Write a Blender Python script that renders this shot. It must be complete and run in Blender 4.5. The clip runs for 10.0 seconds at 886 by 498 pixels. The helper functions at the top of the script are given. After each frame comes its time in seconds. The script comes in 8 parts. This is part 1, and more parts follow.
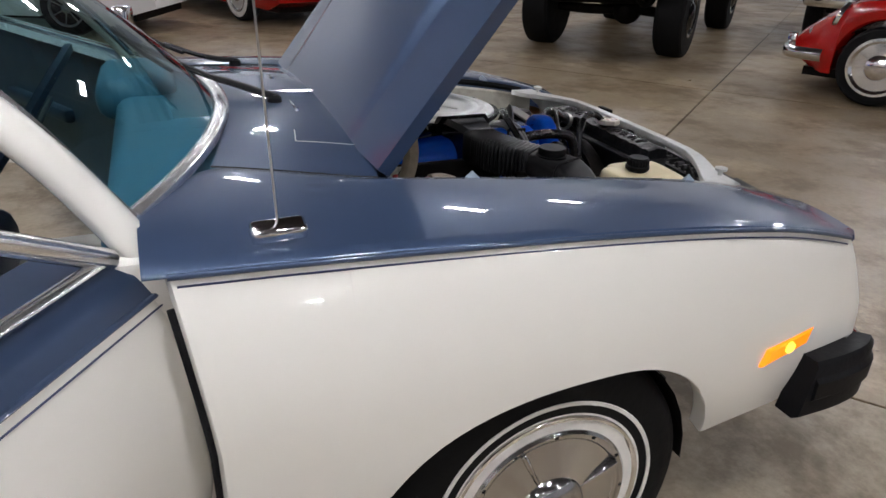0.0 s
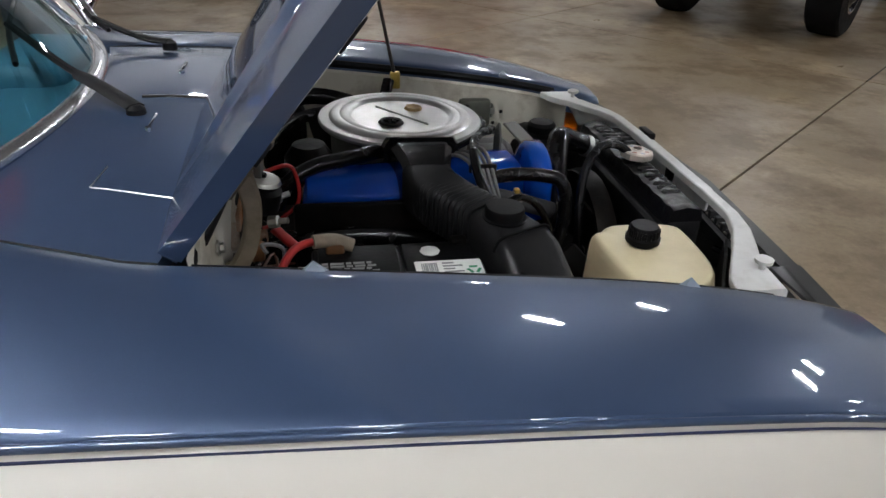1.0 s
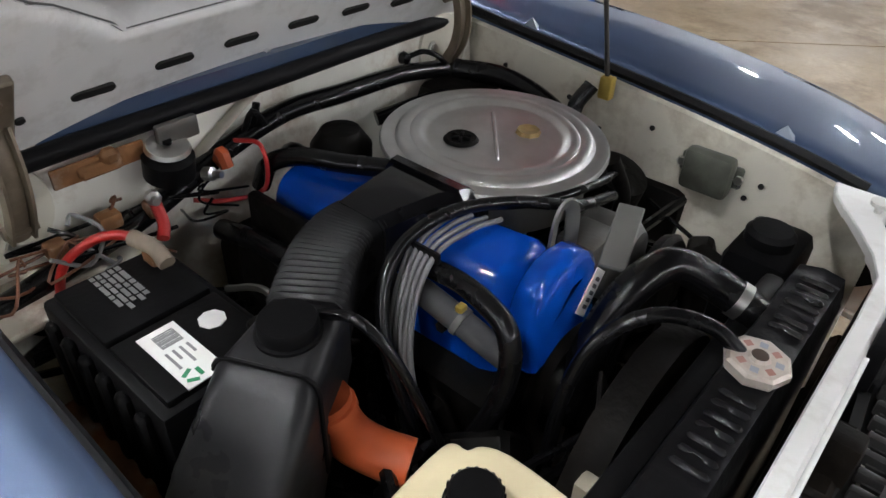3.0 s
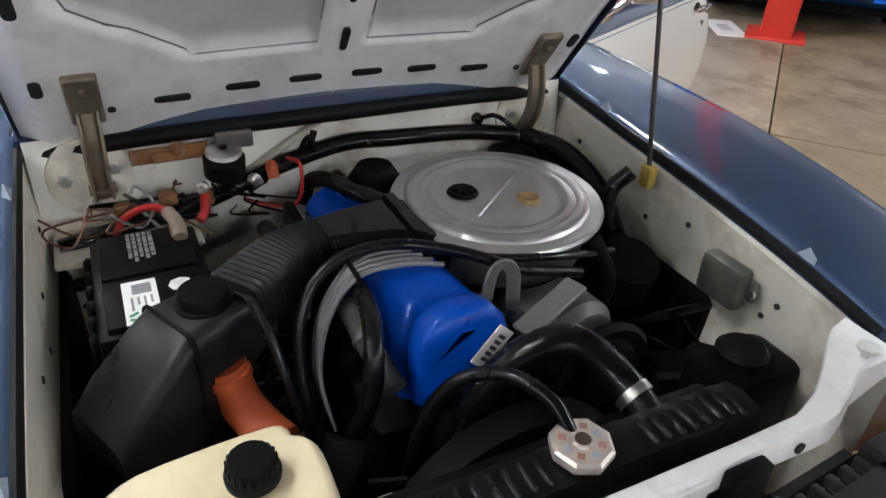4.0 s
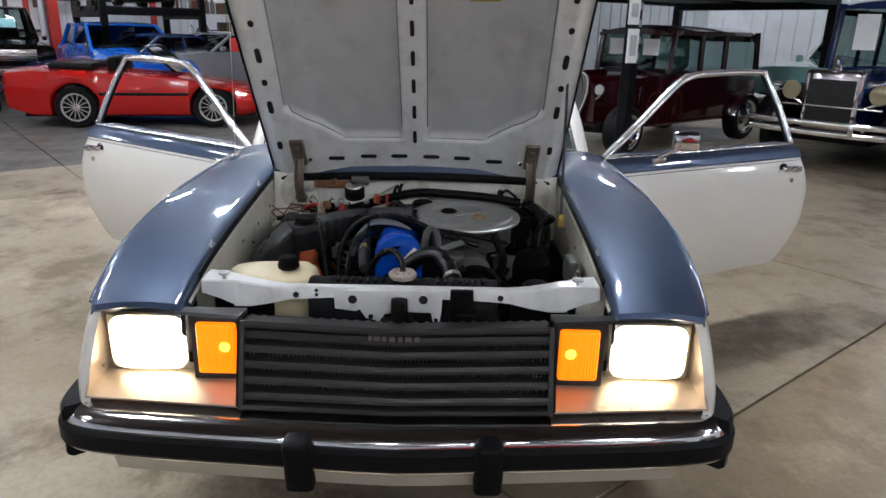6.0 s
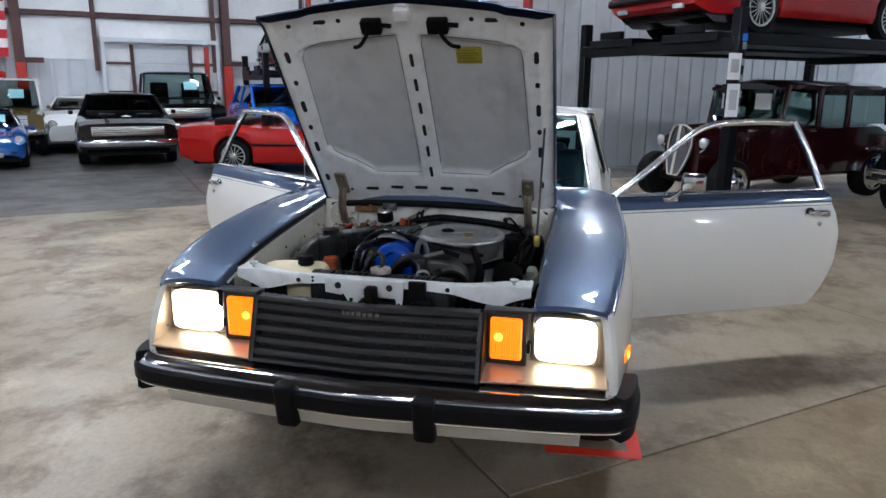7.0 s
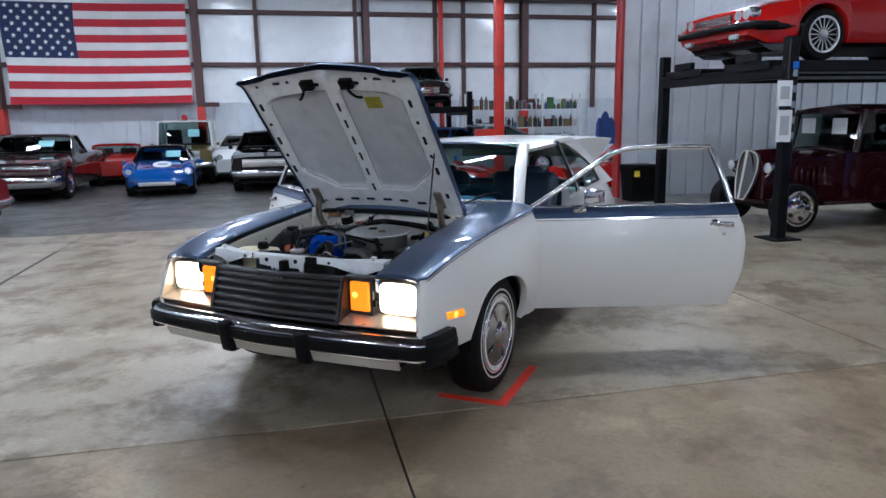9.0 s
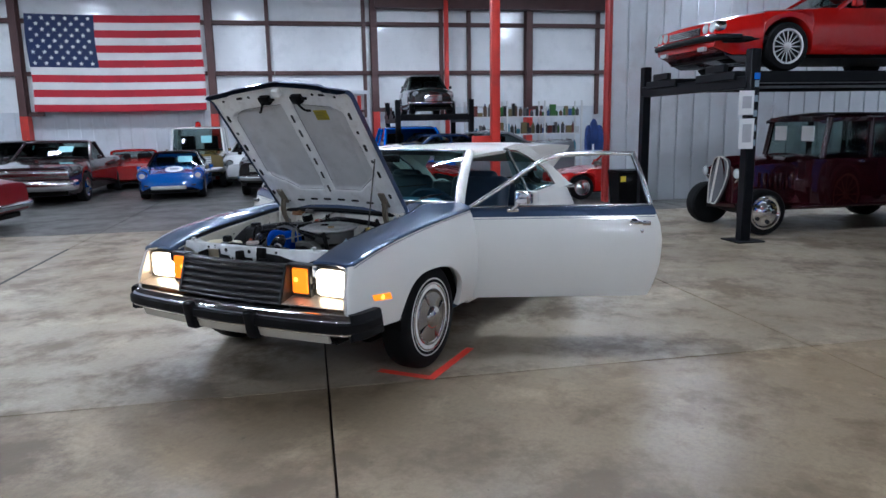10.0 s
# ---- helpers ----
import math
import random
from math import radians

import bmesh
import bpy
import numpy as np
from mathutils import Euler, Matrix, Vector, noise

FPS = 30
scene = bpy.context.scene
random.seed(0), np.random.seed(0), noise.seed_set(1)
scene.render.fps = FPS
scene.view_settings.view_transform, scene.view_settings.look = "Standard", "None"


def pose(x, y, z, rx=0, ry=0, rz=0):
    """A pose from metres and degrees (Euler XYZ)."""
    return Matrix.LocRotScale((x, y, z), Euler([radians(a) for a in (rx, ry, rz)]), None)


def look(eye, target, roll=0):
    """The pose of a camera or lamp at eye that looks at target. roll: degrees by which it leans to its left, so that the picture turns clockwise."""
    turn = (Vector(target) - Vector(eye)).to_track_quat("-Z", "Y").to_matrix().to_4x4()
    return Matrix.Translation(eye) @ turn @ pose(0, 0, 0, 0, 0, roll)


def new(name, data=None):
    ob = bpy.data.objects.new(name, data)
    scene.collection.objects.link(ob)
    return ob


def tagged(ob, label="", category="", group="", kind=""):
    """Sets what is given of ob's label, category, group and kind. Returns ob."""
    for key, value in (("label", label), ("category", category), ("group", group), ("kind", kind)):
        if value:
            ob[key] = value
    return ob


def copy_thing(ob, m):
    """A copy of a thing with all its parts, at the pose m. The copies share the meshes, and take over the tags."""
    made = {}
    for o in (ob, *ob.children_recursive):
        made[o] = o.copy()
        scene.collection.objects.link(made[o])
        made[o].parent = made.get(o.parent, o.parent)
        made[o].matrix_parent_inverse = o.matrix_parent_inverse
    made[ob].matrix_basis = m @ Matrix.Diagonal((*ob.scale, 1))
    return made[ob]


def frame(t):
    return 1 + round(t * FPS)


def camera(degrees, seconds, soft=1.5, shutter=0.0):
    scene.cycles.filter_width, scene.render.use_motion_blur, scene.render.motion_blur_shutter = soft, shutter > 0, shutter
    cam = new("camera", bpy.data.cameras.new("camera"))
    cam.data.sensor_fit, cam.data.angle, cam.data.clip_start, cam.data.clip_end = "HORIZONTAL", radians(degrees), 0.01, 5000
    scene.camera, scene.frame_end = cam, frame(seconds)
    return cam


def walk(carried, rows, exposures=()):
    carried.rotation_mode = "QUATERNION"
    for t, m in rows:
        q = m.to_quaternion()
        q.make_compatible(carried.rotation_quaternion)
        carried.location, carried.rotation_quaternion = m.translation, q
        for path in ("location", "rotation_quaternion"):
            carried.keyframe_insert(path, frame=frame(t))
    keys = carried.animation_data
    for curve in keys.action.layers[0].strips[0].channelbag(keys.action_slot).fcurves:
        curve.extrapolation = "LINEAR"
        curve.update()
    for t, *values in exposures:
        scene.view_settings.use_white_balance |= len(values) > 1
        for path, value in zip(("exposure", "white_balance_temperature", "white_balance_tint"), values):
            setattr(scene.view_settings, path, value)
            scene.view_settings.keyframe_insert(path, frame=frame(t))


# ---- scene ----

cam = camera(65.6, 10.0)
PATH = [
    (0, (-0.547, -1.554, 1.249), (0.144, 0.115, 0.39), 2.0),
    (0.5, (-0.244, -1.393, 1.281), (0.291, 0.306, 0.371), 2.4),
    (1, (-0.047, -1.204, 1.262), (0.287, 0.507, 0.282), 2.6),
    (1.5, (0.124, -1.003, 1.249), (0.206, 0.692, 0.19), 2.7),
    (2, (0.353, -0.848, 1.237), (0.104, 0.791, 0.119), 2.9),
    (2.5, (0.51, -0.723, 1.239), (-0.127, 0.769, 0.069), 2.4),
    (3, (0.648, -0.581, 1.258), (-0.388, 0.659, 0.078), 2.0),
    (3.2, (0.689, -0.538, 1.264), (-0.467, 0.595, 0.09), 1.6),
    (4.3, (1.091, -0.312, 1.317), (-0.514, 0.354, 0.327), 3.1),
    (4.5, (1.213, -0.297, 1.336), (-0.448, 0.296, 0.392), 2.8),
    (5, (1.542, -0.207, 1.351), (-0.241, 0.211, 0.546), 1.9),
    (5.5, (1.865, -0.093, 1.353), (0.003, 0.125, 0.656), 1.4),
    (5.7, (1.983, -0.037, 1.343), (0.101, 0.102, 0.68), 1.5),
    (6.8, (2.487, 0.556, 1.332), (0.579, 0.197, 0.855), 0.3),
    (7, (2.57, 0.644, 1.335), (0.67, 0.224, 0.873), 0.5),
    (7.5, (2.749, 0.932, 1.333), (0.886, 0.351, 0.894), 0.1),
    (8, (2.819, 1.294, 1.322), (1.006, 0.552, 0.918), -0.3),
    (8.5, (2.942, 1.633, 1.332), (1.161, 0.807, 0.948), -0.8),
    (9, (3.066, 1.989, 1.358), (1.306, 1.116, 0.984), -1.0),
    (9.5, (3.133, 2.347, 1.382), (1.387, 1.444, 1.014), -1.0),
    (10, (3.297, 2.616, 1.376), (1.563, 1.688, 1.019), -1.0),
]
walk(cam, [(t, look(eye, target, roll)) for t, eye, target, roll in PATH],
     [(0.0, 0.03, 6600, 15), (0.4, -0.12, 6500, 13), (1.0, -0.05, 6600, 12), (1.7, 0.20, 6750, 13), (2.3, 0.55, 6700, 12), (3.2, 0.84, 6650, 12), (4.5, 0.78, 6450, 13), (5.5, 0.36, 6400, 13), (7.0, 0.26, 5900, 11), (10.0, 0.26, 5500, 11)])

# ---- world and light ----
ANG = radians(39)
U = Vector((-math.sin(ANG), math.cos(ANG), 0))
V = Vector((math.cos(ANG), math.sin(ANG), 0))


def uv(u, v, z=0.0):
    """A place of the hall: u along the flag wall, v out from it."""
    return U * u + V * v + Vector((0, 0, z))


def hall(u, v, z=0.0, turn=0.0):
    """A pose in the hall; turn 0 faces +v, 90 faces +u."""
    p = uv(u, v, z)
    return pose(p.x, p.y, p.z, 0, 0, 39 + turn)


world = bpy.data.worlds.new("hall_air")
scene.world = world
world.use_nodes = True
world.node_tree.nodes["Background"].inputs[0].default_value = (0.9, 0.95, 1.0, 1)
world.node_tree.nodes["Background"].inputs[1].default_value = 0.04
LAMP = 205.0

# ---- materials ----


def nodes_of(name):
    m = bpy.data.materials.new(name)
    m.use_nodes = True
    nt = m.node_tree
    return m, nt, nt.nodes["Principled BSDF"]


def mat(name, col, rough=0.5, metal=0.0, var=0.12, scale=6.0, bump=0.0, bscale=60.0, coat=0.0, rvar=0.1, dirt=None, dscale=3.0, damt=0.5, spec=0.5, per=0.0):
    """Principled material with variation of colour at two scales, of gloss, and fine relief."""
    m, nt, b = nodes_of(name)
    N, Lk = nt.nodes, nt.links
    tc = N.new("ShaderNodeTexCoord")
    n1 = N.new("ShaderNodeTexNoise")
    n1.inputs["Scale"].default_value, n1.inputs["Detail"].default_value = scale, 6
    Lk.new(tc.outputs["Object"], n1.inputs["Vector"])
    ramp = N.new("ShaderNodeMapRange")
    ramp.inputs[1].default_value, ramp.inputs[2].default_value = 0.3, 0.7
    ramp.inputs[3].default_value, ramp.inputs[4].default_value = 1 - var, 1 + var
    Lk.new(n1.outputs["Fac"], ramp.inputs[0])
    mul = N.new("ShaderNodeVectorMath")
    mul.operation = "SCALE"
    mul.inputs[0].default_value = col[:3]
    Lk.new(ramp.outputs[0], mul.inputs["Scale"])
    out = mul.outputs[0]
    if per:
        oi = N.new("ShaderNodeObjectInfo")
        pr = N.new("ShaderNodeMapRange")
        pr.inputs[3].default_value, pr.inputs[4].default_value = 1 - per, 1 + per
        Lk.new(oi.outputs["Random"], pr.inputs[0])
        m2 = N.new("ShaderNodeVectorMath")
        m2.operation = "SCALE"
        Lk.new(out, m2.inputs[0])
        Lk.new(pr.outputs[0], m2.inputs["Scale"])
        out = m2.outputs[0]
    if dirt:
        n2 = N.new("ShaderNodeTexNoise")
        n2.inputs["Scale"].default_value, n2.inputs["Detail"].default_value = dscale, 9
        n2.inputs["Roughness"].default_value = 0.65
        Lk.new(tc.outputs["Object"], n2.inputs["Vector"])
        r2 = N.new("ShaderNodeMapRange")
        r2.inputs[1].default_value, r2.inputs[2].default_value = 0.5, 0.72
        r2.inputs[3].default_value, r2.inputs[4].default_value = 0, damt
        Lk.new(n2.outputs["Fac"], r2.inputs[0])
        mx = N.new("ShaderNodeMix")
        mx.data_type = "RGBA"
        Lk.new(r2.outputs[0], mx.inputs[0])
        Lk.new(out, mx.inputs[6])
        mx.inputs[7].default_value = (*dirt, 1)
        out = mx.outputs[2]
    Lk.new(out, b.inputs["Base Color"])
    rr = N.new("ShaderNodeMapRange")
    rr.inputs[1].default_value, rr.inputs[2].default_value = 0.3, 0.7
    rr.inputs[3].default_value, rr.inputs[4].default_value = max(0.02, rough * (1 - rvar)), min(1, rough * (1 + rvar))
    Lk.new(n1.outputs["Fac"], rr.inputs[0])
    Lk.new(rr.outputs[0], b.inputs["Roughness"])
    b.inputs["Metallic"].default_value = metal
    b.inputs["Specular IOR Level"].default_value = spec
    b.inputs["Coat Weight"].default_value = coat
    b.inputs["Coat Roughness"].default_value = 0.04
    if bump:
        n3 = N.new("ShaderNodeTexNoise")
        n3.inputs["Scale"].default_value, n3.inputs["Detail"].default_value = bscale, 4
        Lk.new(tc.outputs["Object"], n3.inputs["Vector"])
        bp = N.new("ShaderNodeBump")
        bp.inputs["Strength"].default_value, bp.inputs["Distance"].default_value = bump, 0.004
        Lk.new(n3.outputs["Fac"], bp.inputs["Height"])
        Lk.new(bp.outputs[0], b.inputs["Normal"])
    return m


def glow(name, col, strength, base=(0.8, 0.8, 0.8)):
    m, nt, b = nodes_of(name)
    b.inputs["Base Color"].default_value = (*base, 1)
    b.inputs["Emission Color"].default_value = (*col, 1)
    b.inputs["Emission Strength"].default_value = strength
    b.inputs["Roughness"].default_value = 0.15
    return m


def glass(name, tint, ior=1.5):
    """Thin pane: tinted see-through with mirror gloss by the angle."""
    m, nt, b = nodes_of(name)
    N, Lk = nt.nodes, nt.links
    N.remove(b)
    out = N["Material Output"]
    tr, gl, fr, mx = N.new("ShaderNodeBsdfTransparent"), N.new("ShaderNodeBsdfGlossy"), N.new("ShaderNodeFresnel"), N.new("ShaderNodeMixShader")
    tr.inputs[0].default_value = (*tint, 1)
    gl.inputs["Roughness"].default_value = 0.02
    fr.inputs[0].default_value = ior
    Lk.new(fr.outputs[0], mx.inputs[0])
    Lk.new(tr.outputs[0], mx.inputs[1])
    Lk.new(gl.outputs[0], mx.inputs[2])
    Lk.new(mx.outputs[0], out.inputs[0])
    return m


def concrete(name, c1, c2, rough, stain):
    """Sealed concrete: clouds, blotches, specks, worn gloss."""
    m, nt, b = nodes_of(name)
    N, Lk = nt.nodes, nt.links
    geo = N.new("ShaderNodeNewGeometry")

    def noise_node(sc, det=8, rg=0.6, dist=0.0):
        n = N.new("ShaderNodeTexNoise")
        n.inputs["Scale"].default_value, n.inputs["Detail"].default_value, n.inputs["Roughness"].default_value = sc, det, rg
        n.inputs["Distortion"].default_value = dist
        Lk.new(geo.outputs["Position"], n.inputs["Vector"])
        return n

    def mixed(f, lo, hi, a, bcol, amt=1.0):
        r = N.new("ShaderNodeMapRange")
        r.inputs[1].default_value, r.inputs[2].default_value, r.inputs[4].default_value = lo, hi, amt
        Lk.new(f, r.inputs[0])
        x = N.new("ShaderNodeMix")
        x.data_type = "RGBA"
        Lk.new(r.outputs[0], x.inputs[0])
        for s, v in ((6, a), (7, bcol)):
            if isinstance(v, tuple):
                x.inputs[s].default_value = (*v, 1)
            else:
                Lk.new(v, x.inputs[s])
        return x.outputs[2]
    big, mid, fine, speck = noise_node(0.6, 10, 0.62, 0.15), noise_node(1.6, 12, 0.7, 0.1), noise_node(38, 4, 0.7), noise_node(14, 3, 0.6)
    pale, soil, scuff = noise_node(0.95, 11, 0.7, 0.2), noise_node(3.6, 9, 0.7, 0.1), noise_node(9.0, 8, 0.75, 0.4)
    c = mixed(big.outputs["Fac"], 0.38, 0.62, c1, c2)
    c = mixed(pale.outputs["Fac"], 0.53, 0.64, c, tuple(min(1, k * 1.45) for k in c2), 0.8)
    c = mixed(mid.outputs["Fac"], 0.49, 0.60, c, stain, 0.85)
    c = mixed(soil.outputs["Fac"], 0.52, 0.74, c, tuple(k * 0.8 for k in stain), 0.55)
    c = mixed(scuff.outputs["Fac"], 0.60, 0.66, c, tuple(min(1, k * 1.1) for k in c2), 0.35)
    c = mixed(fine.outputs["Fac"], 0.42, 0.75, c, tuple(k * 0.72 for k in c1), 0.5)
    c = mixed(speck.outputs["Fac"], 0.69, 0.75, c, tuple(k * 0.45 for k in stain), 0.55)
    oi = N.new("ShaderNodeObjectInfo")
    pr = N.new("ShaderNodeMapRange")
    pr.inputs[3].default_value, pr.inputs[4].default_value = 0.93, 1.07
    Lk.new(oi.outputs["Random"], pr.inputs[0])
    sc = N.new("ShaderNodeVectorMath")
    sc.operation = "SCALE"
    Lk.new(c, sc.inputs[0])
    Lk.new(pr.outputs[0], sc.inputs["Scale"])
    Lk.new(sc.outputs[0], b.inputs["Base Color"])
    rr = N.new("ShaderNodeMapRange")
    rr.inputs[1].default_value, rr.inputs[2].default_value = 0.3, 0.75
    rr.inputs[3].default_value, rr.inputs[4].default_value = rough - 0.08, rough + 0.2
    Lk.new(mid.outputs["Fac"], rr.inputs[0])
    Lk.new(rr.outputs[0], b.inputs["Roughness"])
    b.inputs["Specular IOR Level"].default_value = 0.35
    bp = N.new("ShaderNodeBump")
    bp.inputs["Strength"].default_value, bp.inputs["Distance"].default_value = 0.12, 0.004
    Lk.new(fine.outputs["Fac"], bp.inputs["Height"])
    Lk.new(bp.outputs[0], b.inputs["Normal"])
    return m


BLUE = mat("blue_metallic_paint", (0.036, 0.063, 0.126), 0.40, 0.45, 0.06, 900, coat=1.0, rvar=0.2)
WHITE = mat("cream_white_paint", (0.80, 0.775, 0.72), 0.3, 0, 0.008, 3, coat=0.8, rvar=0.02)
BAYWHITE = mat("old_white_bay_paint", (0.68, 0.65, 0.56), 0.45, 0, 0.08, 9, dirt=(0.2, 0.14, 0.08), dscale=9, damt=0.65, bump=0.1, bscale=30)
BAYRUST = mat("stained_white_bulkhead_paint", (0.84, 0.82, 0.75), 0.45, 0, 0.08, 9, dirt=(0.30, 0.15, 0.055), dscale=6, damt=0.9, bump=0.12, bscale=30)
BROWNW = mat("brown_wire", (0.10, 0.035, 0.015), 0.5, 0, 0.2, 20)
SUPWHITE = mat("fresh_white_paint", (0.78, 0.78, 0.77), 0.32, 0, 0.04, 14, coat=0.4, dirt=(0.45, 0.42, 0.38), dscale=16, damt=0.5, bump=0.12, bscale=25)
HOODGREY = mat("grey_hood_lining_paint", (0.60, 0.60, 0.60), 0.42, 0, 0.05, 12, dirt=(0.36, 0.36, 0.36), dscale=7, damt=0.5, bump=0.05)
HOODRIB = mat("pale_hood_rib_paint", (0.89, 0.89, 0.88), 0.36, 0, 0.05, 8, coat=0.3, dirt=(0.45, 0.42, 0.38), dscale=18, damt=0.4)
BRIGHTTRIM = mat("bright_window_trim", (0.84, 0.84, 0.85), 0.2, 0.95, 0.05, 9)
CHROME = mat("chrome", (0.82, 0.82, 0.83), 0.09, 1.0, 0.05, 5, rvar=0.4)
DULLCHROME = mat("dull_bright_metal", (0.62, 0.61, 0.58), 0.3, 1.0, 0.1, 12)
ARGENT = mat("argent_bezel_paint", (0.46, 0.40, 0.34), 0.3, 0.5, 0.05, 20)
RUBBER = mat("black_rubber", (0.006, 0.006, 0.007), 0.5, 0, 0.2, 12, bump=0.15, bscale=80, spec=0.12)
TYRE = mat("tyre_rubber", (0.006, 0.006, 0.0065), 0.6, 0, 0.2, 20, bump=0.2, bscale=70, spec=0.1)
WHITEWALL = mat("whitewall_rubber", (0.72, 0.70, 0.66), 0.5, 0, 0.08, 30)
PLASTIC = mat("black_plastic", (0.005, 0.005, 0.0055), 0.42, 0, 0.15, 14, bump=0.08, bscale=140, dirt=(0.012, 0.0115, 0.011), dscale=7, damt=0.35, spec=0.07)
GRILLEBLK = mat("charcoal_grille_plastic", (0.026, 0.025, 0.025), 0.36, 0, 0.12, 20)
GREASE = mat("greasy_black_iron", (0.005, 0.0045, 0.0042), 0.5, 0.1, 0.4, 11, bump=0.6, bscale=35, dirt=(0.016, 0.012, 0.009), dscale=8, damt=0.6, spec=0.08)
GLOSSBLK = mat("gloss_black_plastic", (0.006, 0.006, 0.007), 0.14, 0, 0.15, 9, bump=0.12, bscale=22, spec=0.22)
DUSTHOSE = mat("dusty_grey_hose", (0.045, 0.045, 0.047), 0.6, 0, 0.3, 20, spec=0.15)
SATINBLK = mat("satin_black_plastic", (0.010, 0.010, 0.011), 0.36, 0, 0.2, 18, bump=0.1, bscale=60, dirt=(0.022, 0.021, 0.02), dscale=9, damt=0.4, spec=0.22, rvar=0.3)
FLAKED = mat("flaked_white_paint_with_rust", (0.62, 0.58, 0.50), 0.6, 0, 0.15, 14, dirt=(0.26, 0.10, 0.03), dscale=13, damt=0.95, bump=0.3, bscale=40)
# Chrome with the dark floor it would mirror put into its colour.
DARKCHROME = mat("darkened_chrome", (0.48, 0.47, 0.47), 0.14, 1.0, 0.08, 9)
HOSE = mat("black_hose_rubber", (0.0035, 0.0035, 0.004), 0.24, 0, 0.2, 25, bump=0.08, bscale=90, spec=0.30, rvar=0.3)
ENGBLUE = mat("engine_blue_enamel", (0.0004, 0.052, 0.36), 0.2, 0, 0.08, 8, coat=0.25, bump=0.1, bscale=16, spec=0.15)
ALU = mat("brushed_aluminium", (0.58, 0.58, 0.57), 0.36, 0.92, 0.08, 30, bump=0.05, dirt=(0.34, 0.33, 0.31), dscale=6, damt=0.5)
CASTALU = mat("cast_aluminium", (0.13, 0.127, 0.12), 0.5, 0.6, 0.15, 22, bump=0.3, dirt=(0.15, 0.12, 0.09), dscale=9, damt=0.6)
TANK = mat("yellowed_translucent_plastic", (0.72, 0.62, 0.40), 0.42, 0, 0.06, 5, dirt=(0.42, 0.30, 0.14), dscale=4, damt=0.4)
ORANGE = mat("orange_rubber_boot", (0.42, 0.075, 0.02), 0.55, 0, 0.15, 9)
RUST = mat("rusty_steel", (0.22, 0.10, 0.04), 0.75, 0.2, 0.4, 20, bump=0.5, bscale=60, dirt=(0.45, 0.42, 0.38), dscale=14, damt=0.7)
REDW = mat("red_wire", (0.36, 0.012, 0.010), 0.45, 0, 0.1, 20)
GREYW = mat("grey_ignition_wire", (0.16, 0.16, 0.165), 0.45, 0, 0.12, 30)
BRASS = mat("yellow_plated_steel", (0.55, 0.40, 0.10), 0.4, 0.7, 0.15, 30)
LABELW = mat("white_label", (0.78, 0.78, 0.76), 0.4, 0, 0.04, 20)
LABELY = mat("yellow_foil_label", (0.42, 0.36, 0.03), 0.4, 0.3, 0.12, 30)
INK = mat("dark_print", (0.05, 0.05, 0.055), 0.5, 0, 0.1, 20)
GREENP = mat("green_print", (0.02, 0.25, 0.11), 0.5, 0, 0.1, 20)
HOLE = mat("dark_hole", (0.008, 0.008, 0.008), 0.8, 0, 0.1, 20)
VINYL = mat("blue_vinyl", (0.009, 0.023, 0.045), 0.42, 0, 0.1, 8, bump=0.2, bscale=120)
DARKTRIM = mat("dark_blue_trim", (0.02, 0.035, 0.06), 0.5, 0, 0.1, 9, bump=0.1, spec=0.2)
DASH = mat("blue_dash_vinyl", (0.035, 0.12, 0.19), 0.5, 0, 0.1, 9, bump=0.15, bscale=90, spec=0.3)
PANE = glass("tinted_glass", (0.40, 0.66, 0.64))
DARKPANE = mat("dark_car_glass", (0.012, 0.016, 0.018), 0.06, 0, 0.2, 3)
HEADLAMP = glow("lit_headlamp", (1.0, 0.78, 0.48), 7.5)
AMBERLIT = glow("lit_amber_lens", (1.0, 0.21, 0.0), 1.05, (0.9, 0.3, 0.02))
AMBERHOT = glow("lit_amber_bulb", (1.0, 0.45, 0.05), 2.6, (0.9, 0.4, 0.02))
LIGHTP = glow("ceiling_light_diffuser", (0.93, 0.97, 1.0), LAMP)
FLOORC = concrete("sealed_concrete", (0.235, 0.186, 0.128), (0.335, 0.280, 0.208), 0.36, (0.110, 0.078, 0.046))
FLOORW = concrete("warm_sealed_concrete", (0.200, 0.146, 0.088), (0.280, 0.216, 0.140), 0.34, (0.130, 0.088, 0.048))
FLOORD = concrete("grey_coated_concrete", (0.085, 0.080, 0.074), (0.110, 0.104, 0.097), 0.42, (0.06, 0.056, 0.053))
TAPE = mat("red_floor_tape", (0.75, 0.035, 0.015), 0.4, 0, 0.08, 9, dirt=(0.35, 0.03, 0.02), dscale=20, damt=0.4)
STEELRED = mat("red_column_paint", (0.56, 0.036, 0.022), 0.45, 0, 0.1, 3, dirt=(0.2, 0.03, 0.03), dscale=4, damt=0.4)
STEELBRN = mat("red_oxide_steel", (0.085, 0.038, 0.035), 0.55, 0.1, 0.15, 4)
INSUL = mat("white_wall_insulation", (0.86, 0.87, 0.88), 0.16, 0, 0.05, 1.2, bump=1.0, bscale=2.6, dirt=(0.62, 0.64, 0.66), dscale=2.5, damt=0.4)
SHEETW = mat("white_ribbed_steel", (0.66, 0.69, 0.73), 0.35, 0, 0.04, 2.0, dirt=(0.42, 0.42, 0.42), dscale=1.4, damt=0.5)
CEIL = mat("dark_ceiling", (0.05, 0.04, 0.04), 0.7, 0, 0.2, 1)
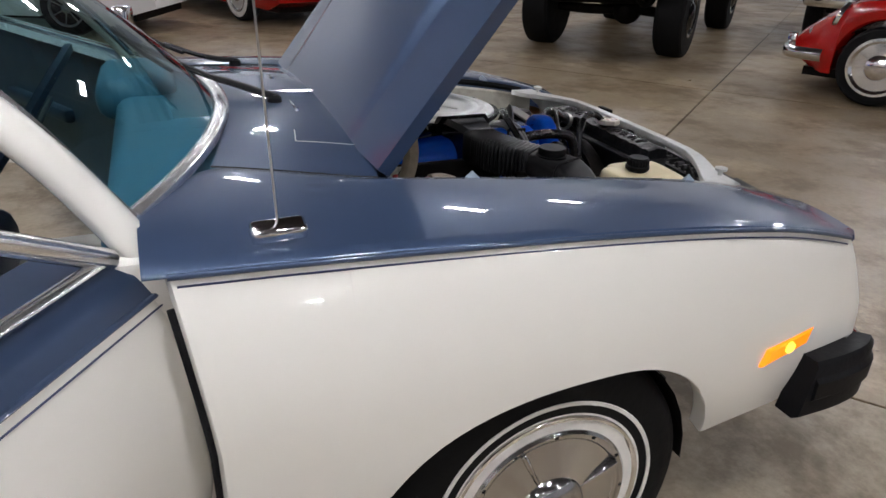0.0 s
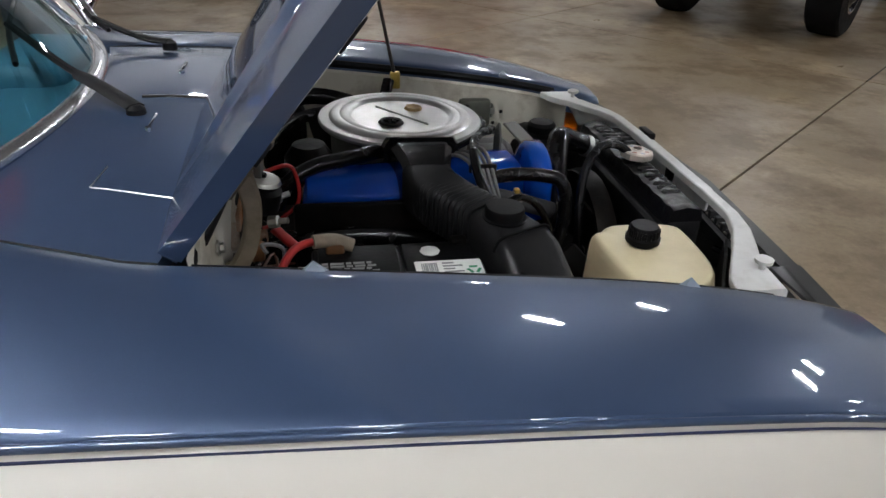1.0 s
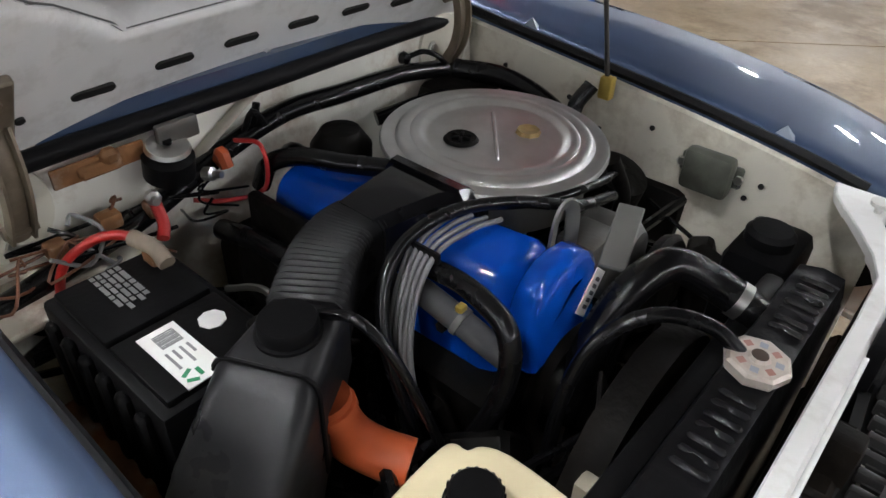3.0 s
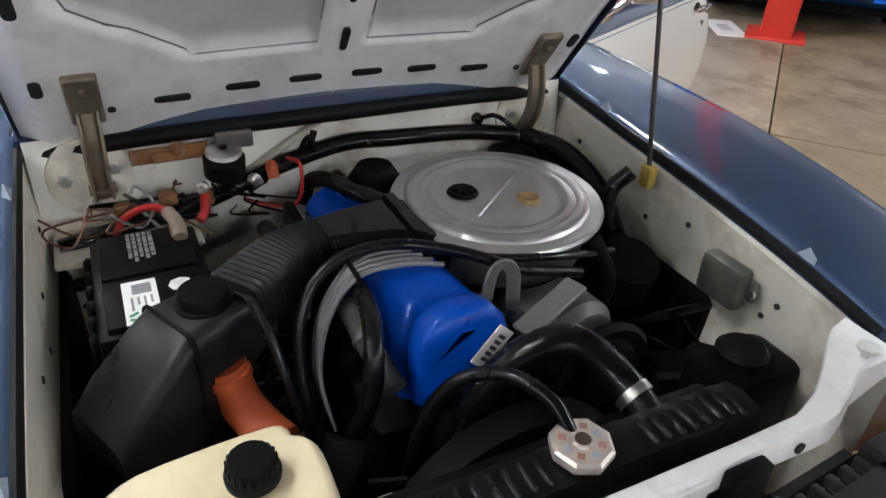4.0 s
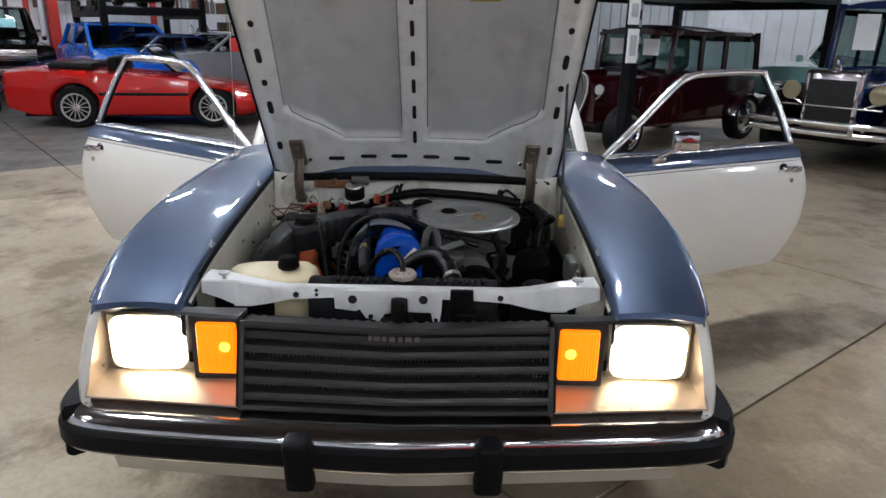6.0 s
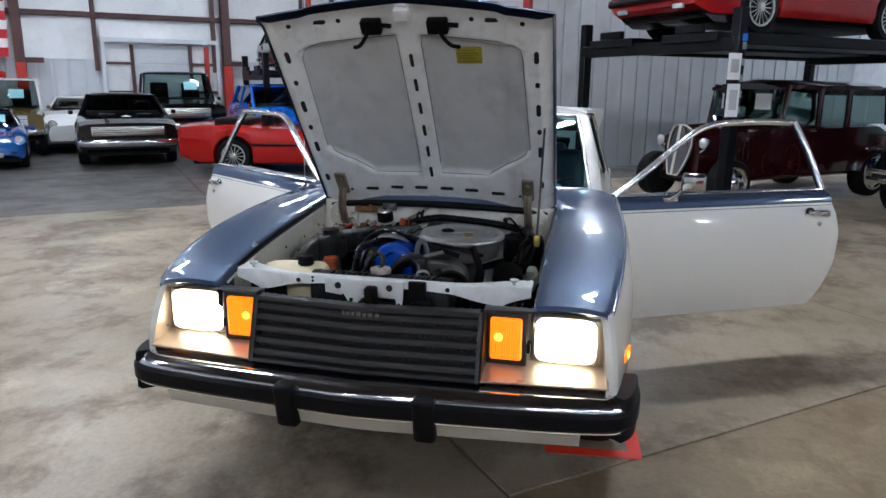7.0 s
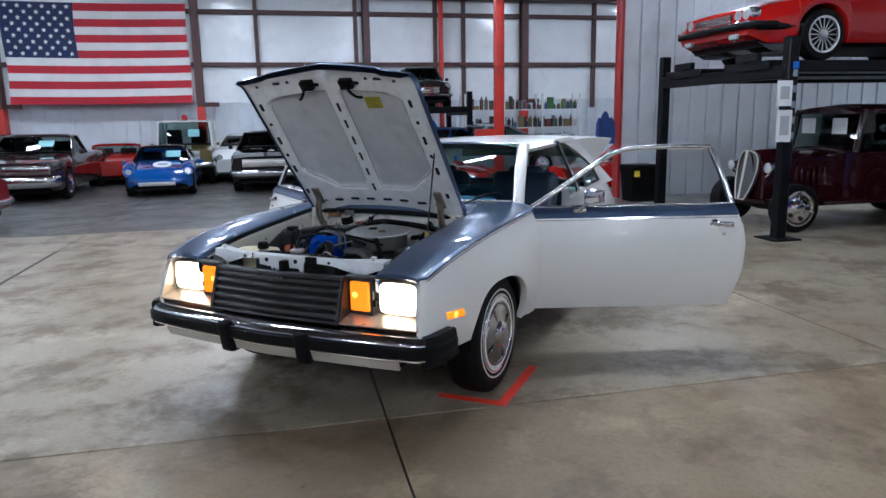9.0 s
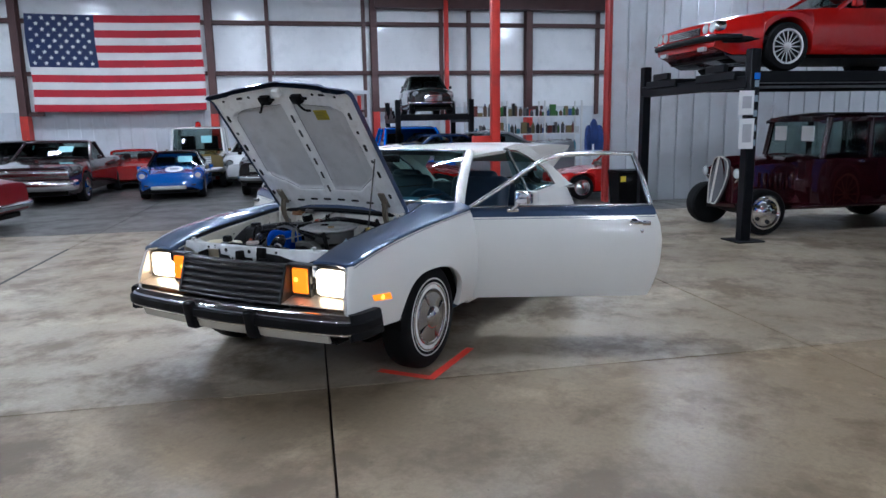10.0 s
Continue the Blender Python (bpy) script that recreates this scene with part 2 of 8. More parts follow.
LIFTBLK = mat("black_lift_steel", (0.004, 0.0045, 0.006), 0.4, 0, 0.15, 5, dirt=(0.012, 0.012, 0.012), dscale=6, damt=0.4, spec=0.12)
PAPER = mat("white_paper", (0.8, 0.8, 0.79), 0.6, 0, 0.03, 9)
FLAGR = mat("flag_red", (0.46, 0.014, 0.03), 0.7, 0, 0.1, 3, bump=0.2, bscale=8)
FLAGW = mat("flag_white", (0.72, 0.70, 0.68), 0.7, 0, 0.06, 3, bump=0.2, bscale=8)
FLAGB = mat("flag_blue", (0.006, 0.017, 0.075), 0.7, 0, 0.12, 3, bump=0.2, bscale=8)


def paint(name, col, metal=0.0, coat=1.0):
    return mat(name, col, 0.24, metal, 0.05, 4, coat=coat, spec=0.25)


# ---- mesh helpers ----


def finish(bm, angle=38):
    bmesh.ops.remove_doubles(bm, verts=bm.verts, dist=1e-5)
    bmesh.ops.recalc_face_normals(bm, faces=bm.faces)
    lim = radians(angle)
    for f in bm.faces:
        f.smooth = True
    for e in bm.edges:
        if len(e.link_faces) == 2 and e.calc_face_angle(0) > lim:
            e.smooth = False


def part(name, bm, material, parent=None, label="", angle=38):
    """Links a bmesh as one mesh object under a thing or a part."""
    finish(bm, angle)
    me = bpy.data.meshes.new(name)
    bm.to_mesh(me)
    bm.free()
    for m in (material if isinstance(material, (list, tuple)) else [material]):
        me.materials.append(m)
    ob = new(name, me)
    ob.parent = parent
    if label:
        tagged(ob, label)
    return ob


def share(name, mesh_ob, m, parent):
    """A further object on the mesh of mesh_ob."""
    ob = new(name, mesh_ob.data)
    ob.parent = parent
    ob.matrix_local = m
    return ob


def thing(name, label, category, group="", kind="", m=None):
    ob = new(name)
    ob.empty_display_size = 0.1
    if m is not None:
        ob.matrix_world = m
    return tagged(ob, label, category, group, kind)


def box(x0, x1, y0, y1, z0, z1, bev=0.0, seg=2, bm=None, m=None):
    b = bmesh.new()
    bmesh.ops.create_cube(b, size=1)
    for w in b.verts:
        w.co = Vector(((x0 + x1) / 2 + w.co.x * (x1 - x0), (y0 + y1) / 2 + w.co.y * (y1 - y0), (z0 + z1) / 2 + w.co.z * (z1 - z0)))
    if bev:
        bmesh.ops.bevel(b, geom=b.edges[:], offset=bev, segments=seg, profile=0.5, affect="EDGES")
    if m is not None:
        b.transform(m)
    return merge(bm, b)


def merge(bm, b):
    if bm is None:
        return b
    me = bpy.data.meshes.new("tmp")
    b.to_mesh(me)
    b.free()
    bm.from_mesh(me)
    bpy.data.meshes.remove(me)
    return bm


def loft(rings, closed=True, caps=True, bm=None):
    b = bmesh.new()
    vs = [[b.verts.new(p) for p in r] for r in rings]
    n = len(rings[0])
    for i in range(len(vs) - 1):
        for j in range(n if closed else n - 1):
            k = (j + 1) % n
            try:
                b.faces.new((vs[i][j], vs[i][k], vs[i + 1][k], vs[i + 1][j]))
            except ValueError:
                pass
    if caps and closed:
        for r in (vs[0], vs[-1]):
            try:
                b.faces.new(r)
            except ValueError:
                pass
    return merge(bm, b)


def spline(pts, n=8):
    """Catmull-Rom through the points."""
    P = [Vector(p) for p in pts]
    P = [P[0] * 2 - P[1]] + P + [P[-1] * 2 - P[-2]]
    out = []
    for i in range(1, len(P) - 2):
        for k in range(n):
            t = k / n
            a, b_, c, d = P[i - 1], P[i], P[i + 1], P[i + 2]
            out.append(0.5 * ((2 * b_) + (c - a) * t + (2 * a - 5 * b_ + 4 * c - d) * t * t + (3 * b_ - a - 3 * c + d) * t ** 3))
    out.append(P[-2])
    return out


def tube(pts, r, n=10, bm=None, smooth=6, flat=None, wob=None):
    """A round bar along a curve; flat gives a second radius, wob a radius for each step."""
    C = spline(pts, smooth) if smooth else [Vector(p) for p in pts]
    rings, up = [], Vector((0.013, 0.021, 1))
    n = max(n, 12) if n >= 8 else n
    for i, p in enumerate(C):
        d = (C[min(i + 1, len(C) - 1)] - C[max(i - 1, 0)]).normalized()
        s = d.cross(up)
        if s.length < 1e-3:
            s = d.cross(Vector((1, 0, 0)))
        s.normalize()
        w = s.cross(d)
        up = w
        rr = r if wob is None else wob(i, len(C))
        r2 = flat if flat is not None else rr
        rings.append([p + s * (rr * math.cos(a)) + w * (r2 * math.sin(a)) for a in [2 * math.pi * k / n for k in range(n)]])
    return loft(rings, True, True, bm)


def lathe(profile, n=40, m=None, bm=None, caps=True):
    """Turns (r, z) pairs about the z axis."""
    b = bmesh.new()
    rings = [[(r * math.cos(2 * math.pi * k / n), r * math.sin(2 * math.pi * k / n), z) for k in range(n)] for r, z in profile]
    b = loft(rings, True, caps, None)
    if m is not None:
        b.transform(m)
    return merge(bm, b)


def plate(poly, thick, m=None, bev=0.0, bm=None):
    """A flat shape (x, y) thickened along z, from 0 to thick."""
    b = bmesh.new()
    f = b.faces.new([b.verts.new((x, y, 0)) for x, y in poly])
    r = bmesh.ops.extrude_face_region(b, geom=[f])
    for e in r["geom"]:
        if isinstance(e, bmesh.types.BMVert):
            e.co.z += thick
    bmesh.ops.recalc_face_normals(b, faces=b.faces)
    if bev:
        bmesh.ops.bevel(b, geom=b.edges[:], offset=bev, segments=2, profile=0.5, affect="EDGES")
    if m is not None:
        b.transform(m)
    return merge(bm, b)


def grid(f, us, vs, bm=None):
    """An open sheet of points f(u, v)."""
    return loft([[f(a, c) for c in vs] for a in us], False, False, bm)


def lin(a, b, n):
    return [a + (b - a) * i / (n - 1) for i in range(n)]


def interp(x, table):
    """Smooth value from (x, value) pairs in rising x."""
    if x <= table[0][0]:
        return table[0][1]
    for (x0, a), (x1, b) in zip(table, table[1:]):
        if x <= x1:
            t = (x - x0) / (x1 - x0)
            return a + (b - a) * t
    return table[-1][1]


def smooth(x, table):
    """Rounded value from (x, value) pairs in rising x."""
    n = len(table)
    if x <= table[0][0]:
        return table[0][1]
    if x >= table[-1][0]:
        return table[-1][1]
    i = max(k for k in range(n - 1) if table[k][0] <= x)

    def slope(k):
        a, c = table[max(0, k - 1)], table[min(n - 1, k + 1)]
        return (c[1] - a[1]) / (c[0] - a[0])
    (x0, y0), (x1, y1) = table[i], table[i + 1]
    h = x1 - x0
    t = (x - x0) / h
    return (2 * t ** 3 - 3 * t * t + 1) * y0 + (t ** 3 - 2 * t * t + t) * h * slope(i) + (-2 * t ** 3 + 3 * t * t) * y1 + (t ** 3 - t * t) * h * slope(i + 1)


def axis_m(p, d):
    """A pose at p whose z points along d."""
    return Matrix.Translation(p) @ Vector(d).to_track_quat("Z", "Y").to_matrix().to_4x4()


def flipped(bm):
    """Mirrors across the car's middle plane."""
    for w in bm.verts:
        w.co.y = -w.co.y
    return bm

# ---- the hall ----


def hbox(u0, u1, v0, v1, z0, z1, bev=0.0, bm=None):
    """A box laid out along the hall's own axes."""
    M3 = Matrix(((U.x, V.x, 0, 0), (U.y, V.y, 0, 0), (0, 0, 1, 0), (0, 0, 0, 1)))
    return box(u0, u1, v0, v1, z0, z1, bev, 1, bm, M3)


U0, U1, V0, V1, CZ = -15.0, 13.0, -15.6, 15.5, 4.75
floor = tagged(part("floor", hbox(U0, U1, V0, V1, -0.30, -0.05), mat("joint_filler", (0.05, 0.045, 0.04), 0.8)), "sealed concrete floor with saw-cut joints", "floor", "", "structure")
us = [U0, -11.6, -8.7, -5.8, -2.88, 0.0, 2.92, 5.85, 8.8, U1]
vs = [V0, -10.4, -5.72, -4.5, 0.672, 4.98, 9.4, V1]
for i in range(len(us) - 1):
    for j in range(len(vs) - 1):
        g = 0.005
        part("slab", hbox(us[i] + g, us[i + 1] - g, vs[j] + g, vs[j + 1] - g, -0.05, 0.0, 0.002), FLOORD if j < 2 else FLOORC if j < 4 else FLOORW, floor)

# flag wall: girts, posts and white insulation between
wall = tagged(part("wall_flag", hbox(U0, U1, V0 - 0.25, V0 - 0.12, 0, 5.2), SHEETW), "white insulated steel wall with dark red girts", "wall", "", "structure")
b = None
vv = V0 - 0.1
cols = [-11.5, -7.1, -2.45, 1.88, 6.32, 10.8]
b = grid(lambda u, z: uv(u, V0 - 0.07 + 0.025 * math.sin(u * 1.3 + z * 2) * math.sin(z * 2.4 + u), z), lin(U0, U1, 120), lin(1.85, 4.9, 26))
part("insulation", b, INSUL, wall, "shiny white wall insulation")
for k in range(90):
    u = U0 + 0.15 + k * 0.31
    part("lower_sheet", hbox(u, u + 0.26, V0 - 0.115, V0 - 0.09, 0, 1.86, 0.006), SHEETW, wall)
for z in (2.82, 4.13):
    part("girt", hbox(U0, U1, V0 - 0.05, V0 + 0.06, z - 0.055, z + 0.055, 0.008), STEELBRN, wall)
for u in cols:
    b = hbox(u - 0.09, u + 0.09, V0 + 0.02, V0 + 0.05, 0, 5.0)
    b = hbox(u - 0.012, u + 0.012, V0 + 0.05, V0 + 0.28, 0, 5.0, 0.0, b)
    b = hbox(u - 0.09, u + 0.09, V0 + 0.28, V0 + 0.31, 0, 5.0, 0.0, b)
    c = part("wall_column", b, STEELBRN, wall)
    part("column_foot", hbox(u - 0.095, u + 0.095, V0 + 0.015, V0 + 0.315, 0, 1.75), STEELRED, c)
    part("column_knee", hbox(u + 0.1, u + 0.45, V0 + 0.10, V0 + 0.2, 1.75, 1.86), STEELBRN, c)
for u in (-0.96, 1.62, 3.8, 4.6, 8.5, -9.3):
    part("wall_mullion", hbox(u - 0.05, u + 0.05, V0 - 0.04, V0 + 0.07, 1.6, 4.9), STEELBRN, wall)
# recessed bay with roller door
bay = tagged(part("door_bay", hbox(-0.86, -0.78, V0 - 0.05, V0 + 0.12, 0.0, 2.30), SHEETW), "white framed bay with a closed roller door", "door", "", "structure")
part("bay_jamb", hbox(1.64, 1.72, V0 - 0.05, V0 + 0.12, 0, 2.30), SHEETW, bay)
part("bay_head", hbox(-0.86, 1.72, V0 - 0.05, V0 + 0.12, 2.24, 2.34), SHEETW, bay)
part("roller_panel", hbox(-0.78, 1.64, V0 - 0.085, V0 - 0.06, 0, 2.24), INSUL, bay)
for k in range(5):
    part("roller_slat", hbox(-0.20, 1.04, V0 - 0.062, V0 - 0.045, 0.1 + 0.42 * k, 0.50 + 0.42 * k, 0.01), SHEETW, bay)
for u in (-0.22, 1.06):
    part("roller_rail", hbox(u - 0.04, u + 0.04, V0 - 0.05, V0 + 0.02, 0, 2.2), STEELBRN, bay)
for z in (1.1, 1.75):
    part("bay_rail", hbox(-0.78, -0.2, V0 - 0.05, V0, z, z + 0.06), STEELBRN, bay)
    part("bay_rail", hbox(1.06, 1.64, V0 - 0.05, V0, z, z + 0.06), STEELBRN, bay)
part("bay_post", hbox(1.38, 1.48, V0 - 0.03, V0 + 0.05, 0.6, 2.2), STEELRED, bay)

# other walls close the hall
for nm, args in (("wall_front", (U0, U1, V1, V1 + 0.2)), ("wall_side_low", (U0 - 0.2, U0, V0, V1)), ("wall_side_high", (U1, U1 + 0.2, V0, V1))):
    b = hbox(*args, 0, 5.6)
    horiz = nm == "wall_front"
    n = int((U1 - U0) / 0.31) if horiz else int((V1 - V0) / 0.31)
    w = tagged(part(nm, b, SHEETW), "white ribbed steel wall", "wall", "", "structure")
    b = None
    for k in range(n):
        if horiz:
            b = hbox(U0 + 0.31 * k, U0 + 0.31 * k + 0.05, V1 - 0.03, V1, 0, 5.4, 0, b)
        elif nm.endswith("low"):
            b = hbox(U0, U0 + 0.03, V0 + 0.31 * k, V0 + 0.31 * k + 0.05, 0, 5.4, 0, b)
        else:
            b = hbox(U1 - 0.03, U1, V0 + 0.31 * k, V0 + 0.31 * k + 0.05, 0, 5.4, 0, b)
    tagged(part("wall_ribs", b, SHEETW, w), kind="stuff")

# ribbed partition with a red corner column
PV, PU = -6.9, 4.93
pw = tagged(part("wall_partition", hbox(PU + 0.08, U1, PV - 0.16, PV - 0.05, 0, 5.2), SHEETW), "white ribbed steel partition wall", "wall", "", "structure")
u = PU + 0.09
while u < U1 - 0.3:
    part("rib_sheet", hbox(u, u + 0.285, PV - 0.05, PV - 0.02, 0, 5.0, 0.008), SHEETW, pw)
    u += 0.31
b = hbox(PU + 0.02, PU + 0.075, PV - 0.16, PV - 0.13, 0, 5.2)
b = hbox(PU + 0.04, PU + 0.055, PV - 0.13, PV + 0.0, 0, 5.2, 0, b)
b = hbox(PU + 0.02, PU + 0.075, PV + 0.0, PV + 0.03, 0, 5.2, 0, b)
part("corner_column", b, mat("dark_red_column_paint", (0.36, 0.035, 0.03), 0.45, 0, 0.12, 4), pw, "dark red steel corner column")

# ceiling
b = hbox(U0, U1, V0, V1, 5.25, 5.4)
for k in range(20):
    v = V0 + 0.8 + 1.6 * k
    b = hbox(U0, U1, v, v + 0.09, 5.02, 5.25, 0, b)
for u in cols:
    b = hbox(u - 0.1, u + 0.1, V0, V1, 4.78, 5.02, 0, b)
tagged(part("ceiling", b, CEIL), "dark steel ceiling with beams", "ceiling", "", "structure")
b = hbox(1.9, U1, V0 + 0.1, V0 + 0.5, 4.50, 4.95)
tagged(part("trim_eave", b, STEELBRN), "dark red eave beam", "beam", "", "structure")

# strip lights
light = thing("ceiling_light", "white rectangular lamp hung under the ceiling", "ceiling light", "lamps of the hall", "", hall(0, 0, 4.62))
part("housing", box(-0.11, 0.11, -0.33, 0.33, 0.02, 0.07, 0.01), mat("white_lamp_housing", (0.75, 0.75, 0.75), 0.4), light)
for dx in (-0.05, 0.05):
    part("diffuser", box(dx - 0.04, dx + 0.04, -0.31, 0.31, 0.0, 0.02, 0.006, 1), LIGHTP, light)
for dy in (-0.25, 0.25):
    part("hanger", tube([(0, dy, 0.07), (0, dy, 0.64)], 0.004, 5, None, 0), DULLCHROME, light)
spots = [(u, v) for u in (-10.6, -6.3, -2.0, 2.3, 6.6, 10.9) for v in (-12.3, -6.8, -1.3, 5.2, 10.7)]
# The two at v 9.0 are added unseen to brighten door and bulkhead.
spots = [(u - 0.6 if (u, v) == (-2.0, -1.3) else u, 6.4 if v == 5.2 else v) for u, v in spots] + [(0.73, -1.6), (2.58, -1.3), (-0.94, -2.2), (-2.0, 9.0), (-4.2, 9.0)]
spots.remove((-2.0, 6.4))
spots.remove((6.6, -1.3))
first = True
for u, v in spots:
    if first:
        light.matrix_world = hall(u, v, 4.62)
        first = False
    else:
        copy_thing(light, hall(u, v, 4.62))

# dark filler in some joints
JOINT = mat("dark_joint_filler", (0.025, 0.022, 0.020), 0.6, 0, 0.3, 9)
for u0, u1, v0, v1 in ((-2.90, -2.866, -4.5, -1.2), (-0.005, 0.005, 5.0, 9.3), (5.2, 8.0, -0.26, -0.205)):
    part("joint_filler", hbox(u0, u1, v0, v1, -0.01, 0.0015), JOINT, floor)

# floor tape at the front wheel
def strip(p0, p1, w):
    a, c = Vector((*p0, 0)), Vector((*p1, 0))
    d = (c - a).normalized()
    n_ = Vector((-d.y, d.x, 0)) * w / 2
    return loft([[a + n_, a - n_, a - n_ + Vector((0, 0, 0.0015)), a + n_ + Vector((0, 0, 0.0015))], [c + n_, c - n_, c - n_ + Vector((0, 0, 0.0015)), c + n_ + Vector((0, 0, 0.0015))]])


tp = thing("floor_tape", "red tape corner stuck on the concrete floor", "floor tape")
b = strip((0.18, 0.85), (-0.40, 0.82), 0.05)
part("tape_strip", b, TAPE, tp)
b = strip((0.155, 0.825), (0.178, 0.52), 0.05)
part("tape_strip", b, TAPE, tp)

# red hall columns
def red_column(u, v, h, r=0.11):
    c = thing("steel_column", "tall red painted steel column standing on the floor", "column", "red hall columns", "", hall(u, v))
    part("shaft", box(-r, r, -r, r, 0, h, 0.02), STEELRED, c)
    part("base_plate", box(-r * 1.8, r * 1.8, -r * 1.8, r * 1.8, 0, 0.02, 0.004), STEELRED, c)
    return c


c = red_column(3.57, -9.0, 5.2, 0.085)
part("column_bracket", box(-0.07, 0.07, -0.46, -0.09, 0.94, 1.14, 0.01), STEELRED, c)
red_column(3.85, -15.1, 4.9, 0.06)
red_column(5.22, 0.60, 5.0, 0.12)

# flag on the wall
fl0 = thing("flag", "large American flag hung flat on the wall", "flag", "", "", hall(0, 0))
FU0, FU1, FZ0, FZ1 = -6.80, -2.62, 1.86, 4.26


def flag_p(a, z, dv=0.0):
    x = FU0 + (FU1 - FU0) * a
    w = 0.02 * math.sin(a * 14 + z * 2) * (0.4 + 0.6 * (FZ1 - z) / 2.4)
    return uv(x + 0.02 * math.sin(z * 3), V0 + 0.36 + w + dv, z - 0.025 * math.sin(a * math.pi))


for k in range(13):
    z1 = FZ1 - (FZ1 - FZ0) * k / 13
    z0 = FZ1 - (FZ1 - FZ0) * (k + 1) / 13
    a0 = 0.385 if k < 7 else 0.0
    b = grid(lambda a, z: flag_p(a, z), lin(a0, 1, 30), lin(z0, z1, 4))
    b = grid(lambda a, z: flag_p(a, z, -0.004), lin(a0, 1, 30), lin(z0, z1, 4), b)
    ob = part("stripe", b, FLAGR if k % 2 == 0 else FLAGW, None)
    ob.parent = fl0
    ob.matrix_parent_inverse = fl0.matrix_world.inverted()
zc0 = FZ1 - (FZ1 - FZ0) * 7 / 13
ob = part("canton", grid(lambda a, z: flag_p(a, z), lin(0, 0.385, 18), lin(zc0, FZ1, 12)), FLAGB, fl0)
ob.matrix_parent_inverse = fl0.matrix_world.inverted()
for r_ in range(9):
    for c_ in range(6 if r_ % 2 == 0 else 5):
        a = 0.385 * ((c_ + (0.5 if r_ % 2 == 0 else 1.0)) / 6.0)
        z = FZ1 - (FZ1 - zc0) * (r_ + 0.7) / 9.4
        p = flag_p(a, z, 0.006)
        pts = []
        for q in range(10):
            rr_ = 0.062 if q % 2 == 0 else 0.026
            an = math.pi / 2 + q * math.pi / 5
            pts.append(p + U * (rr_ * math.cos(an)) + Vector((0, 0, rr_ * math.sin(an))))
        b = bmesh.new()
        b.faces.new([b.verts.new(x) for x in pts])
        ob = part("star", b, FLAGW, fl0)
        ob.matrix_parent_inverse = fl0.matrix_world.inverted()

# ---- the two-tone hatchback with its bonnet and doors open ----
car = thing("hatchback_car", "blue and white hatchback with open hood, doors and lit headlights", "car")

SIDES = ((1, "left"), (-1, "right"))
def curve(*cs):
    """A table of the polynomial cs along the wing."""
    out = []
    for x in lin(-0.66, 0.70, 42):
        v = 0.0
        for c in cs:
            v = v * x + c
        out.append((x, v))
    return tuple(out)


ZC = tuple((x, z + 0.011 - 0.03 * max(0.0, x - 0.48)) for x, z in curve(-0.037893, -0.069333, -0.073959, -0.064875, 0.81982))
YC = tuple((x, y + 0.006) for x, y in curve(-0.060577, -0.069529, 0.0061806, 0.74908))
ZI = curve(-0.14528, -0.028524, 0.0014872, -0.098982, 0.83729)
BUL = tuple((x, y + 0.004) for x, y in curve(-0.0025739, -0.034506, 0.049278))


def arch_z(x):
    q, e = ((x - 0.05) / 0.29, 0.45) if x > 0.05 else ((0.05 - x) / 0.40, 0.42)
    return 0.30 + 0.290 * max(0.0, 1 - q ** 2.5) ** e if q < 1 else 0.0


def low_z(x):
    base = 0.366 + 0.05 * (x - 0.3) if x > 0.1 else 0.285
    return max(base, arch_z(x))


def side_y(x, z):
    """The outer skin of the left front wing."""
    t = smooth(x, ZC) - z
    b = smooth(x, BUL)
    y = smooth(x, YC) + b * math.sin(min(1.0, t / 0.26) * math.pi / 2) ** 0.9
    if z < 0.5:
        y -= 0.55 * (0.5 - z) ** 1.6
    return y


def wing_in(x):
    """Inner edge of the left wing beside the hood opening."""
    if x > -0.26:
        return 0.5
    if x > -0.50:
        return 0.5 - 0.07 * (-0.26 - x) / 0.24
    return 0.43 + 0.18 * (-0.50 - x) / 0.106


def lean(x, z):
    """How far the front end of the wing leans ahead towards its foot."""
    return 0.058 * max(0.0, min(1.0, (0.71 - z) / 0.15)) ** 0.8 * max(0.0, min(1.0, (x - 0.40) / 0.26))


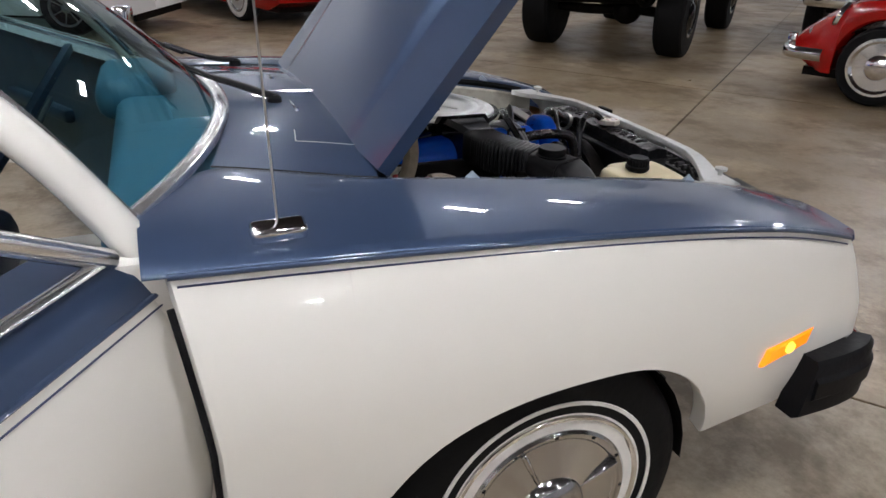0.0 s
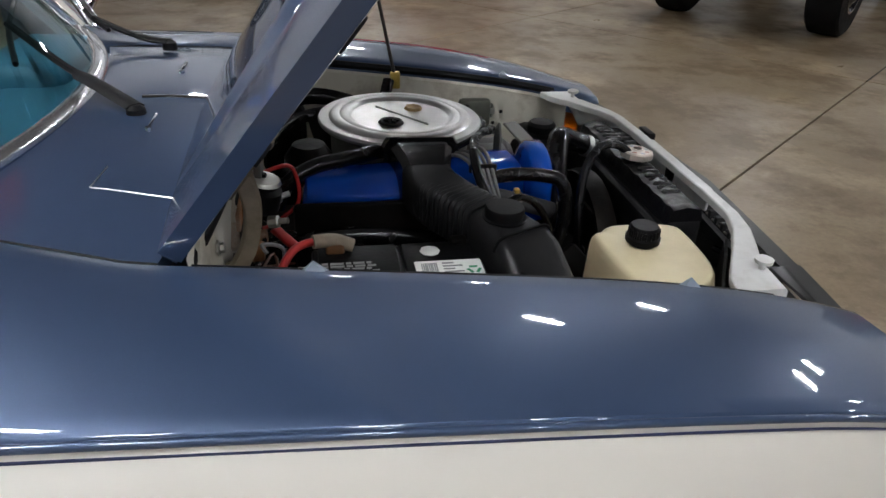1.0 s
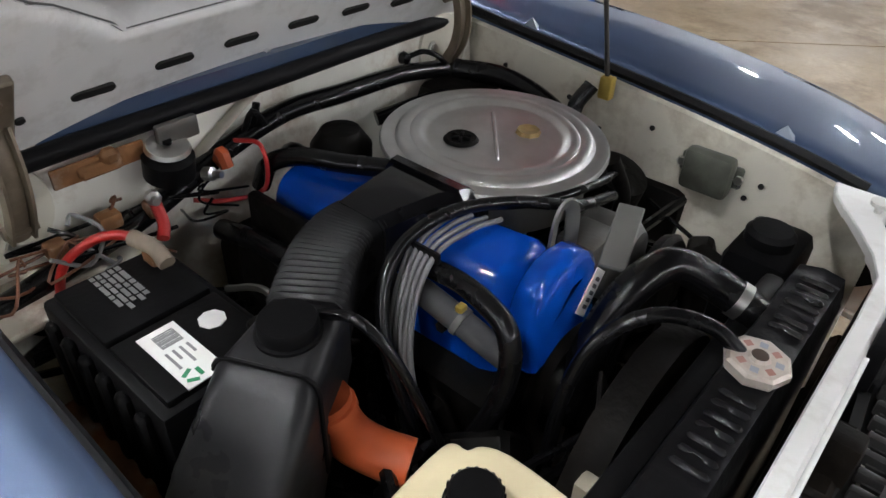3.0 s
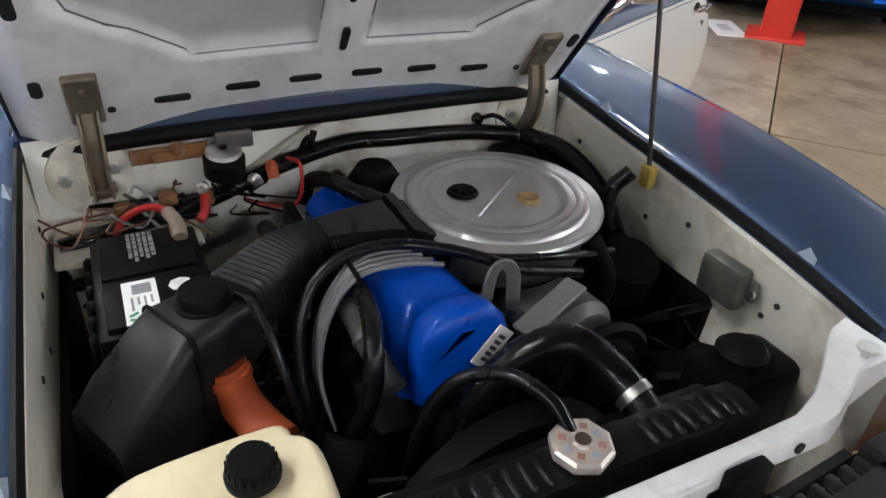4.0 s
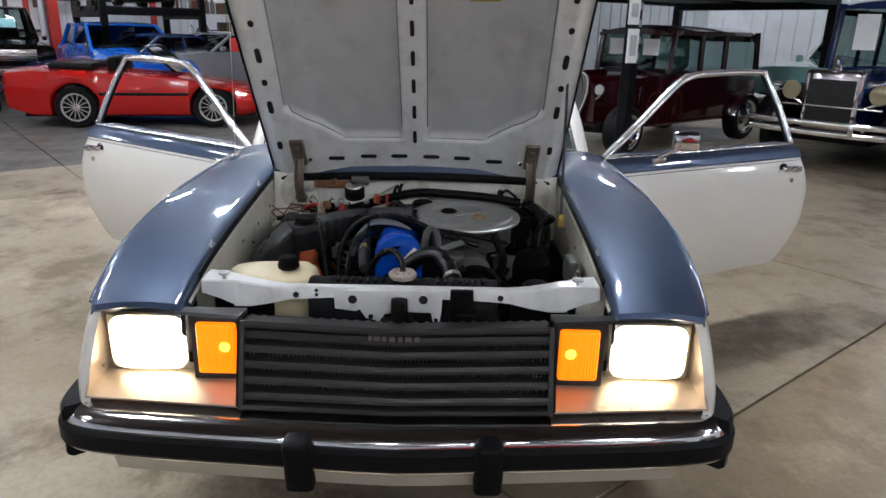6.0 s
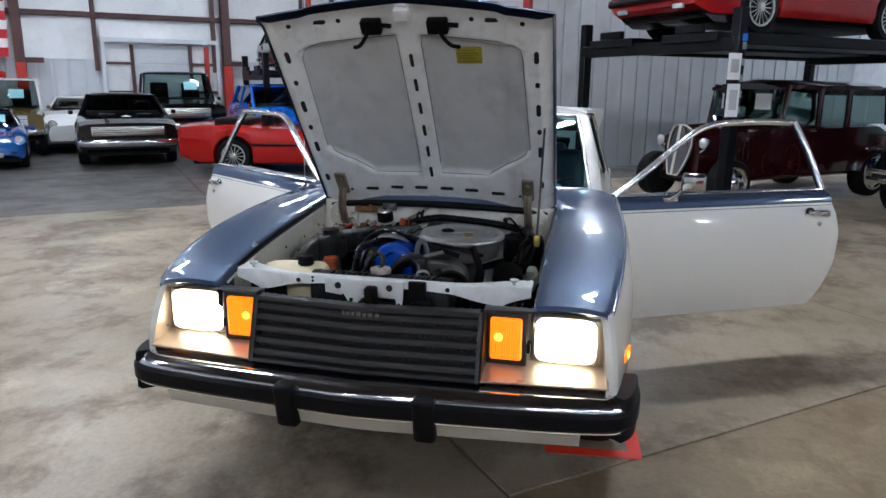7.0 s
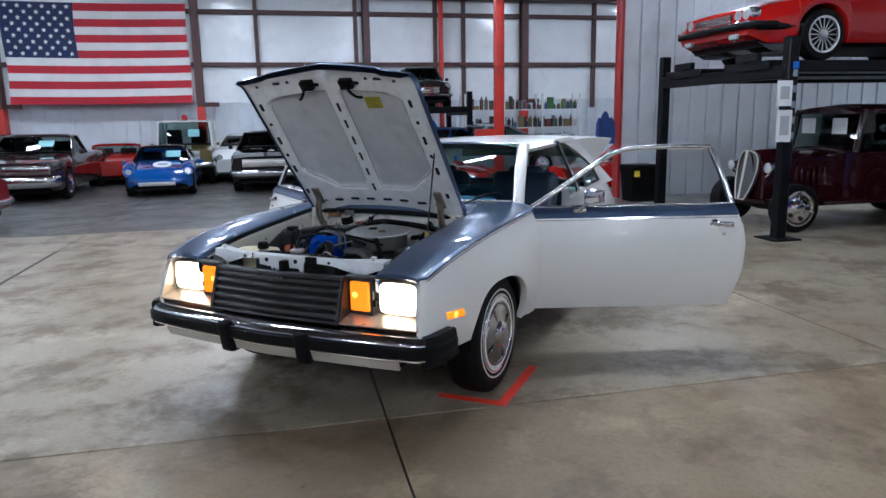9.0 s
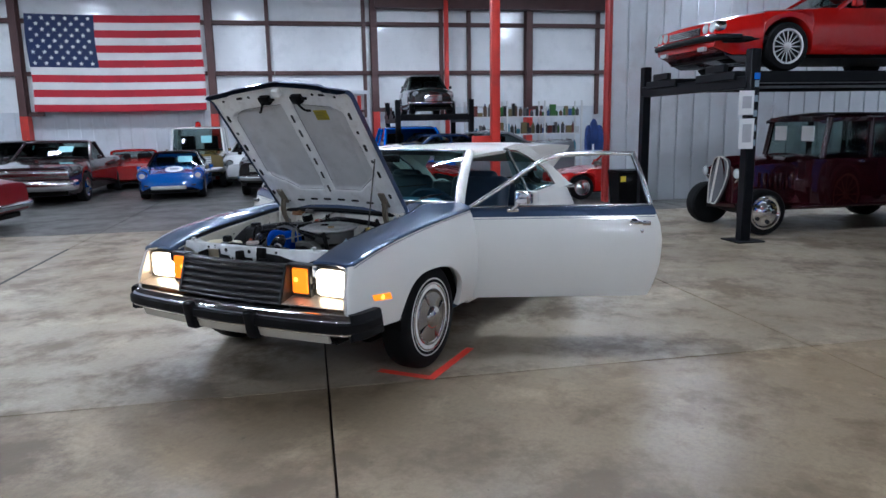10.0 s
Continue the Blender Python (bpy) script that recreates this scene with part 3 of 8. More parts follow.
XS = sorted(set([round(x, 4) for x in lin(-0.540, 0.668, 44)] + [-0.3502, -0.3495, -0.347, -0.34, -0.33, -0.31, 0.31, 0.325, 0.335, 0.339, 0.3402]))
for sgn, side in SIDES:
    rows = []
    for x in XS:
        zc, zl = smooth(x, ZC), low_z(x)
        ring = [(x, smooth(x, YC) - 0.004, zc - 0.003)]
        for t in lin(0, 1, 15)[1:]:
            z = zc - 0.006 - (zc - 0.006 - zl) * t
            ring.append((x, side_y(x, z), z))
        y = ring[-1][1]
        ring += [(x, y - 0.006, zl - 0.004), (x, y - 0.035, zl + 0.004)]
        if x == XS[0]:
            ring = [(px - 0.032 * max(0.0, (pz - 0.6) / 0.24) ** 1.3, py, pz) for px, py, pz in ring]
        rows.append([(px + lean(x, pz), py, pz) for px, py, pz in ring])
    b = loft(rows, False, False)
    # folded front edge round the lamp
    x = XS[-1]
    edge = rows[-1]
    b = loft([edge, [(px + 0.012, py - 0.01, pz) for px, py, pz in edge], [(px + 0.01, py - 0.03, pz) for px, py, pz in edge]], False, False, b)
    # folded rear edge beside the open door
    edge = rows[0]
    b = loft([edge, [(px - 0.006, py - 0.01, pz) for px, py, pz in edge], [(px - 0.004, py - 0.12, pz) for px, py, pz in edge]], False, False, b)
    gap_pts = [(px - 0.010, py - 0.012, pz) for px, py, pz in rows[0][1:-2]]
    wing = part("front_fender", b if sgn > 0 else flipped(b), WHITE, car, "cream white front fender with round wheel opening")
    # Dark tube laid along the edge as the shade in the door gap.
    b = tube(gap_pts, 0.0055, 6, None, 0)
    part("door_gap_strip", b if sgn > 0 else flipped(b), RUBBER, wing, "dark strip standing in for the shaded door gap")
    # blue top
    rows = []
    for x in lin(-0.604, 0.69, 44):
        yi, zi, yc, zc = wing_in(x), smooth(x, ZI), smooth(x, YC), smooth(min(x, 0.665), ZC)
        if x > 0.665:
            yc -= 0.35 * (x - 0.665)
        ring = [(x, yi - 0.002, zi - 0.06), (x, yi - 0.004, zi - 0.012), (x, yi, zi - 0.004)]
        for t in lin(0, 1, 12):
            tt = t ** 0.95
            ring.append((x, yi + 0.008 + (yc - yi - 0.008) * tt, zi + (zc - zi) * tt ** 1.2 + 0.007 * math.sin(t * math.pi)))
        ring += [(x, yc + 0.003, zc - 0.003), (x, yc + 0.004, zc - 0.008)]
        rows.append(ring)
    lip = [(px + 0.006, py, pz - 0.012) for px, py, pz in rows[-1]]
    b = loft(rows + [lip, [(px - 0.02, py, pz - 0.03) for px, py, pz in rows[-1]]], False, False)
    part("fender_top", b if sgn > 0 else flipped(b), BLUE, wing, "blue metallic fender top")
    pts = [(x, smooth(x, YC) + 0.0055, smooth(x, ZC) - 0.006) for x in lin(-0.575, 0.66, 26)]
    b = tube(pts, 0.0045, 8, None, 0)
    part("belt_moulding", b if sgn > 0 else flipped(b), BLUE, wing, "rounded blue belt bead")
    pts = [(x, smooth(x, YC) + 0.0065, smooth(x, ZC) - 0.020) for x in lin(-0.565, 0.655, 26)]
    b = tube(pts, 0.0016, 5, None, 0)
    part("pinstripe", b if sgn > 0 else flipped(b), mat("dark_blue_pinstripe", (0.03, 0.04, 0.1), 0.3), wing)
    # side marker
    yl = lambda x, z: side_y(x, z)
    q = [(0.428, 0.508), (0.560, 0.525), (0.573, 0.556), (0.441, 0.542)]
    b = loft([[(x, yl(x, z) - 0.004, z) for x, z in q], [(x, yl(x, z) + 0.006, z) for x, z in q],
              [(0.501 + (x - 0.501) * 0.9, yl(x, z) + 0.009, 0.533 + (z - 0.533) * 0.8) for x, z in q]])
    mk = part("side_marker_lamp", b if sgn > 0 else flipped(b), AMBERLIT, wing, "lit amber side marker lamp")
    b = lathe([(0.014, 0), (0.012, 0.0105), (0.004, 0.0125)], 12, axis_m((0.502, yl(0.502, 0.533), 0.533), (0, 1, 0)))
    part("bulb_glow", b if sgn > 0 else flipped(b), AMBERHOT, mk)
    # wheel house
    b = box(-0.37, 0.31, 0.47, 0.56, 0.2, 0.64, 0.02)
    b = grid(lambda a, y: (-0.025 + 0.335 * math.cos(a), y, 0.30 + 0.325 * math.sin(a)), lin(0, math.pi, 18), [0.5, 0.6, 0.7, 0.755], b)
    part("wheel_house", b if sgn > 0 else flipped(b), GREASE, car)

# cowl panel between hood and windscreen


def cowl(a, t):
    y = a * (1.008 - 0.14 * max(0.0, t - 0.1) / 0.9)
    q = min(1.0, abs(a) / 0.5)
    x0 = -0.212 + 0.035 * (1 - q * q) - 0.022 * q
    x1 = -0.440 - 0.055 * q * q
    z0, z1 = 0.872 + 0.016 * (1 - q * q) - 0.008 * q, 0.892 - 0.012 * q * q
    x, z = x0 + (x1 - x0) * t, z0 + (z1 - z0) * t + 0.006 * math.sin(t * math.pi)
    w = q ** 6
    return (x, y, z * (1 - w) + (smooth(x, ZI) - 0.002) * w)


b = grid(cowl, lin(-0.5, 0.5, 30), lin(0, 1, 8))
b = grid(lambda y, t: (cowl(y, 0)[0] + 0.004 * t, y, cowl(y, 0)[2] - 0.028 * t), lin(-0.5, 0.5, 30), lin(0, 1, 3), b)
cowl_p = part("cowl_panel", b, BLUE, car, "blue cowl panel before the windscreen")
part("cowl_seal", tube([(cowl(y, 0)[0] + 0.012, y, cowl(y, 0)[2] - 0.03) for y in lin(-0.485, 0.485, 15)], 0.014, 8, None, 0), RUBBER, cowl_p, "black rubber hood seal")
for px0, py0, pz0, dx, dy, rise in ((-0.334, -0.080, 0.889, -0.26, 0.27, 1.0), (-0.362, 0.40, 0.882, -0.17, 0.085, 0.55)):
    b = lathe([(0.016, 0), (0.015, 0.014), (0.008, 0.020)], 14, pose(px0, py0, pz0))
    b = tube([(px0, py0, pz0 + 0.016), (px0 + 0.25 * dx, py0 + 0.25 * dy, pz0 + 0.030 * rise), (px0 + 0.55 * dx, py0 + 0.55 * dy, pz0 + 0.046 * rise), (px0 + dx, py0 + dy, pz0 + 0.088 * rise)], 0.006, 6, b, 6, 0.006, lambda i, n: 0.017 if i < n * 0.5 else 0.008)
    w = part("wiper", b, RUBBER, car, "black windscreen wiper")
    part("wiper_blade", tube([(px0 + 0.75 * dx, py0 + 0.35 * dy, pz0 + 0.06 * rise), (px0 + dx, py0 + dy, pz0 + 0.080 * rise), (px0 + 1.2 * dx, py0 + 1.75 * dy, pz0 + 0.098 * rise)], 0.005, 6, None, 5), RUBBER, w)
b = tube([cowl(-0.36, t) for t in lin(0.0, 0.5, 5)], 0.0012, 4, None, 0)
b = tube([Vector(cowl(y, 0.5)) + Vector((0, 0, 0.0005)) for y in lin(-0.36, -0.30, 4)], 0.0012, 4, b, 0)
part("cowl_seam", b, DULLCHROME, cowl_p)
part("cowl_strip", tube([Vector(cowl(0.0, t)) + Vector((0, 0, 0.001)) for t in lin(0.02, 0.62, 6)], 0.004, 6, None, 0), CHROME, cowl_p, "thin chrome cowl strip")
for sg in (1, -1):
    part("cowl_joint", tube([Vector(cowl(sg * 0.499, t)) + Vector((0, 0, 0.0008)) for t in lin(0, 1, 8)], 0.0016, 4, None, 0), HOLE, cowl_p)
for y0 in (-0.12, 0.2):
    b = box(-0.305, -0.30, y0 - 0.035, y0 + 0.035, 0.888, 0.897, 0.002)
    b = lathe([(0.006, 0), (0.005, 0.008)], 8, pose(-0.302, y0 - 0.035, 0.89), b)
    part("washer_nozzle", b, CHROME, cowl_p)

# hood, hinged at the rear and propped up
HR, HANG = Vector((-0.233, 0, 0.870)), math.atan2(0.704, 0.552)
HM = Matrix.Translation(HR) @ Matrix.Rotation(-HANG, 4, "Y")


def hood_len(y):
    return 0.932 - 0.038 * abs(y) / 0.5


def hood_top(t, y):
    """Outer skin in the closed hood's own axes: x ahead, z up."""
    q = min(1, abs(y) / 0.497)
    cr = 0.016 + 0.032 * t
    z = cr * (1 - q ** 1.7)
    z += 0.012 * max(0, min(1, (0.34 - abs(y)) / 0.03)) * min(1, t * 3)
    return Vector((t * hood_len(y) - 0.01 * (1 - t) * (1 - q), y, z - 0.028 * max(0, (t - 0.93) / 0.07) ** 2))


YS = sorted(lin(-0.497, 0.497, 45) + [-0.345, -0.335, -0.32, -0.31, 0.31, 0.32, 0.335, 0.345])
TS = lin(0, 0.9, 20) + [0.93, 0.95, 0.97, 0.985, 1.0]
b = grid(lambda t, y: hood_top(t, y), TS, YS)
for sg in (-1, 1):
    b = grid(lambda t, k: hood_top(t, sg * 0.497) + Vector((0, -sg * 0.003 * k, -0.014 * k)), TS, [0, 1, 2], b)
b = grid(lambda y, k: hood_top(1, y) + Vector((0.002 * k, 0, -0.008 * k)), YS, [0, 1, 2], b)
b = grid(lambda y, k: hood_top(0, y) + Vector((0.0, 0, -0.012 * k)), YS, [0, 1, 2], b)
b.transform(HM)
hood = part("hood", b, BLUE, car, "blue metallic hood raised on its prop")


def in_pan(t, ay):
    """1 inside the two sunk panels of the lining, 0 on the ribs."""
    y0, y1 = 0.036, 0.425 - 0.03 * t
    t0 = 0.185 + max(0, (ay - 0.24)) * 0.9
    t1 = 0.86 - max(0, (ay - 0.36)) * 0.6
    d = min(ay - y0, y1 - ay, (t - t0) * 0.9, (t1 - t) * 0.9)
    return max(0.0, min(1.0, d / 0.016))


def lining(t, y):
    p = hood_top(t, y * 0.985)
    k = in_pan(t, abs(y))
    edge = max(0, (abs(y) - 0.455) / 0.04)
    p.z -= 0.040 - 0.026 * k - 0.022 * min(1, edge) + 0.004 * math.sin(t * 9 + y * 5) * 0.3
    p.x -= 0.006
    return p


b = grid(lining, lin(0.012, 0.992, 110), lin(-0.495, 0.495, 120))
b.transform(HM)
lin_p = part("inner_panel", b, HOODRIB, hood, "pale grey ribbed hood lining", 60)


def on_lining(t, y, dz=0.0):
    p = lining(t, y)
    return HM @ Matrix.Translation(p - Vector((0, 0, dz)))


SEAM = mat("dark_panel_seam", (0.10, 0.10, 0.10), 0.6)
for sg in (1, -1):
    loop_ = [(0.19, 0.042), (0.19, 0.15), (0.19, 0.236), (0.25, 0.305), (0.325, 0.388), (0.36, 0.408), (0.55, 0.402), (0.80, 0.395), (0.828, 0.385), (0.852, 0.345), (0.855, 0.20), (0.855, 0.048), (0.82, 0.042), (0.5, 0.042), (0.19, 0.042)]
    pts = []
    for (ta, ya), (tb, yb) in zip(loop_, loop_[1:]):
        for q in lin(0, 1, 7)[:-1]:
            pts.append(HM @ (lining(ta + (tb - ta) * q, sg * (ya + (yb - ya) * q)) - Vector((0, 0, 0.001))))
    part("panel_seam", tube(pts, 0.0022, 5, None, 0), SEAM, hood)
    YR = ((0.19, 0.236), (0.25, 0.305), (0.325, 0.388), (0.36, 0.408), (0.55, 0.402), (0.80, 0.395), (0.828, 0.385), (0.852, 0.345), (0.855, 0.20))
    b = grid(lambda t, q: lining(t, sg * (0.042 + (interp(t, YR) - 0.042) * q)) - Vector((0, 0, 0.004)), sorted(lin(0.19, 0.80, 60) + [0.36, 0.325, 0.25, 0.815, 0.828, 0.84, 0.852, 0.855]), lin(0, 1, 34))
    b.transform(HM)
    part("lining_panel", b, HOODGREY, hood, "grey sunk panel of the hood lining", 60)


def slot(length, width, n=6):
    pts = []
    for s in (1, -1):
        for k in range(n + 1):
            a = -math.pi / 2 + math.pi * k / n
            pts.append((s * (length / 2 - width / 2) + s * width / 2 * math.cos(a), s * width / 2 * math.sin(a)))
    return pts


SLOTS = [(t, 0.0, 0, 0.052, 0.012) for t in (0.20, 0.31, 0.42, 0.53, 0.64, 0.75)]
SLOTS += [(0.108 - 0.2 * max(0, abs(y) - 0.1) ** 1.5, y, 90, 0.055, 0.014) for y in (-0.27, -0.16, -0.055, 0.055, 0.16, 0.27)]
for sg in (1, -1):
    SLOTS += [(t, sg * (0.452 - 0.012 * t), 0, l, 0.016) for t, l in ((0.17, 0.035), (0.36, 0.05), (0.47, 0.022), (0.58, 0.05), (0.70, 0.02), (0.82, 0.045))]
    SLOTS += [(0.945, sg * 0.30, 90, 0.05, 0.014), (0.955, sg * 0.40, 90, 0.016, 0.016), (0.94, sg * 0.23, 90, 0.016, 0.016), (0.10, sg * 0.40, 0, 0.012, 0.012), (0.09, sg * 0.36, 0, 0.012, 0.012)]
for t, y, turn, ln, wd in SLOTS:
    b = plate(slot(ln, wd), 0.006)
    b.transform(on_lining(t, y, 0.0035) @ pose(0, 0, 0, 0, 0, turn))
    part("lining_slot", b, HOLE, hood)
b = box(-0.033, 0.033, -0.045, 0.045, -0.004, 0.0, 0.001)
b.transform(on_lining(0.775, 0.205, 0.004))
lab = part("emission_label", b, LABELY, hood, "yellow foil label")
for k in range(5):
    b = box(-0.025 + 0.011 * k, -0.021 + 0.011 * k, -0.038, 0.03 - 0.008 * (k % 3), -0.0052, -0.0038)
    b.transform(on_lining(0.775, 0.205, 0.004))
    part("print_bar", b, mat("faded_label_print", (0.25, 0.21, 0.03), 0.5), lab)
for y, sg in ((-0.115, 1), (0.115, -1)):
    b = box(-0.03, 0.02, -0.035, 0.035, -0.03, 0.004, 0.006)
    b = tube([(0, 0, -0.02), (-0.03, -0.02 * sg, -0.04), (-0.06, -0.045 * sg, -0.042), (-0.075, -0.07 * sg, -0.03)], 0.007, 7, b)
    b = tube([(0.0, 0.03, -0.015), (0.0, 0.07, -0.02)], 0.008, 7, b, 2)
    b.transform(on_lining(0.915, y, 0))
    part("hood_catch", b, PLASTIC, hood, "black safety catch")
b = box(-0.02, 0.02, -0.025, 0.025, -0.035, 0.0, 0.005)
b.transform(on_lining(0.955, 0, 0))
part("striker_cup", b, HOODRIB, hood)
for sgn, side in SIDES:
    # hinge arms and their round plates on the bulkhead
    b = tube([(-0.185, 0.392, 0.758), (-0.152, 0.392, 0.815), (-0.142, 0.390, 0.865), (-0.150, 0.388, 0.915)], 0.014, 8, None, 5, 0.007)
    for dy in (-0.013, 0.013):
        b = tube([(-0.180, 0.392 + dy, 0.760), (-0.145, 0.392 + dy, 0.815), (-0.135, 0.390 + dy, 0.865), (-0.143, 0.388 + dy, 0.915)], 0.0035, 6, b, 5, 0.010)
    b = box(-0.006, 0.008, -0.023, 0.023, -0.015, 0.095, 0.003, 1, b, Matrix.Translation((-0.158, 0.388, 0.905)) @ Matrix.Rotation(radians(37), 4, "Y"))
    b = lathe([(0.008, 0), (0.008, 0.006), (0.004, 0.008)], 6, axis_m((-0.112, 0.388, 0.955), (0.8, 0, -0.6)), b)
    b = lathe([(0.009, -0.02), (0.009, 0.02)], 10, axis_m((-0.175, 0.392, 0.775), (0, 1, 0)), b)
    part("hood_hinge", b if sgn > 0 else flipped(b), mat("worn_hinge_steel", (0.24, 0.20, 0.15), 0.5, 0.5, 0.2, 20, dirt=(0.12, 0.09, 0.06), dscale=25), car, "worn steel hood hinge")
    b = lathe([(0.066, 0), (0.064, 0.008), (0.052, 0.010), (0.002, 0.009)], 26, axis_m((-0.2, 0.405, 0.79), (1, 0, 0.1)))
    hp = part("hinge_plate", b if sgn > 0 else flipped(b), BAYWHITE, car)
    for dy, dz in ((0.038, 0.0), (-0.036, 0.012), (0.0, -0.04)):
        b = lathe([(0.011, 0), (0.011, 0.003), (0.007, 0.004), (0.007, 0.01)], 6, axis_m((-0.19, 0.405 + dy, 0.79 + dz), (1, 0, 0.1)))
        part("bolt", b if sgn > 0 else flipped(b), DULLCHROME, hp)
b = tube([(0.138, 0.452, 0.80), (0.095, 0.455, 1.0), (0.043, 0.458, 1.244)], 0.0042, 8, None, 3)
prop = part("hood_prop", b, mat("dark_prop_steel", (0.06, 0.055, 0.05), 0.4, 0.7), car, "thin steel prop rod")
part("prop_clip", box(0.126, 0.150, 0.442, 0.462, 0.775, 0.815, 0.004), BRASS, prop, "yellow plated clip")

# engine bay shell
b = grid(lambda y, t: (-0.205 + 0.02 * math.sin(t * 3), y, 0.856 - 0.5 * t), lin(-0.49, 0.49, 24), lin(0, 1, 8))
fw = part("firewall", b, BAYRUST, car, "old white painted bulkhead with stains")
for sgn, side in SIDES:
    def inner(x, t):
        zt = smooth(x, ZI) - 0.035
        return (x, 0.492 - 0.03 * t * t, zt - 0.42 * t)
    b = grid(inner, lin(-0.205, 0.60, 26), lin(0, 1, 10))
    b = grid(lambda x, t: (x, 0.492 + 0.012 * t, smooth(x, ZI) - 0.035 + 0.016 * t), lin(-0.205, 0.64, 26), [0, 0.5, 1], b)
    ap = part("inner_fender", b if sgn > 0 else flipped(b), BAYWHITE, car, "old white inner fender with stains")
    part("fender_seal", (lambda bb: bb if sgn > 0 else flipped(bb))(tube([(x, 0.499, smooth(x, ZI) - 0.014) for x in lin(-0.2, 0.56, 14)], 0.010, 6, None, 0)), RUBBER, ap)
    for x in (0.421, -0.065):
        b = loft([[(x - 0.012, 0.5, smooth(x, ZI) - 0.004), (x + 0.02, 0.5, smooth(x, ZI) - 0.006), (x + 0.002, 0.506, smooth(x, ZI) + 0.012)], [(x - 0.012, 0.512, smooth(x, ZI) - 0.004), (x + 0.02, 0.512, smooth(x, ZI) - 0.006), (x + 0.002, 0.508, smooth(x, ZI) + 0.012)]])
        part("rubber_bumper", b if sgn > 0 else flipped(b), mat("grey_rubber_wedge", (0.25, 0.3, 0.36), 0.5), ap)
    for x, z in ((0.05, 0.74), (0.12, 0.70), (0.22, 0.735), (-0.1, 0.76), (0.42, 0.70), (0.40, 0.67)):
        b = lathe([(0.005, 0), (0.005, 0.002)], 8, axis_m((x, 0.486, z), (0, -1, 0)))
        part("hole", b if sgn > 0 else flipped(b), HOLE, ap)
part("splash_pan", box(-0.2, 0.50, -0.48, 0.48, 0.24, 0.26), GREASE, car)

# white radiator support
BAR = ((0.0, 0.630, 0.653, 0.763, 0.740), (0.16, 0.630, 0.653, 0.763, 0.738), (0.255, 0.627, 0.651, 0.762, 0.731), (0.305, 0.610, 0.643, 0.760, 0.716), (0.355, 0.582, 0.624, 0.758, 0.700), (0.398, 0.555, 0.605, 0.757, 0.692), (0.402, 0.552, 0.603, 0.7555, 0.697), (0.44, 0.530, 0.601, 0.7545, 0.712), (0.478, 0.520, 0.598, 0.7535, 0.722))
rings = []
for y, xi, xo, zt, zl in [(-r[0], *r[1:]) for r in BAR[:0:-1]] + list(BAR):
    rings.append([(xi, y, zt - 0.014), (xi, y, zt - 0.002), (xi + 0.002, y, zt), (xo - 0.004, y, zt), (xo, y, zt - 0.004), (xo + 0.003, y, zl), (xo - 0.004, y, zl), (xo - 0.007, y, zt - 0.012)])
b = loft(rings)
b0 = loft([[(xi - 0.010, y, 0.42), (xi - 0.004, y, 0.42), (xi - 0.004, y, zt - 0.02), (xi - 0.010, y, zt - 0.02)] for y, xi, xo, zt, zl in [(-r[0], *r[1:]) for r in BAR[:2:-1]]])
sup = part("radiator_support", b, SUPWHITE, car, "white painted radiator support bar with chips")
poly = [(-0.152, 0.758), (-0.150, 0.712), (-0.100, 0.706), (-0.092, 0.711), (-0.078, 0.689), (-0.055, 0.685), (-0.052, 0.658), (-0.042, 0.657), (-0.036, 0.700), (-0.020, 0.702), (-0.018, 0.744), (0.018, 0.744), (0.020, 0.706), (0.074, 0.705), (0.080, 0.676), (0.093, 0.676), (0.098, 0.702), (0.101, 0.760)]
b = plate(poly, 0.006, Matrix(((0, 0, 1, 0.653), (1, 0, 0, 0), (0, 1, 0, 0), (0, 0, 0, 1))), 0.0015)
# Black panel added below the bar so the tank stays hidden.
part("dark_panel", b0, GREASE, sup, "black panel below the support bar")
lp = part("latch_plate", b, SUPWHITE, sup, "white latch plate")
for y, z, r in ((-0.108, 0.736, 0.0105), (0.056, 0.738, 0.0105), (-0.192, 0.744, 0.004), (-0.192, 0.755, 0.004), (0.235, 0.744, 0.007), (-0.24, 0.743, 0.007), (-0.066, 0.694, 0.006), (0.086, 0.688, 0.005)):
    part("bolt_hole", lathe([(r, 0), (r, 0.0025)], 14, axis_m((0.6580 if abs(y) < 0.15 else 0.6535, y, z), (1, 0, 0))), HOLE, sup)
b = box(0.650, 0.690, -0.016, 0.016, 0.66, 0.742, 0.006)
b = box(0.650, 0.684, -0.044, 0.076, 0.650, 0.694, 0.006, 1, b)
b = box(0.664, 0.690, 0.02, 0.034, 0.692, 0.702, 0.003, 1, b)
part("bent_tab", box(0.655, 0.694, -0.066, -0.044, 0.664, 0.667, 0.001, 1), SUPWHITE, lp)
part("hood_latch", b, GREASE, sup, "black hood latch")
b = box(0.654, 0.672, 0.118, 0.172, 0.700, 0.766, 0.004)
b = box(0.654, 0.680, 0.132, 0.186, 0.690, 0.712, 0.004, 1, b)
part("black_bracket", b, PLASTIC, sup)
for sg in (1, -1):
    b = lathe([(0.005, -0.01), (0.005, 0.013), (0.013, 0.014), (0.014, 0.020), (0.005, 0.023)], 14, pose(0.588, sg * 0.425, 0.752))
    part("hood_stop", b, mat("white_rubber_stop", (0.6, 0.6, 0.58), 0.5), sup, "white adjustable hood stop")
part("header_panel", box(0.62, 0.69, -0.49, 0.49, 0.58, 0.61, 0.004), GREASE, car)
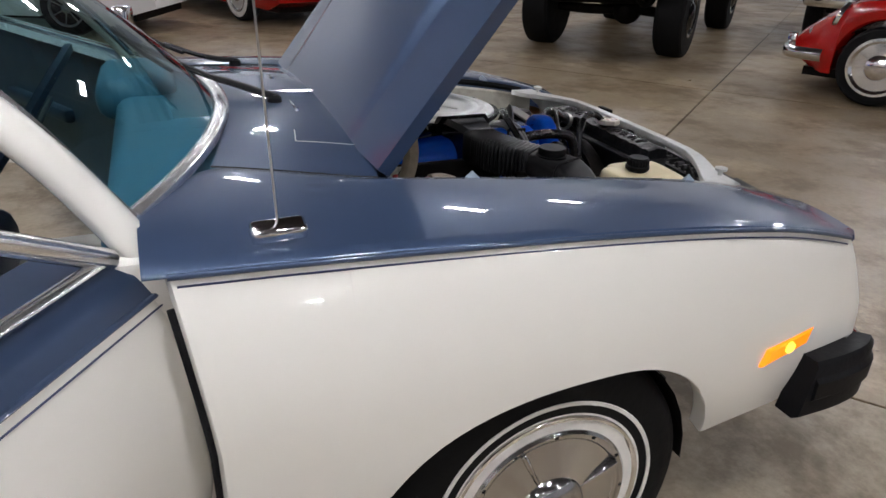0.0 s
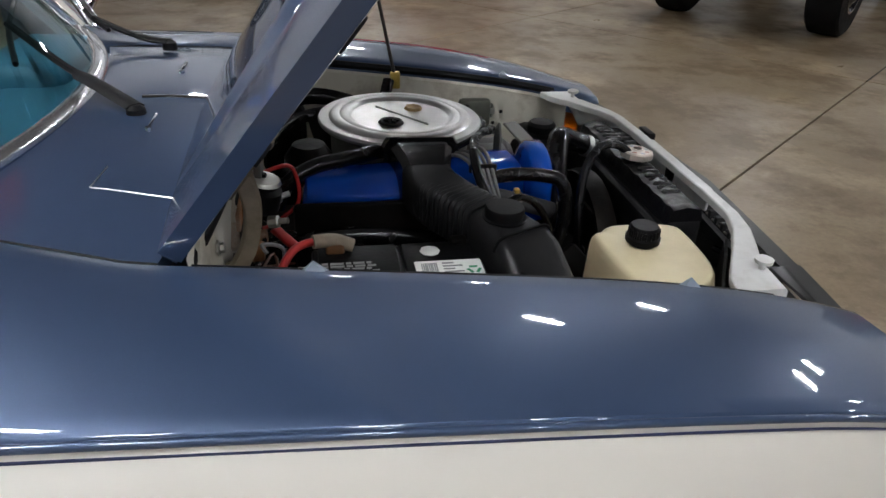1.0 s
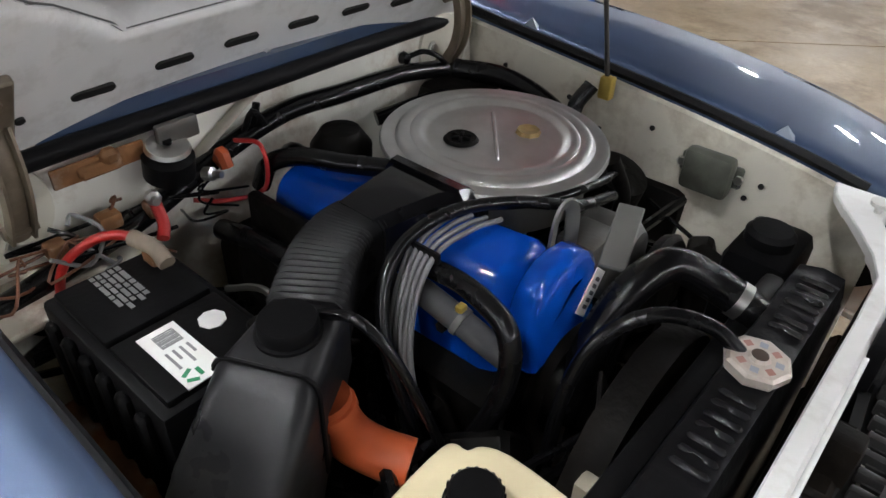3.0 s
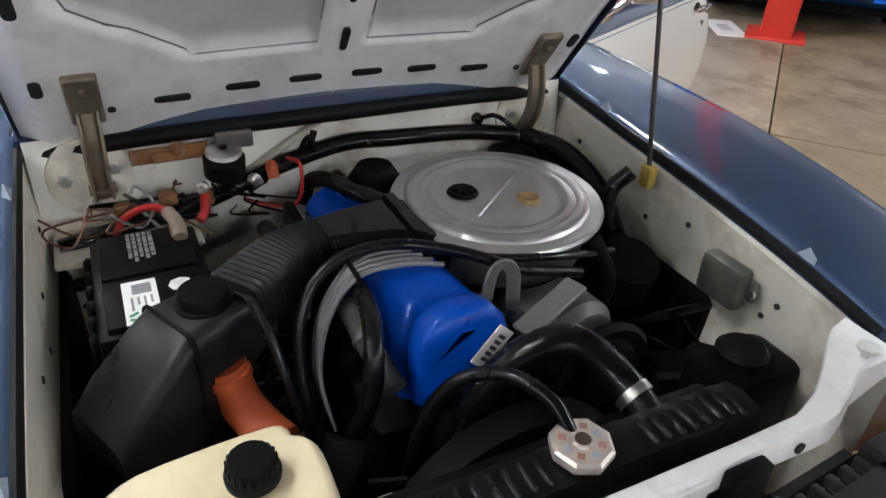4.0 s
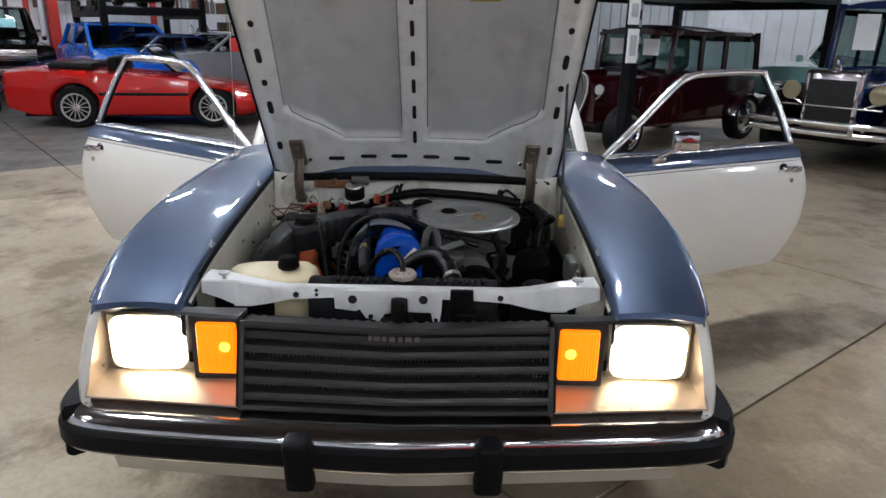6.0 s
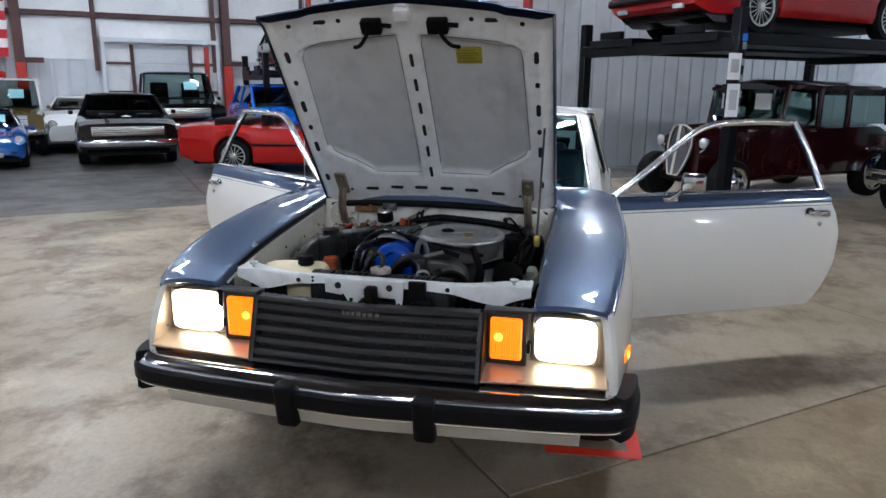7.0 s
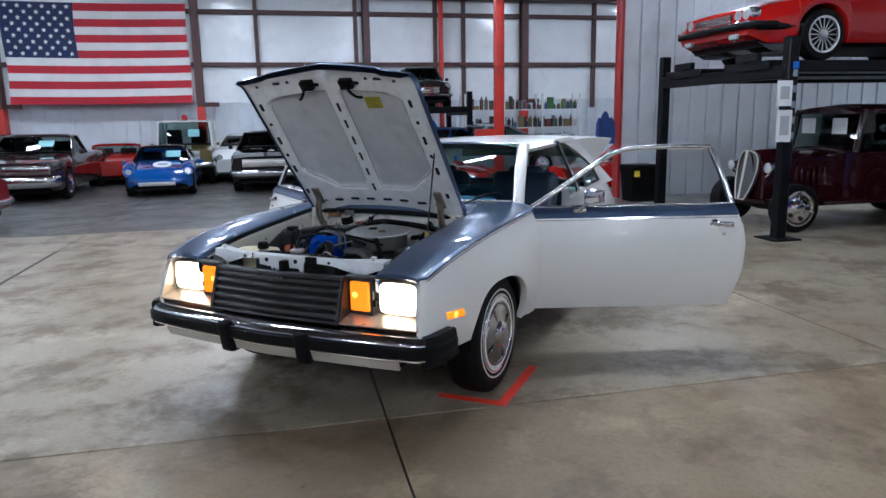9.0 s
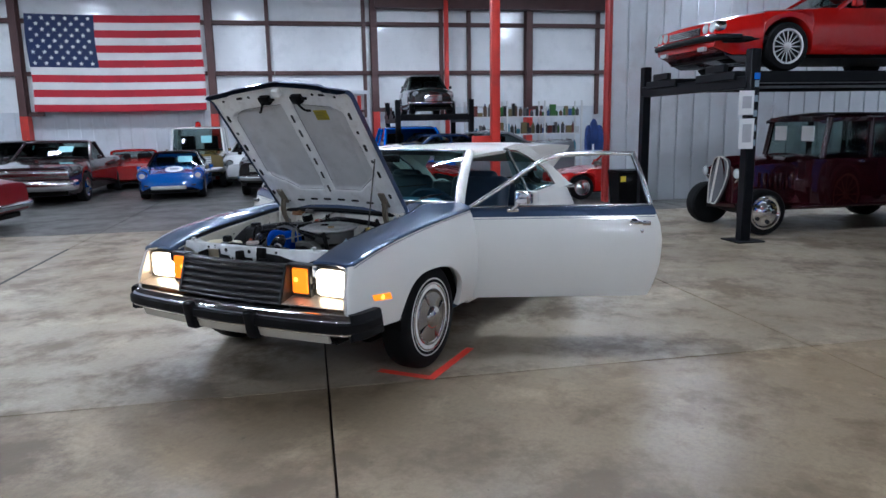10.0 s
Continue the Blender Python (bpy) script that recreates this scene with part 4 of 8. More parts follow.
part("lamp_harness", tube([(0.665, 0.2, 0.69), (0.675, 0.28, 0.66), (0.67, 0.36, 0.67), (0.66, 0.42, 0.70)], 0.006, 7), HOSE, car)
b = tube([(0.66, -0.2, 0.66), (0.675, -0.33, 0.68), (0.66, -0.43, 0.69)], 0.006, 7)
part("lamp_harness", b, HOSE, car)

# nose panel, grille, lamps
def nose_x(y, z):
    """Face of the grille and lamps: a blunt V that leans ahead at its foot."""
    k = (0.715 - z) / 0.2
    return 0.745 - 0.09 * abs(y) + k * (0.045 + 0.047 * abs(y)) - 0.04 * max(0, abs(y) - 0.36)


def bar_y(y0, y1, z0, z1, d0, d1, n=13, bm=None):
    """A bar across the nose that follows its V; d0, d1 are depths behind and proud of the face."""
    rings = []
    for y in lin(y0, y1, n):
        rings.append([(nose_x(y, z0) + d0, y, z0), (nose_x(y, z1) + d0, y, z1), (nose_x(y, z1) + d1 - 0.003, y, z1), (nose_x(y, (z0 + z1) / 2) + d1, y, (z0 + z1) / 2), (nose_x(y, z0) + d1 - 0.003, y, z0)])
    return loft(rings, True, True, bm)


grille = part("grille", bar_y(-0.353, 0.353, 0.690, 0.704, -0.03, 0.006), GRILLEBLK, car, "black plastic slatted grille")
part("grille_sill", bar_y(-0.353, 0.353, 0.512, 0.522, -0.03, 0.006), GRILLEBLK, grille)
for sg in (1, -1):
    rings = [[(nose_x(0.35, z) - 0.03, sg * 0.343, z), (nose_x(0.35, z) + 0.006, sg * 0.343, z), (nose_x(0.35, z) + 0.006, sg * 0.354, z), (nose_x(0.35, z) - 0.03, sg * 0.354, z)] for z in (0.512, 0.6, 0.704)]
    part("grille_end", loft(rings), GRILLEBLK, grille)
for z in (0.541, 0.575, 0.609, 0.643, 0.674):
    # Lower slats are slightly paler than the top one.
    part("grille_slat", bar_y(-0.343, 0.343, z - 0.008, z + 0.008, -0.025, 0.002), mat("paler_slat_plastic", (0.030, 0.029, 0.029), 0.38, 0, 0.15, 20) if z < 0.66 else GRILLEBLK, grille)
b = None
for k in range(76):
    y = -0.337 + 0.674 * k / 75
    b = loft([[(nose_x(y, z) - 0.05, y - 0.0015, z), (nose_x(y, z) - 0.026, y - 0.0015, z), (nose_x(y, z) - 0.026, y + 0.0015, z), (nose_x(y, z) - 0.05, y + 0.0015, z)] for z in (0.522, 0.61, 0.69)], True, True, b)
tagged(part("fine_grid", b, GRILLEBLK, grille), kind="stuff")
# Pale strip added below the ribs; its tone gives the lit gaps.
part("pale_strip", bar_y(-0.340, 0.340, 0.681, 0.684, -0.054, -0.022), mat("pale_strip_plastic", (0.34, 0.32, 0.28), 0.45, 0, 0.15, 30), grille)
comb = part("grille_rib", box(-0.030, 0.004, -0.0055, 0.0055, -0.012, 0.0065, 0.003, 2), GRILLEBLK, grille)
comb.location = (nose_x(-0.338, 0.692) - 0.026, -0.338, 0.692)
for k in range(1, 26):
    y = -0.338 + 0.027 * k
    share("grille_rib", comb, Matrix.Translation((nose_x(y, 0.692) - 0.026, y, 0.692)), grille)
part("grille_backing", bar_y(-0.345, 0.345, 0.515, 0.688, -0.075, -0.06), HOLE, grille)
b = None
for k, (y, w) in enumerate(((-0.062, 0.008), (-0.05, 0.014), (-0.032, 0.010), (-0.016, 0.014), (0.004, 0.010), (0.02, 0.014), (0.04, 0.012))):
    b = box(nose_x(y, 0.69) - 0.002, nose_x(y, 0.69) + 0.008, y, y + w, 0.676, 0.688, 0.001, 1, b)
part("badge_bar", b, mat("worn_dark_badge", (0.16, 0.155, 0.15), 0.4, 0.6), grille)

for sgn, side in SIDES:
    Y0, Y1, Z0, Z1 = 0.356, 0.716, 0.514, 0.712

    def rim(y, z, d=0.0):
        return (nose_x(y, z) + d, y, z)
    outer = [rim(Y0, Z0), rim(Y1, Z0), rim(Y1 - 0.014, Z1), rim(Y0, Z1)]
    lip_ = [rim(Y0 + 0.004, Z0 + 0.006, 0.004), rim(Y1 - 0.006, Z0 + 0.006, 0.004), rim(Y1 - 0.02, Z1 - 0.006, 0.004), rim(Y0 + 0.004, Z1 - 0.006, 0.004)]
    inner_ = [(0.668, 0.362, 0.550), (0.648, 0.698, 0.548), (0.642, 0.690, 0.706), (0.664, 0.362, 0.706)]
    b = loft([[(p[0] - 0.03, p[1], p[2]) for p in outer], outer, lip_, inner_], True, False)
    bz = part("headlamp_bezel", b if sgn > 0 else flipped(b), [ARGENT, GRILLEBLK], car, "argent headlamp bezel with a black upper edge", 20)
    for f in bz.data.polygons:
        if f.center.z > 0.69 or abs(f.center.y) < 0.38:
            f.material_index = 1
    b = box(0.66, 0.700, 0.352, 0.478, 0.697, 0.711, 0.003)
    part("bezel_cap", b if sgn > 0 else flipped(b), GRILLEBLK, bz)
    b = loft([inner_, [(p[0] - 0.002, p[1], p[2]) for p in inner_]], True, True)
    part("bezel_floor", b if sgn > 0 else flipped(b), ARGENT, bz, "", 20)
    # dark surround of the turn lamp
    b = box(0.655, 0.693, 0.358, 0.479, 0.541, 0.703, 0.004)
    part("turn_lamp_housing", b if sgn > 0 else flipped(b), GRILLEBLK, bz)
    b = box(0.68, 0.704, 0.372, 0.465, 0.559, 0.687, 0.008, 3)
    tl = part("turn_lamp", b if sgn > 0 else flipped(b), AMBERLIT, bz, "amber ribbed front turn lamp, lit")
    b = None
    for k in range(13):
        y = 0.378 + k * 0.0068
        b = tube([(0.7045, y, 0.566), (0.7045, y, 0.68)], 0.0022, 5, b, 0)
    part("lens_ribs", b if sgn > 0 else flipped(b), AMBERLIT, tl)
    b = lathe([(0.013, 0), (0.010, 0.004), (0.003, 0.006)], 16, axis_m((0.7062, 0.398, 0.630), (1, 0, 0)))
    part("bulb_glow", b if sgn > 0 else flipped(b), AMBERHOT, tl)
    # sealed-beam lamp
    b = box(0.640, 0.668, 0.485, 0.688, 0.548, 0.694, 0.014, 3)
    part("lamp_ring", b if sgn > 0 else flipped(b), DULLCHROME, bz)
    rings = []
    for k, (d, s) in enumerate(((0.664, 1.0), (0.674, 0.985), (0.680, 0.9), (0.683, 0.6), (0.684, 0.2))):
        rings.append([(d, 0.5885 + s * px_, 0.621 + s * pz_) for px_, pz_ in [(0.089 * (abs(math.cos(a)) ** 0.35) * (1 if math.cos(a) >= 0 else -1), 0.067 * (abs(math.sin(a)) ** 0.35) * (1 if math.sin(a) >= 0 else -1)) for a in [2 * math.pi * q / 32 for q in range(32)]]])
    b = loft(rings)
    part("headlamp", b if sgn > 0 else flipped(b), HEADLAMP, bz, "lit rectangular sealed-beam headlamp", 60)

# bumper
BP = [(0.565, 0.802), (0.64, 0.800), (0.715, 0.788), (0.762, 0.762), (0.79, 0.715), (0.81, 0.60), (0.828, 0.40), (0.842, 0.21), (0.855, 0.0)]
BPATH = spline([(x, y, 0) for x, y in BP] + [(x, -y, 0) for x, y in BP[-2::-1]], 3)


def swept(profile, t0=0, t1=None):
    """Sweeps (out, z) pairs along the bumper's plan."""
    P = BPATH[t0:t1]
    rings = []
    for i, p in enumerate(P):
        d = (P[min(i + 1, len(P) - 1)] - P[max(i - 1, 0)]).normalized()
        nrm = Vector((-d.y, d.x, 0))
        if nrm.dot(Vector((1, 0, 0))) < 0 and abs(nrm.x) > 0.3:
            nrm = -nrm
        if abs(nrm.x) <= 0.3 and nrm.dot(Vector((0, p.y, 0))) < 0:
            nrm = -nrm
        rings.append([(p.x + nrm.x * o, p.y + nrm.y * o, z) for o, z in profile])
    return loft(rings)


bumper = part("front_bumper", swept([(-0.13, 0.500), (-0.045, 0.497), (-0.020, 0.488), (-0.004, 0.466), (-0.004, 0.40), (-0.06, 0.40)], 6, -6), CHROME, car, "chrome front bumper with black rubber strip")
part("rubber_strip", swept([(-0.012, 0.466), (0.002, 0.464), (0.010, 0.454), (0.010, 0.418), (0.002, 0.408), (-0.012, 0.406)]), RUBBER, bumper, "black rubber bumper strip")
b = swept([(-0.05, 0.496), (-0.006, 0.498), (0.002, 0.488), (0.004, 0.376), (-0.008, 0.366), (-0.05, 0.366)], 0, 10)
for w in b.verts:
    w.co.x -= 0.30 * max(0.0, 0.60 - w.co.x) * (0.50 - w.co.z) / 0.13 * 2.2
part("bumper_end", b, RUBBER, bumper, "black rubber bumper end cap")
b = swept([(-0.05, 0.496), (-0.006, 0.498), (0.002, 0.488), (0.004, 0.376), (-0.008, 0.366), (-0.05, 0.366)], len(BPATH) - 10, None)
for w in b.verts:
    w.co.x -= 0.30 * max(0.0, 0.60 - w.co.x) * (0.50 - w.co.z) / 0.13 * 2.2
part("bumper_end", b, RUBBER, bumper, "black rubber bumper end cap")
b = swept([(-0.02, 0.408), (-0.012, 0.404), (-0.03, 0.352), (-0.05, 0.350)], 14, -14)
part("lower_face", b, mat("pale_bumper_face", (0.55, 0.52, 0.45), 0.4, 0.3, 0.08, 6), bumper, "pale lower bumper face")
for sg in (1, -1):
    b = box(0.79, 0.872, 0.178, 0.242, 0.335, 0.485, 0.016, 3)
    for w in b.verts:
        if w.co.z < 0.38:
            w.co.x -= 0.035 * (0.38 - w.co.z) / 0.045
    part("bumper_guard", b if sg > 0 else flipped(b), RUBBER, bumper, "black rubber bumper guard")
part("valance", swept([(-0.20, 0.40), (-0.18, 0.40), (-0.24, 0.33), (-0.26, 0.33)], 14, -14), GREASE, car)

# wheels
HUBZ, TR = 0.300, 0.300


def road_wheel(x, y, sg, cover=True):
    m = axis_m((x, sg * y, HUBZ), (0, sg, 0))
    prof = [(0.17, -0.16), (0.20, -0.17), (0.262, -0.168), (0.292, -0.15), (0.299, -0.125), (TR, -0.09), (0.299, -0.045), (0.292, -0.018), (0.275, -0.004), (0.25, 0.001), (0.228, 0.001), (0.198, 0.0005), (0.18, -0.006), (0.168, -0.02)]
    w = part("wheel", lathe(prof, 64, m), TYRE, car, "black whitewall tyre with bright wheel cover")
    part("whitewall", lathe([(0.2235, 0.0005), (0.2225, 0.0028), (0.2155, 0.0026), (0.2145, 0.0)], 64, m), WHITEWALL, w)
    part("rim", lathe([(0.197, -0.05), (0.196, -0.002), (0.192, 0.004), (0.186, 0.005), (0.180, -0.002), (0.172, -0.014), (0.15, -0.02), (0.03, -0.03)], 56, m), CHROME, w, "bright rim")
    part("wheel_cover", lathe([(0.164, -0.012), (0.163, 0.002), (0.158, 0.007), (0.150, 0.006), (0.143, 0.001), (0.10, 0.006), (0.068, 0.012), (0.064, 0.020), (0.060, 0.024), (0.046, 0.034), (0.015, 0.040), (0.002, 0.040)], 56, m), DARKCHROME, w, "chrome wheel cover")
    for k in range(4):
        part("cover_spoke", box(0.062, 0.150, -0.0045, 0.0045, 0.001, 0.013, 0.003, 1, None, m @ pose(0, 0, 0, 0, 0, 90 * k + 25)), DARKCHROME, w)
    for k in range(12):
        part("cover_notch", box(0.151, 0.158, -0.004, 0.004, 0.0045, 0.0075, 0.001, 1, None, m @ pose(0, 0, 0, 0, 0, 30 * k)), PLASTIC, w)
    part("cover_groove", lathe([(0.184, -0.012), (0.178, -0.006), (0.168, -0.006), (0.162, -0.012)], 48, m), PLASTIC, w)
    return w


for sgn in (1, -1):
    road_wheel(0, 0.768, sgn)
    road_wheel(-2.39, 0.765, sgn)

# aerial on the right wing
b = box(-0.038, 0.038, -0.016, 0.016, -0.004, 0.020, 0.008, 3)
b.transform(pose(-0.430, -0.690, smooth(-0.43, ZC) + 0.012, 20, 0, 3))
aer = part("aerial_base", b, CHROME, car, "oblong chrome aerial base")
part("aerial_mast", tube([(-0.430, -0.688, 0.87), (-0.438, -0.682, 1.2), (-0.448, -0.672, 1.75)], 0.0016, 6, None, 2), DULLCHROME, aer)

# ---- cabin ----
def ws_base(y):
    q = abs(y) / 0.62
    return Vector((-0.447 - 0.170 * q ** 1.95, y, 0.894 - 0.016 * q ** 2))


def ws_top(y):
    q = abs(y) / 0.62
    return Vector((-0.86 - 0.07 * q ** 2, y * 0.87, 1.200 - 0.014 * q ** 2))


part("windscreen", grid(lambda y, t: ws_base(y).lerp(ws_top(y), t) + Vector((0.02 * math.sin(t * math.pi), 0, 0.02 * math.sin(t * math.pi))), lin(-0.62, 0.62, 26), lin(0, 1, 10)), PANE, car, "green tinted windscreen").visible_shadow = False
pts = [ws_base(y) + Vector((0.006, 0, 0.0)) for y in lin(-0.62, 0.62, 25)]
b = tube(pts, 0.017, 8, None, 0, 0.012)
for sg in (1, -1):
    b = tube([ws_base(sg * 0.62) + Vector((0.006, sg * 0.004, 0)), ws_base(sg * 0.62).lerp(ws_top(sg * 0.62), 0.5) + Vector((0.026, sg * 0.004, 0.018)), ws_top(sg * 0.62) + Vector((0.006, 0, 0.006))], 0.009, 8, b, 6, 0.012)
b = tube([ws_top(y) + Vector((0.004, 0, 0.006)) for y in lin(-0.62, 0.62, 17)], 0.008, 8, b, 0)
part("windscreen_trim", b, BRIGHTTRIM, car, "bright windscreen surround")


def roof(t, q):
    x0, x1 = -0.86 - 0.07 * q * q, -2.0
    x = x0 + (x1 - x0) * t
    w = 0.575 + 0.02 * math.sin(t * 3)
    return (x, w * q, 1.200 - 0.014 * q * q + 0.016 * math.sin(t * 2.4) - 0.024 * abs(q) ** 6)


b = grid(roof, lin(0, 1, 22), lin(-1, 1, 24))
b = grid(lambda t, k: Vector(roof(t, 1)) + Vector((0, 0.004 - 0.015 * k, -0.02 * k)), lin(0, 1, 22), [0, 1], b)
b = grid(lambda t, k: Vector(roof(t, -1)) - Vector((0, 0.004 - 0.015 * k, 0.02 * k)), lin(0, 1, 22), [0, 1], b)
b = grid(lambda t, q: Vector(roof(t, q * 0.98)) - Vector((0, 0, 0.03)), lin(0.0, 1, 12), lin(-1, 1, 12), b)
part("roof_panel", b, WHITE, car, "cream white roof")


for sgn, side in SIDES:
    b = tube([(-0.60, 0.655, 0.84), (-0.70, 0.628, 0.98), (-0.84, 0.592, 1.115), (-0.94, 0.568, 1.182)], 0.030, 10, None, 6, 0.024)
    part("front_pillar", b if sgn > 0 else flipped(b), WHITE, car, "white front pillar")
    b = tube([(-1.68, 0.705, 0.84), (-1.61, 0.655, 1.0), (-1.50, 0.60, 1.185)], 0.020, 8, None, 5, 0.012)
    part("centre_pillar", b if sgn > 0 else flipped(b), CHROME, car, "bright centre pillar trim")

    def quarter(x, t):
        zt = interp(x, ((-2.95, 0.72), (-2.82, 0.785), (-2.6, 0.82), (-2.2, 0.835), (-1.5, 0.835)))
        z = zt - (zt - 0.28) * t
        r = math.hypot(x + 2.39, 0)
        if abs(x + 2.39) < 0.32:
            z = max(z, arch_z(x + 2.39 - 0.025)) if t > 0.3 else z
        y = 0.70 + 0.075 * math.sin(min(1, t / 0.45) * math.pi / 2) - 0.10 * max(0, t - 0.55)
        return (x, y - 0.16 * max(0, (-2.35 - x)) ** 1.5, z)
    b = grid(quarter, lin(-2.95, -1.76, 40), lin(0, 1, 14))
    qp = part("rear_quarter", b if sgn > 0 else flipped(b), WHITE, car, "white rear quarter panel")

    def sail(x, t):
        zb = 0.82
        zt = interp(x, ((-2.92, 0.78), (-2.75, 0.835), (-2.45, 0.99), (-2.0, 1.19), (-1.86, 1.215), (-1.5, 1.20)))
        zt = max(zt, zb + 0.001)
        return (x, 0.698 + (0.575 - 0.698) * (t * (zt - zb)) / 0.39, zb + (zt - zb) * t)

    def glass_top(x):
        return interp(x, ((-2.34, 0.868), (-2.28, 0.955), (-2.15, 1.02), (-1.92, 1.105), (-1.72, 1.16), (-1.47, 1.185)))

    def side_skin(x, z):
        return (x, 0.698 - 0.123 * (z - 0.82) / 0.39, z)
    b = grid(lambda x, t: side_skin(x, glass_top(x) + (sail(x, 1)[2] - glass_top(x)) * t), lin(-2.34, -1.93, 14) + lin(-1.93, -1.5, 6)[1:], lin(0, 1, 5))
    b = grid(sail, lin(-2.92, -2.34, 14), lin(0, 1, 8), b)
    b = grid(lambda x, t: side_skin(x, 0.81 + (0.045 * (-1.5 - x) / 0.84 + 0.012) * t), lin(-2.34, -1.5, 10), [0, 1], b)
    part("sail_panel", b if sgn > 0 else flipped(b), WHITE, car, "white rear roof pillar")
    b = grid(lambda x, t: side_skin(x, 0.835 + 0.03 * (-1.5 - x) / 0.84 + (glass_top(x) - 0.835 - 0.03 * (-1.5 - x) / 0.84) * t), lin(-2.335, -1.50, 14), lin(0.0, 1.0, 6))
    pq = part("quarter_glass", b if sgn > 0 else flipped(b), PANE, car, "tinted rear side glass")
    pq.visible_shadow = False
    rim_pts = [side_skin(x, 0.832 + 0.03 * (-1.5 - x) / 0.84) for x in lin(-1.68, -2.34, 6)] + [side_skin(x, glass_top(x)) for x in lin(-2.33, -1.5, 14)]
    b = tube(rim_pts, 0.011, 7, None, 2, 0.009)
    part("quarter_trim", b if sgn > 0 else flipped(b), DARKCHROME, car, "bright rear window surround")
    b = box(-1.80, -0.55, 0.60, 0.735, 0.24, 0.31, 0.015)
    part("sill", b if sgn > 0 else flipped(b), WHITE, car, "white door sill")
    b = box(-0.64, -0.55, 0.52, 0.70, 0.28, 0.85, 0.01)
    part("door_jamb", b if sgn > 0 else flipped(b), WHITE, car)
    b = box(-1.86, -1.74, 0.56, 0.735, 0.28, 0.85, 0.02)
    part("rear_jamb", b if sgn > 0 else flipped(b), WHITE, car)
part("tail_panel", box(-2.98, -2.9, -0.60, 0.60, 0.32, 0.74, 0.03), WHITE, car, "white tail panel")
part("cabin_floor", box(-2.9, -0.25, -0.66, 0.66, 0.22, 0.26), DARKTRIM, car)
b = box(-0.66, -0.40, -0.60, 0.60, 0.62, 0.862, 0.04, 3)
b = box(-0.70, -0.52, 0.18, 0.50, 0.80, 0.90, 0.04, 3, b)
part("dashboard", b, DASH, car, "dark blue dashboard")
b = lathe([(0.185, -0.012), (0.198, 0), (0.185, 0.012), (0.172, 0)], 36, axis_m((-0.86, 0.34, 0.80), (-0.8, 0, 0.6)))
sw = part("steering_wheel", b, DARKTRIM, car, "dark blue steering wheel")
part("steering_spokes", box(-0.18, 0.18, -0.02, 0.02, -0.02, 0.0, 0.006, 1, None, axis_m((-0.85, 0.34, 0.79), (-0.8, 0, 0.6))), DARKTRIM, sw)
for y in (0.34, -0.34):
    b = box(-1.45, -0.98, y - 0.24, y + 0.24, 0.32, 0.50, 0.06, 3)
    s = part("front_seat", b, VINYL, car, "blue vinyl bucket seat")
    b = box(-0.07, 0.07, y - 0.24, y + 0.24, 0, 0.56, 0.06, 3, None, pose(-1.45, 0, 0.44, 0, -18, 0))
    b = box(-0.05, 0.05, y - 0.13, y + 0.13, 0.50, 0.60, 0.04, 3, b, pose(-1.45, 0, 0.44, 0, -18, 0))
    part("seat_back", b, VINYL, s, "blue vinyl seat back")
b = box(-2.25, -1.85, -0.55, 0.55, 0.32, 0.50, 0.06, 3)
rs = part("rear_seat", b, VINYL, car, "blue vinyl rear bench")
part("seat_back", box(-2.36, -2.24, -0.55, 0.55, 0.40, 0.86, 0.05, 3), VINYL, rs)
part("load_floor", box(-2.88, -2.3, -0.58, 0.58, 0.52, 0.56, 0.01), DARKTRIM, car)
part("mirror", box(-0.80, -0.78, -0.10, 0.10, 1.12, 1.17, 0.008), PLASTIC, car, "inside mirror")
# hatch, swung up
def hatch_p(t, q):
    return (-2.0 - 0.77 * t, q * (0.575 + 0.105 * t), 1.205 + 0.012 * math.sin(t * 3) - 0.015 * t - 0.02 * q * q)


b = grid(hatch_p, lin(0, 1, 14), lin(-1, 1, 16))
b = grid(lambda t, q: Vector(hatch_p(t, q * 0.97)) - Vector((0, 0, 0.045)), lin(0, 1, 14), lin(-1, 1, 16), b)
for q in (1, -1):
    b = grid(lambda t, k: Vector(hatch_p(t, q)) - Vector((0, q * 0.017 * k, 0.045 * k)), lin(0, 1, 14), [0, 1], b)
b = grid(lambda q, k: Vector(hatch_p(1, q * (1 - 0.16 * k))) - Vector((-0.26 * k, 0, 0.155 * k)), lin(-1, 1, 16), [0, 0.5, 1], b)
b = grid(lambda q, k: Vector(hatch_p(0.95, q * (0.98 - 0.16 * k))) - Vector((-0.26 * k, 0, 0.155 * k)), lin(-1, 1, 16), [0, 0.5, 1], b)


def skirt(t, k, q):
    d = 0.05 + 0.16 * t / 0.56 if t < 0.56 else 0.20 * (1 - t) / 0.44 + 0.01
    return Vector(hatch_p(t, q)) - Vector((0, 0, d * k))


for q in (1, -1):
    b = grid(lambda t, k: skirt(t, k, q), lin(0, 0.56, 10) + lin(0.56, 1, 7)[1:], [0, 0.5, 1], b)
part("hatch_lid", b, WHITE, car, "white rear hatch lid standing open")

# doors: s runs along the door from its hinge, w outward
HINGE, DDIR, DNRM = Vector((-0.578, 0.70, 0)), Vector((-0.4626, 0.8866, 0)), Vector((0.8866, 0.4626, 0))


def dp(s, w, z):
    p = HINGE + DDIR * s + DNRM * w
    return Vector((p.x, p.y, z))


def skin_w(z):
    t = (0.838 - z)
    w = 0.028 + 0.062 * math.sin(max(0, min(1, t / 0.24)) * math.pi / 2)
    if z < 0.52:
        w -= 0.62 * (0.52 - z) ** 1.55
    return w


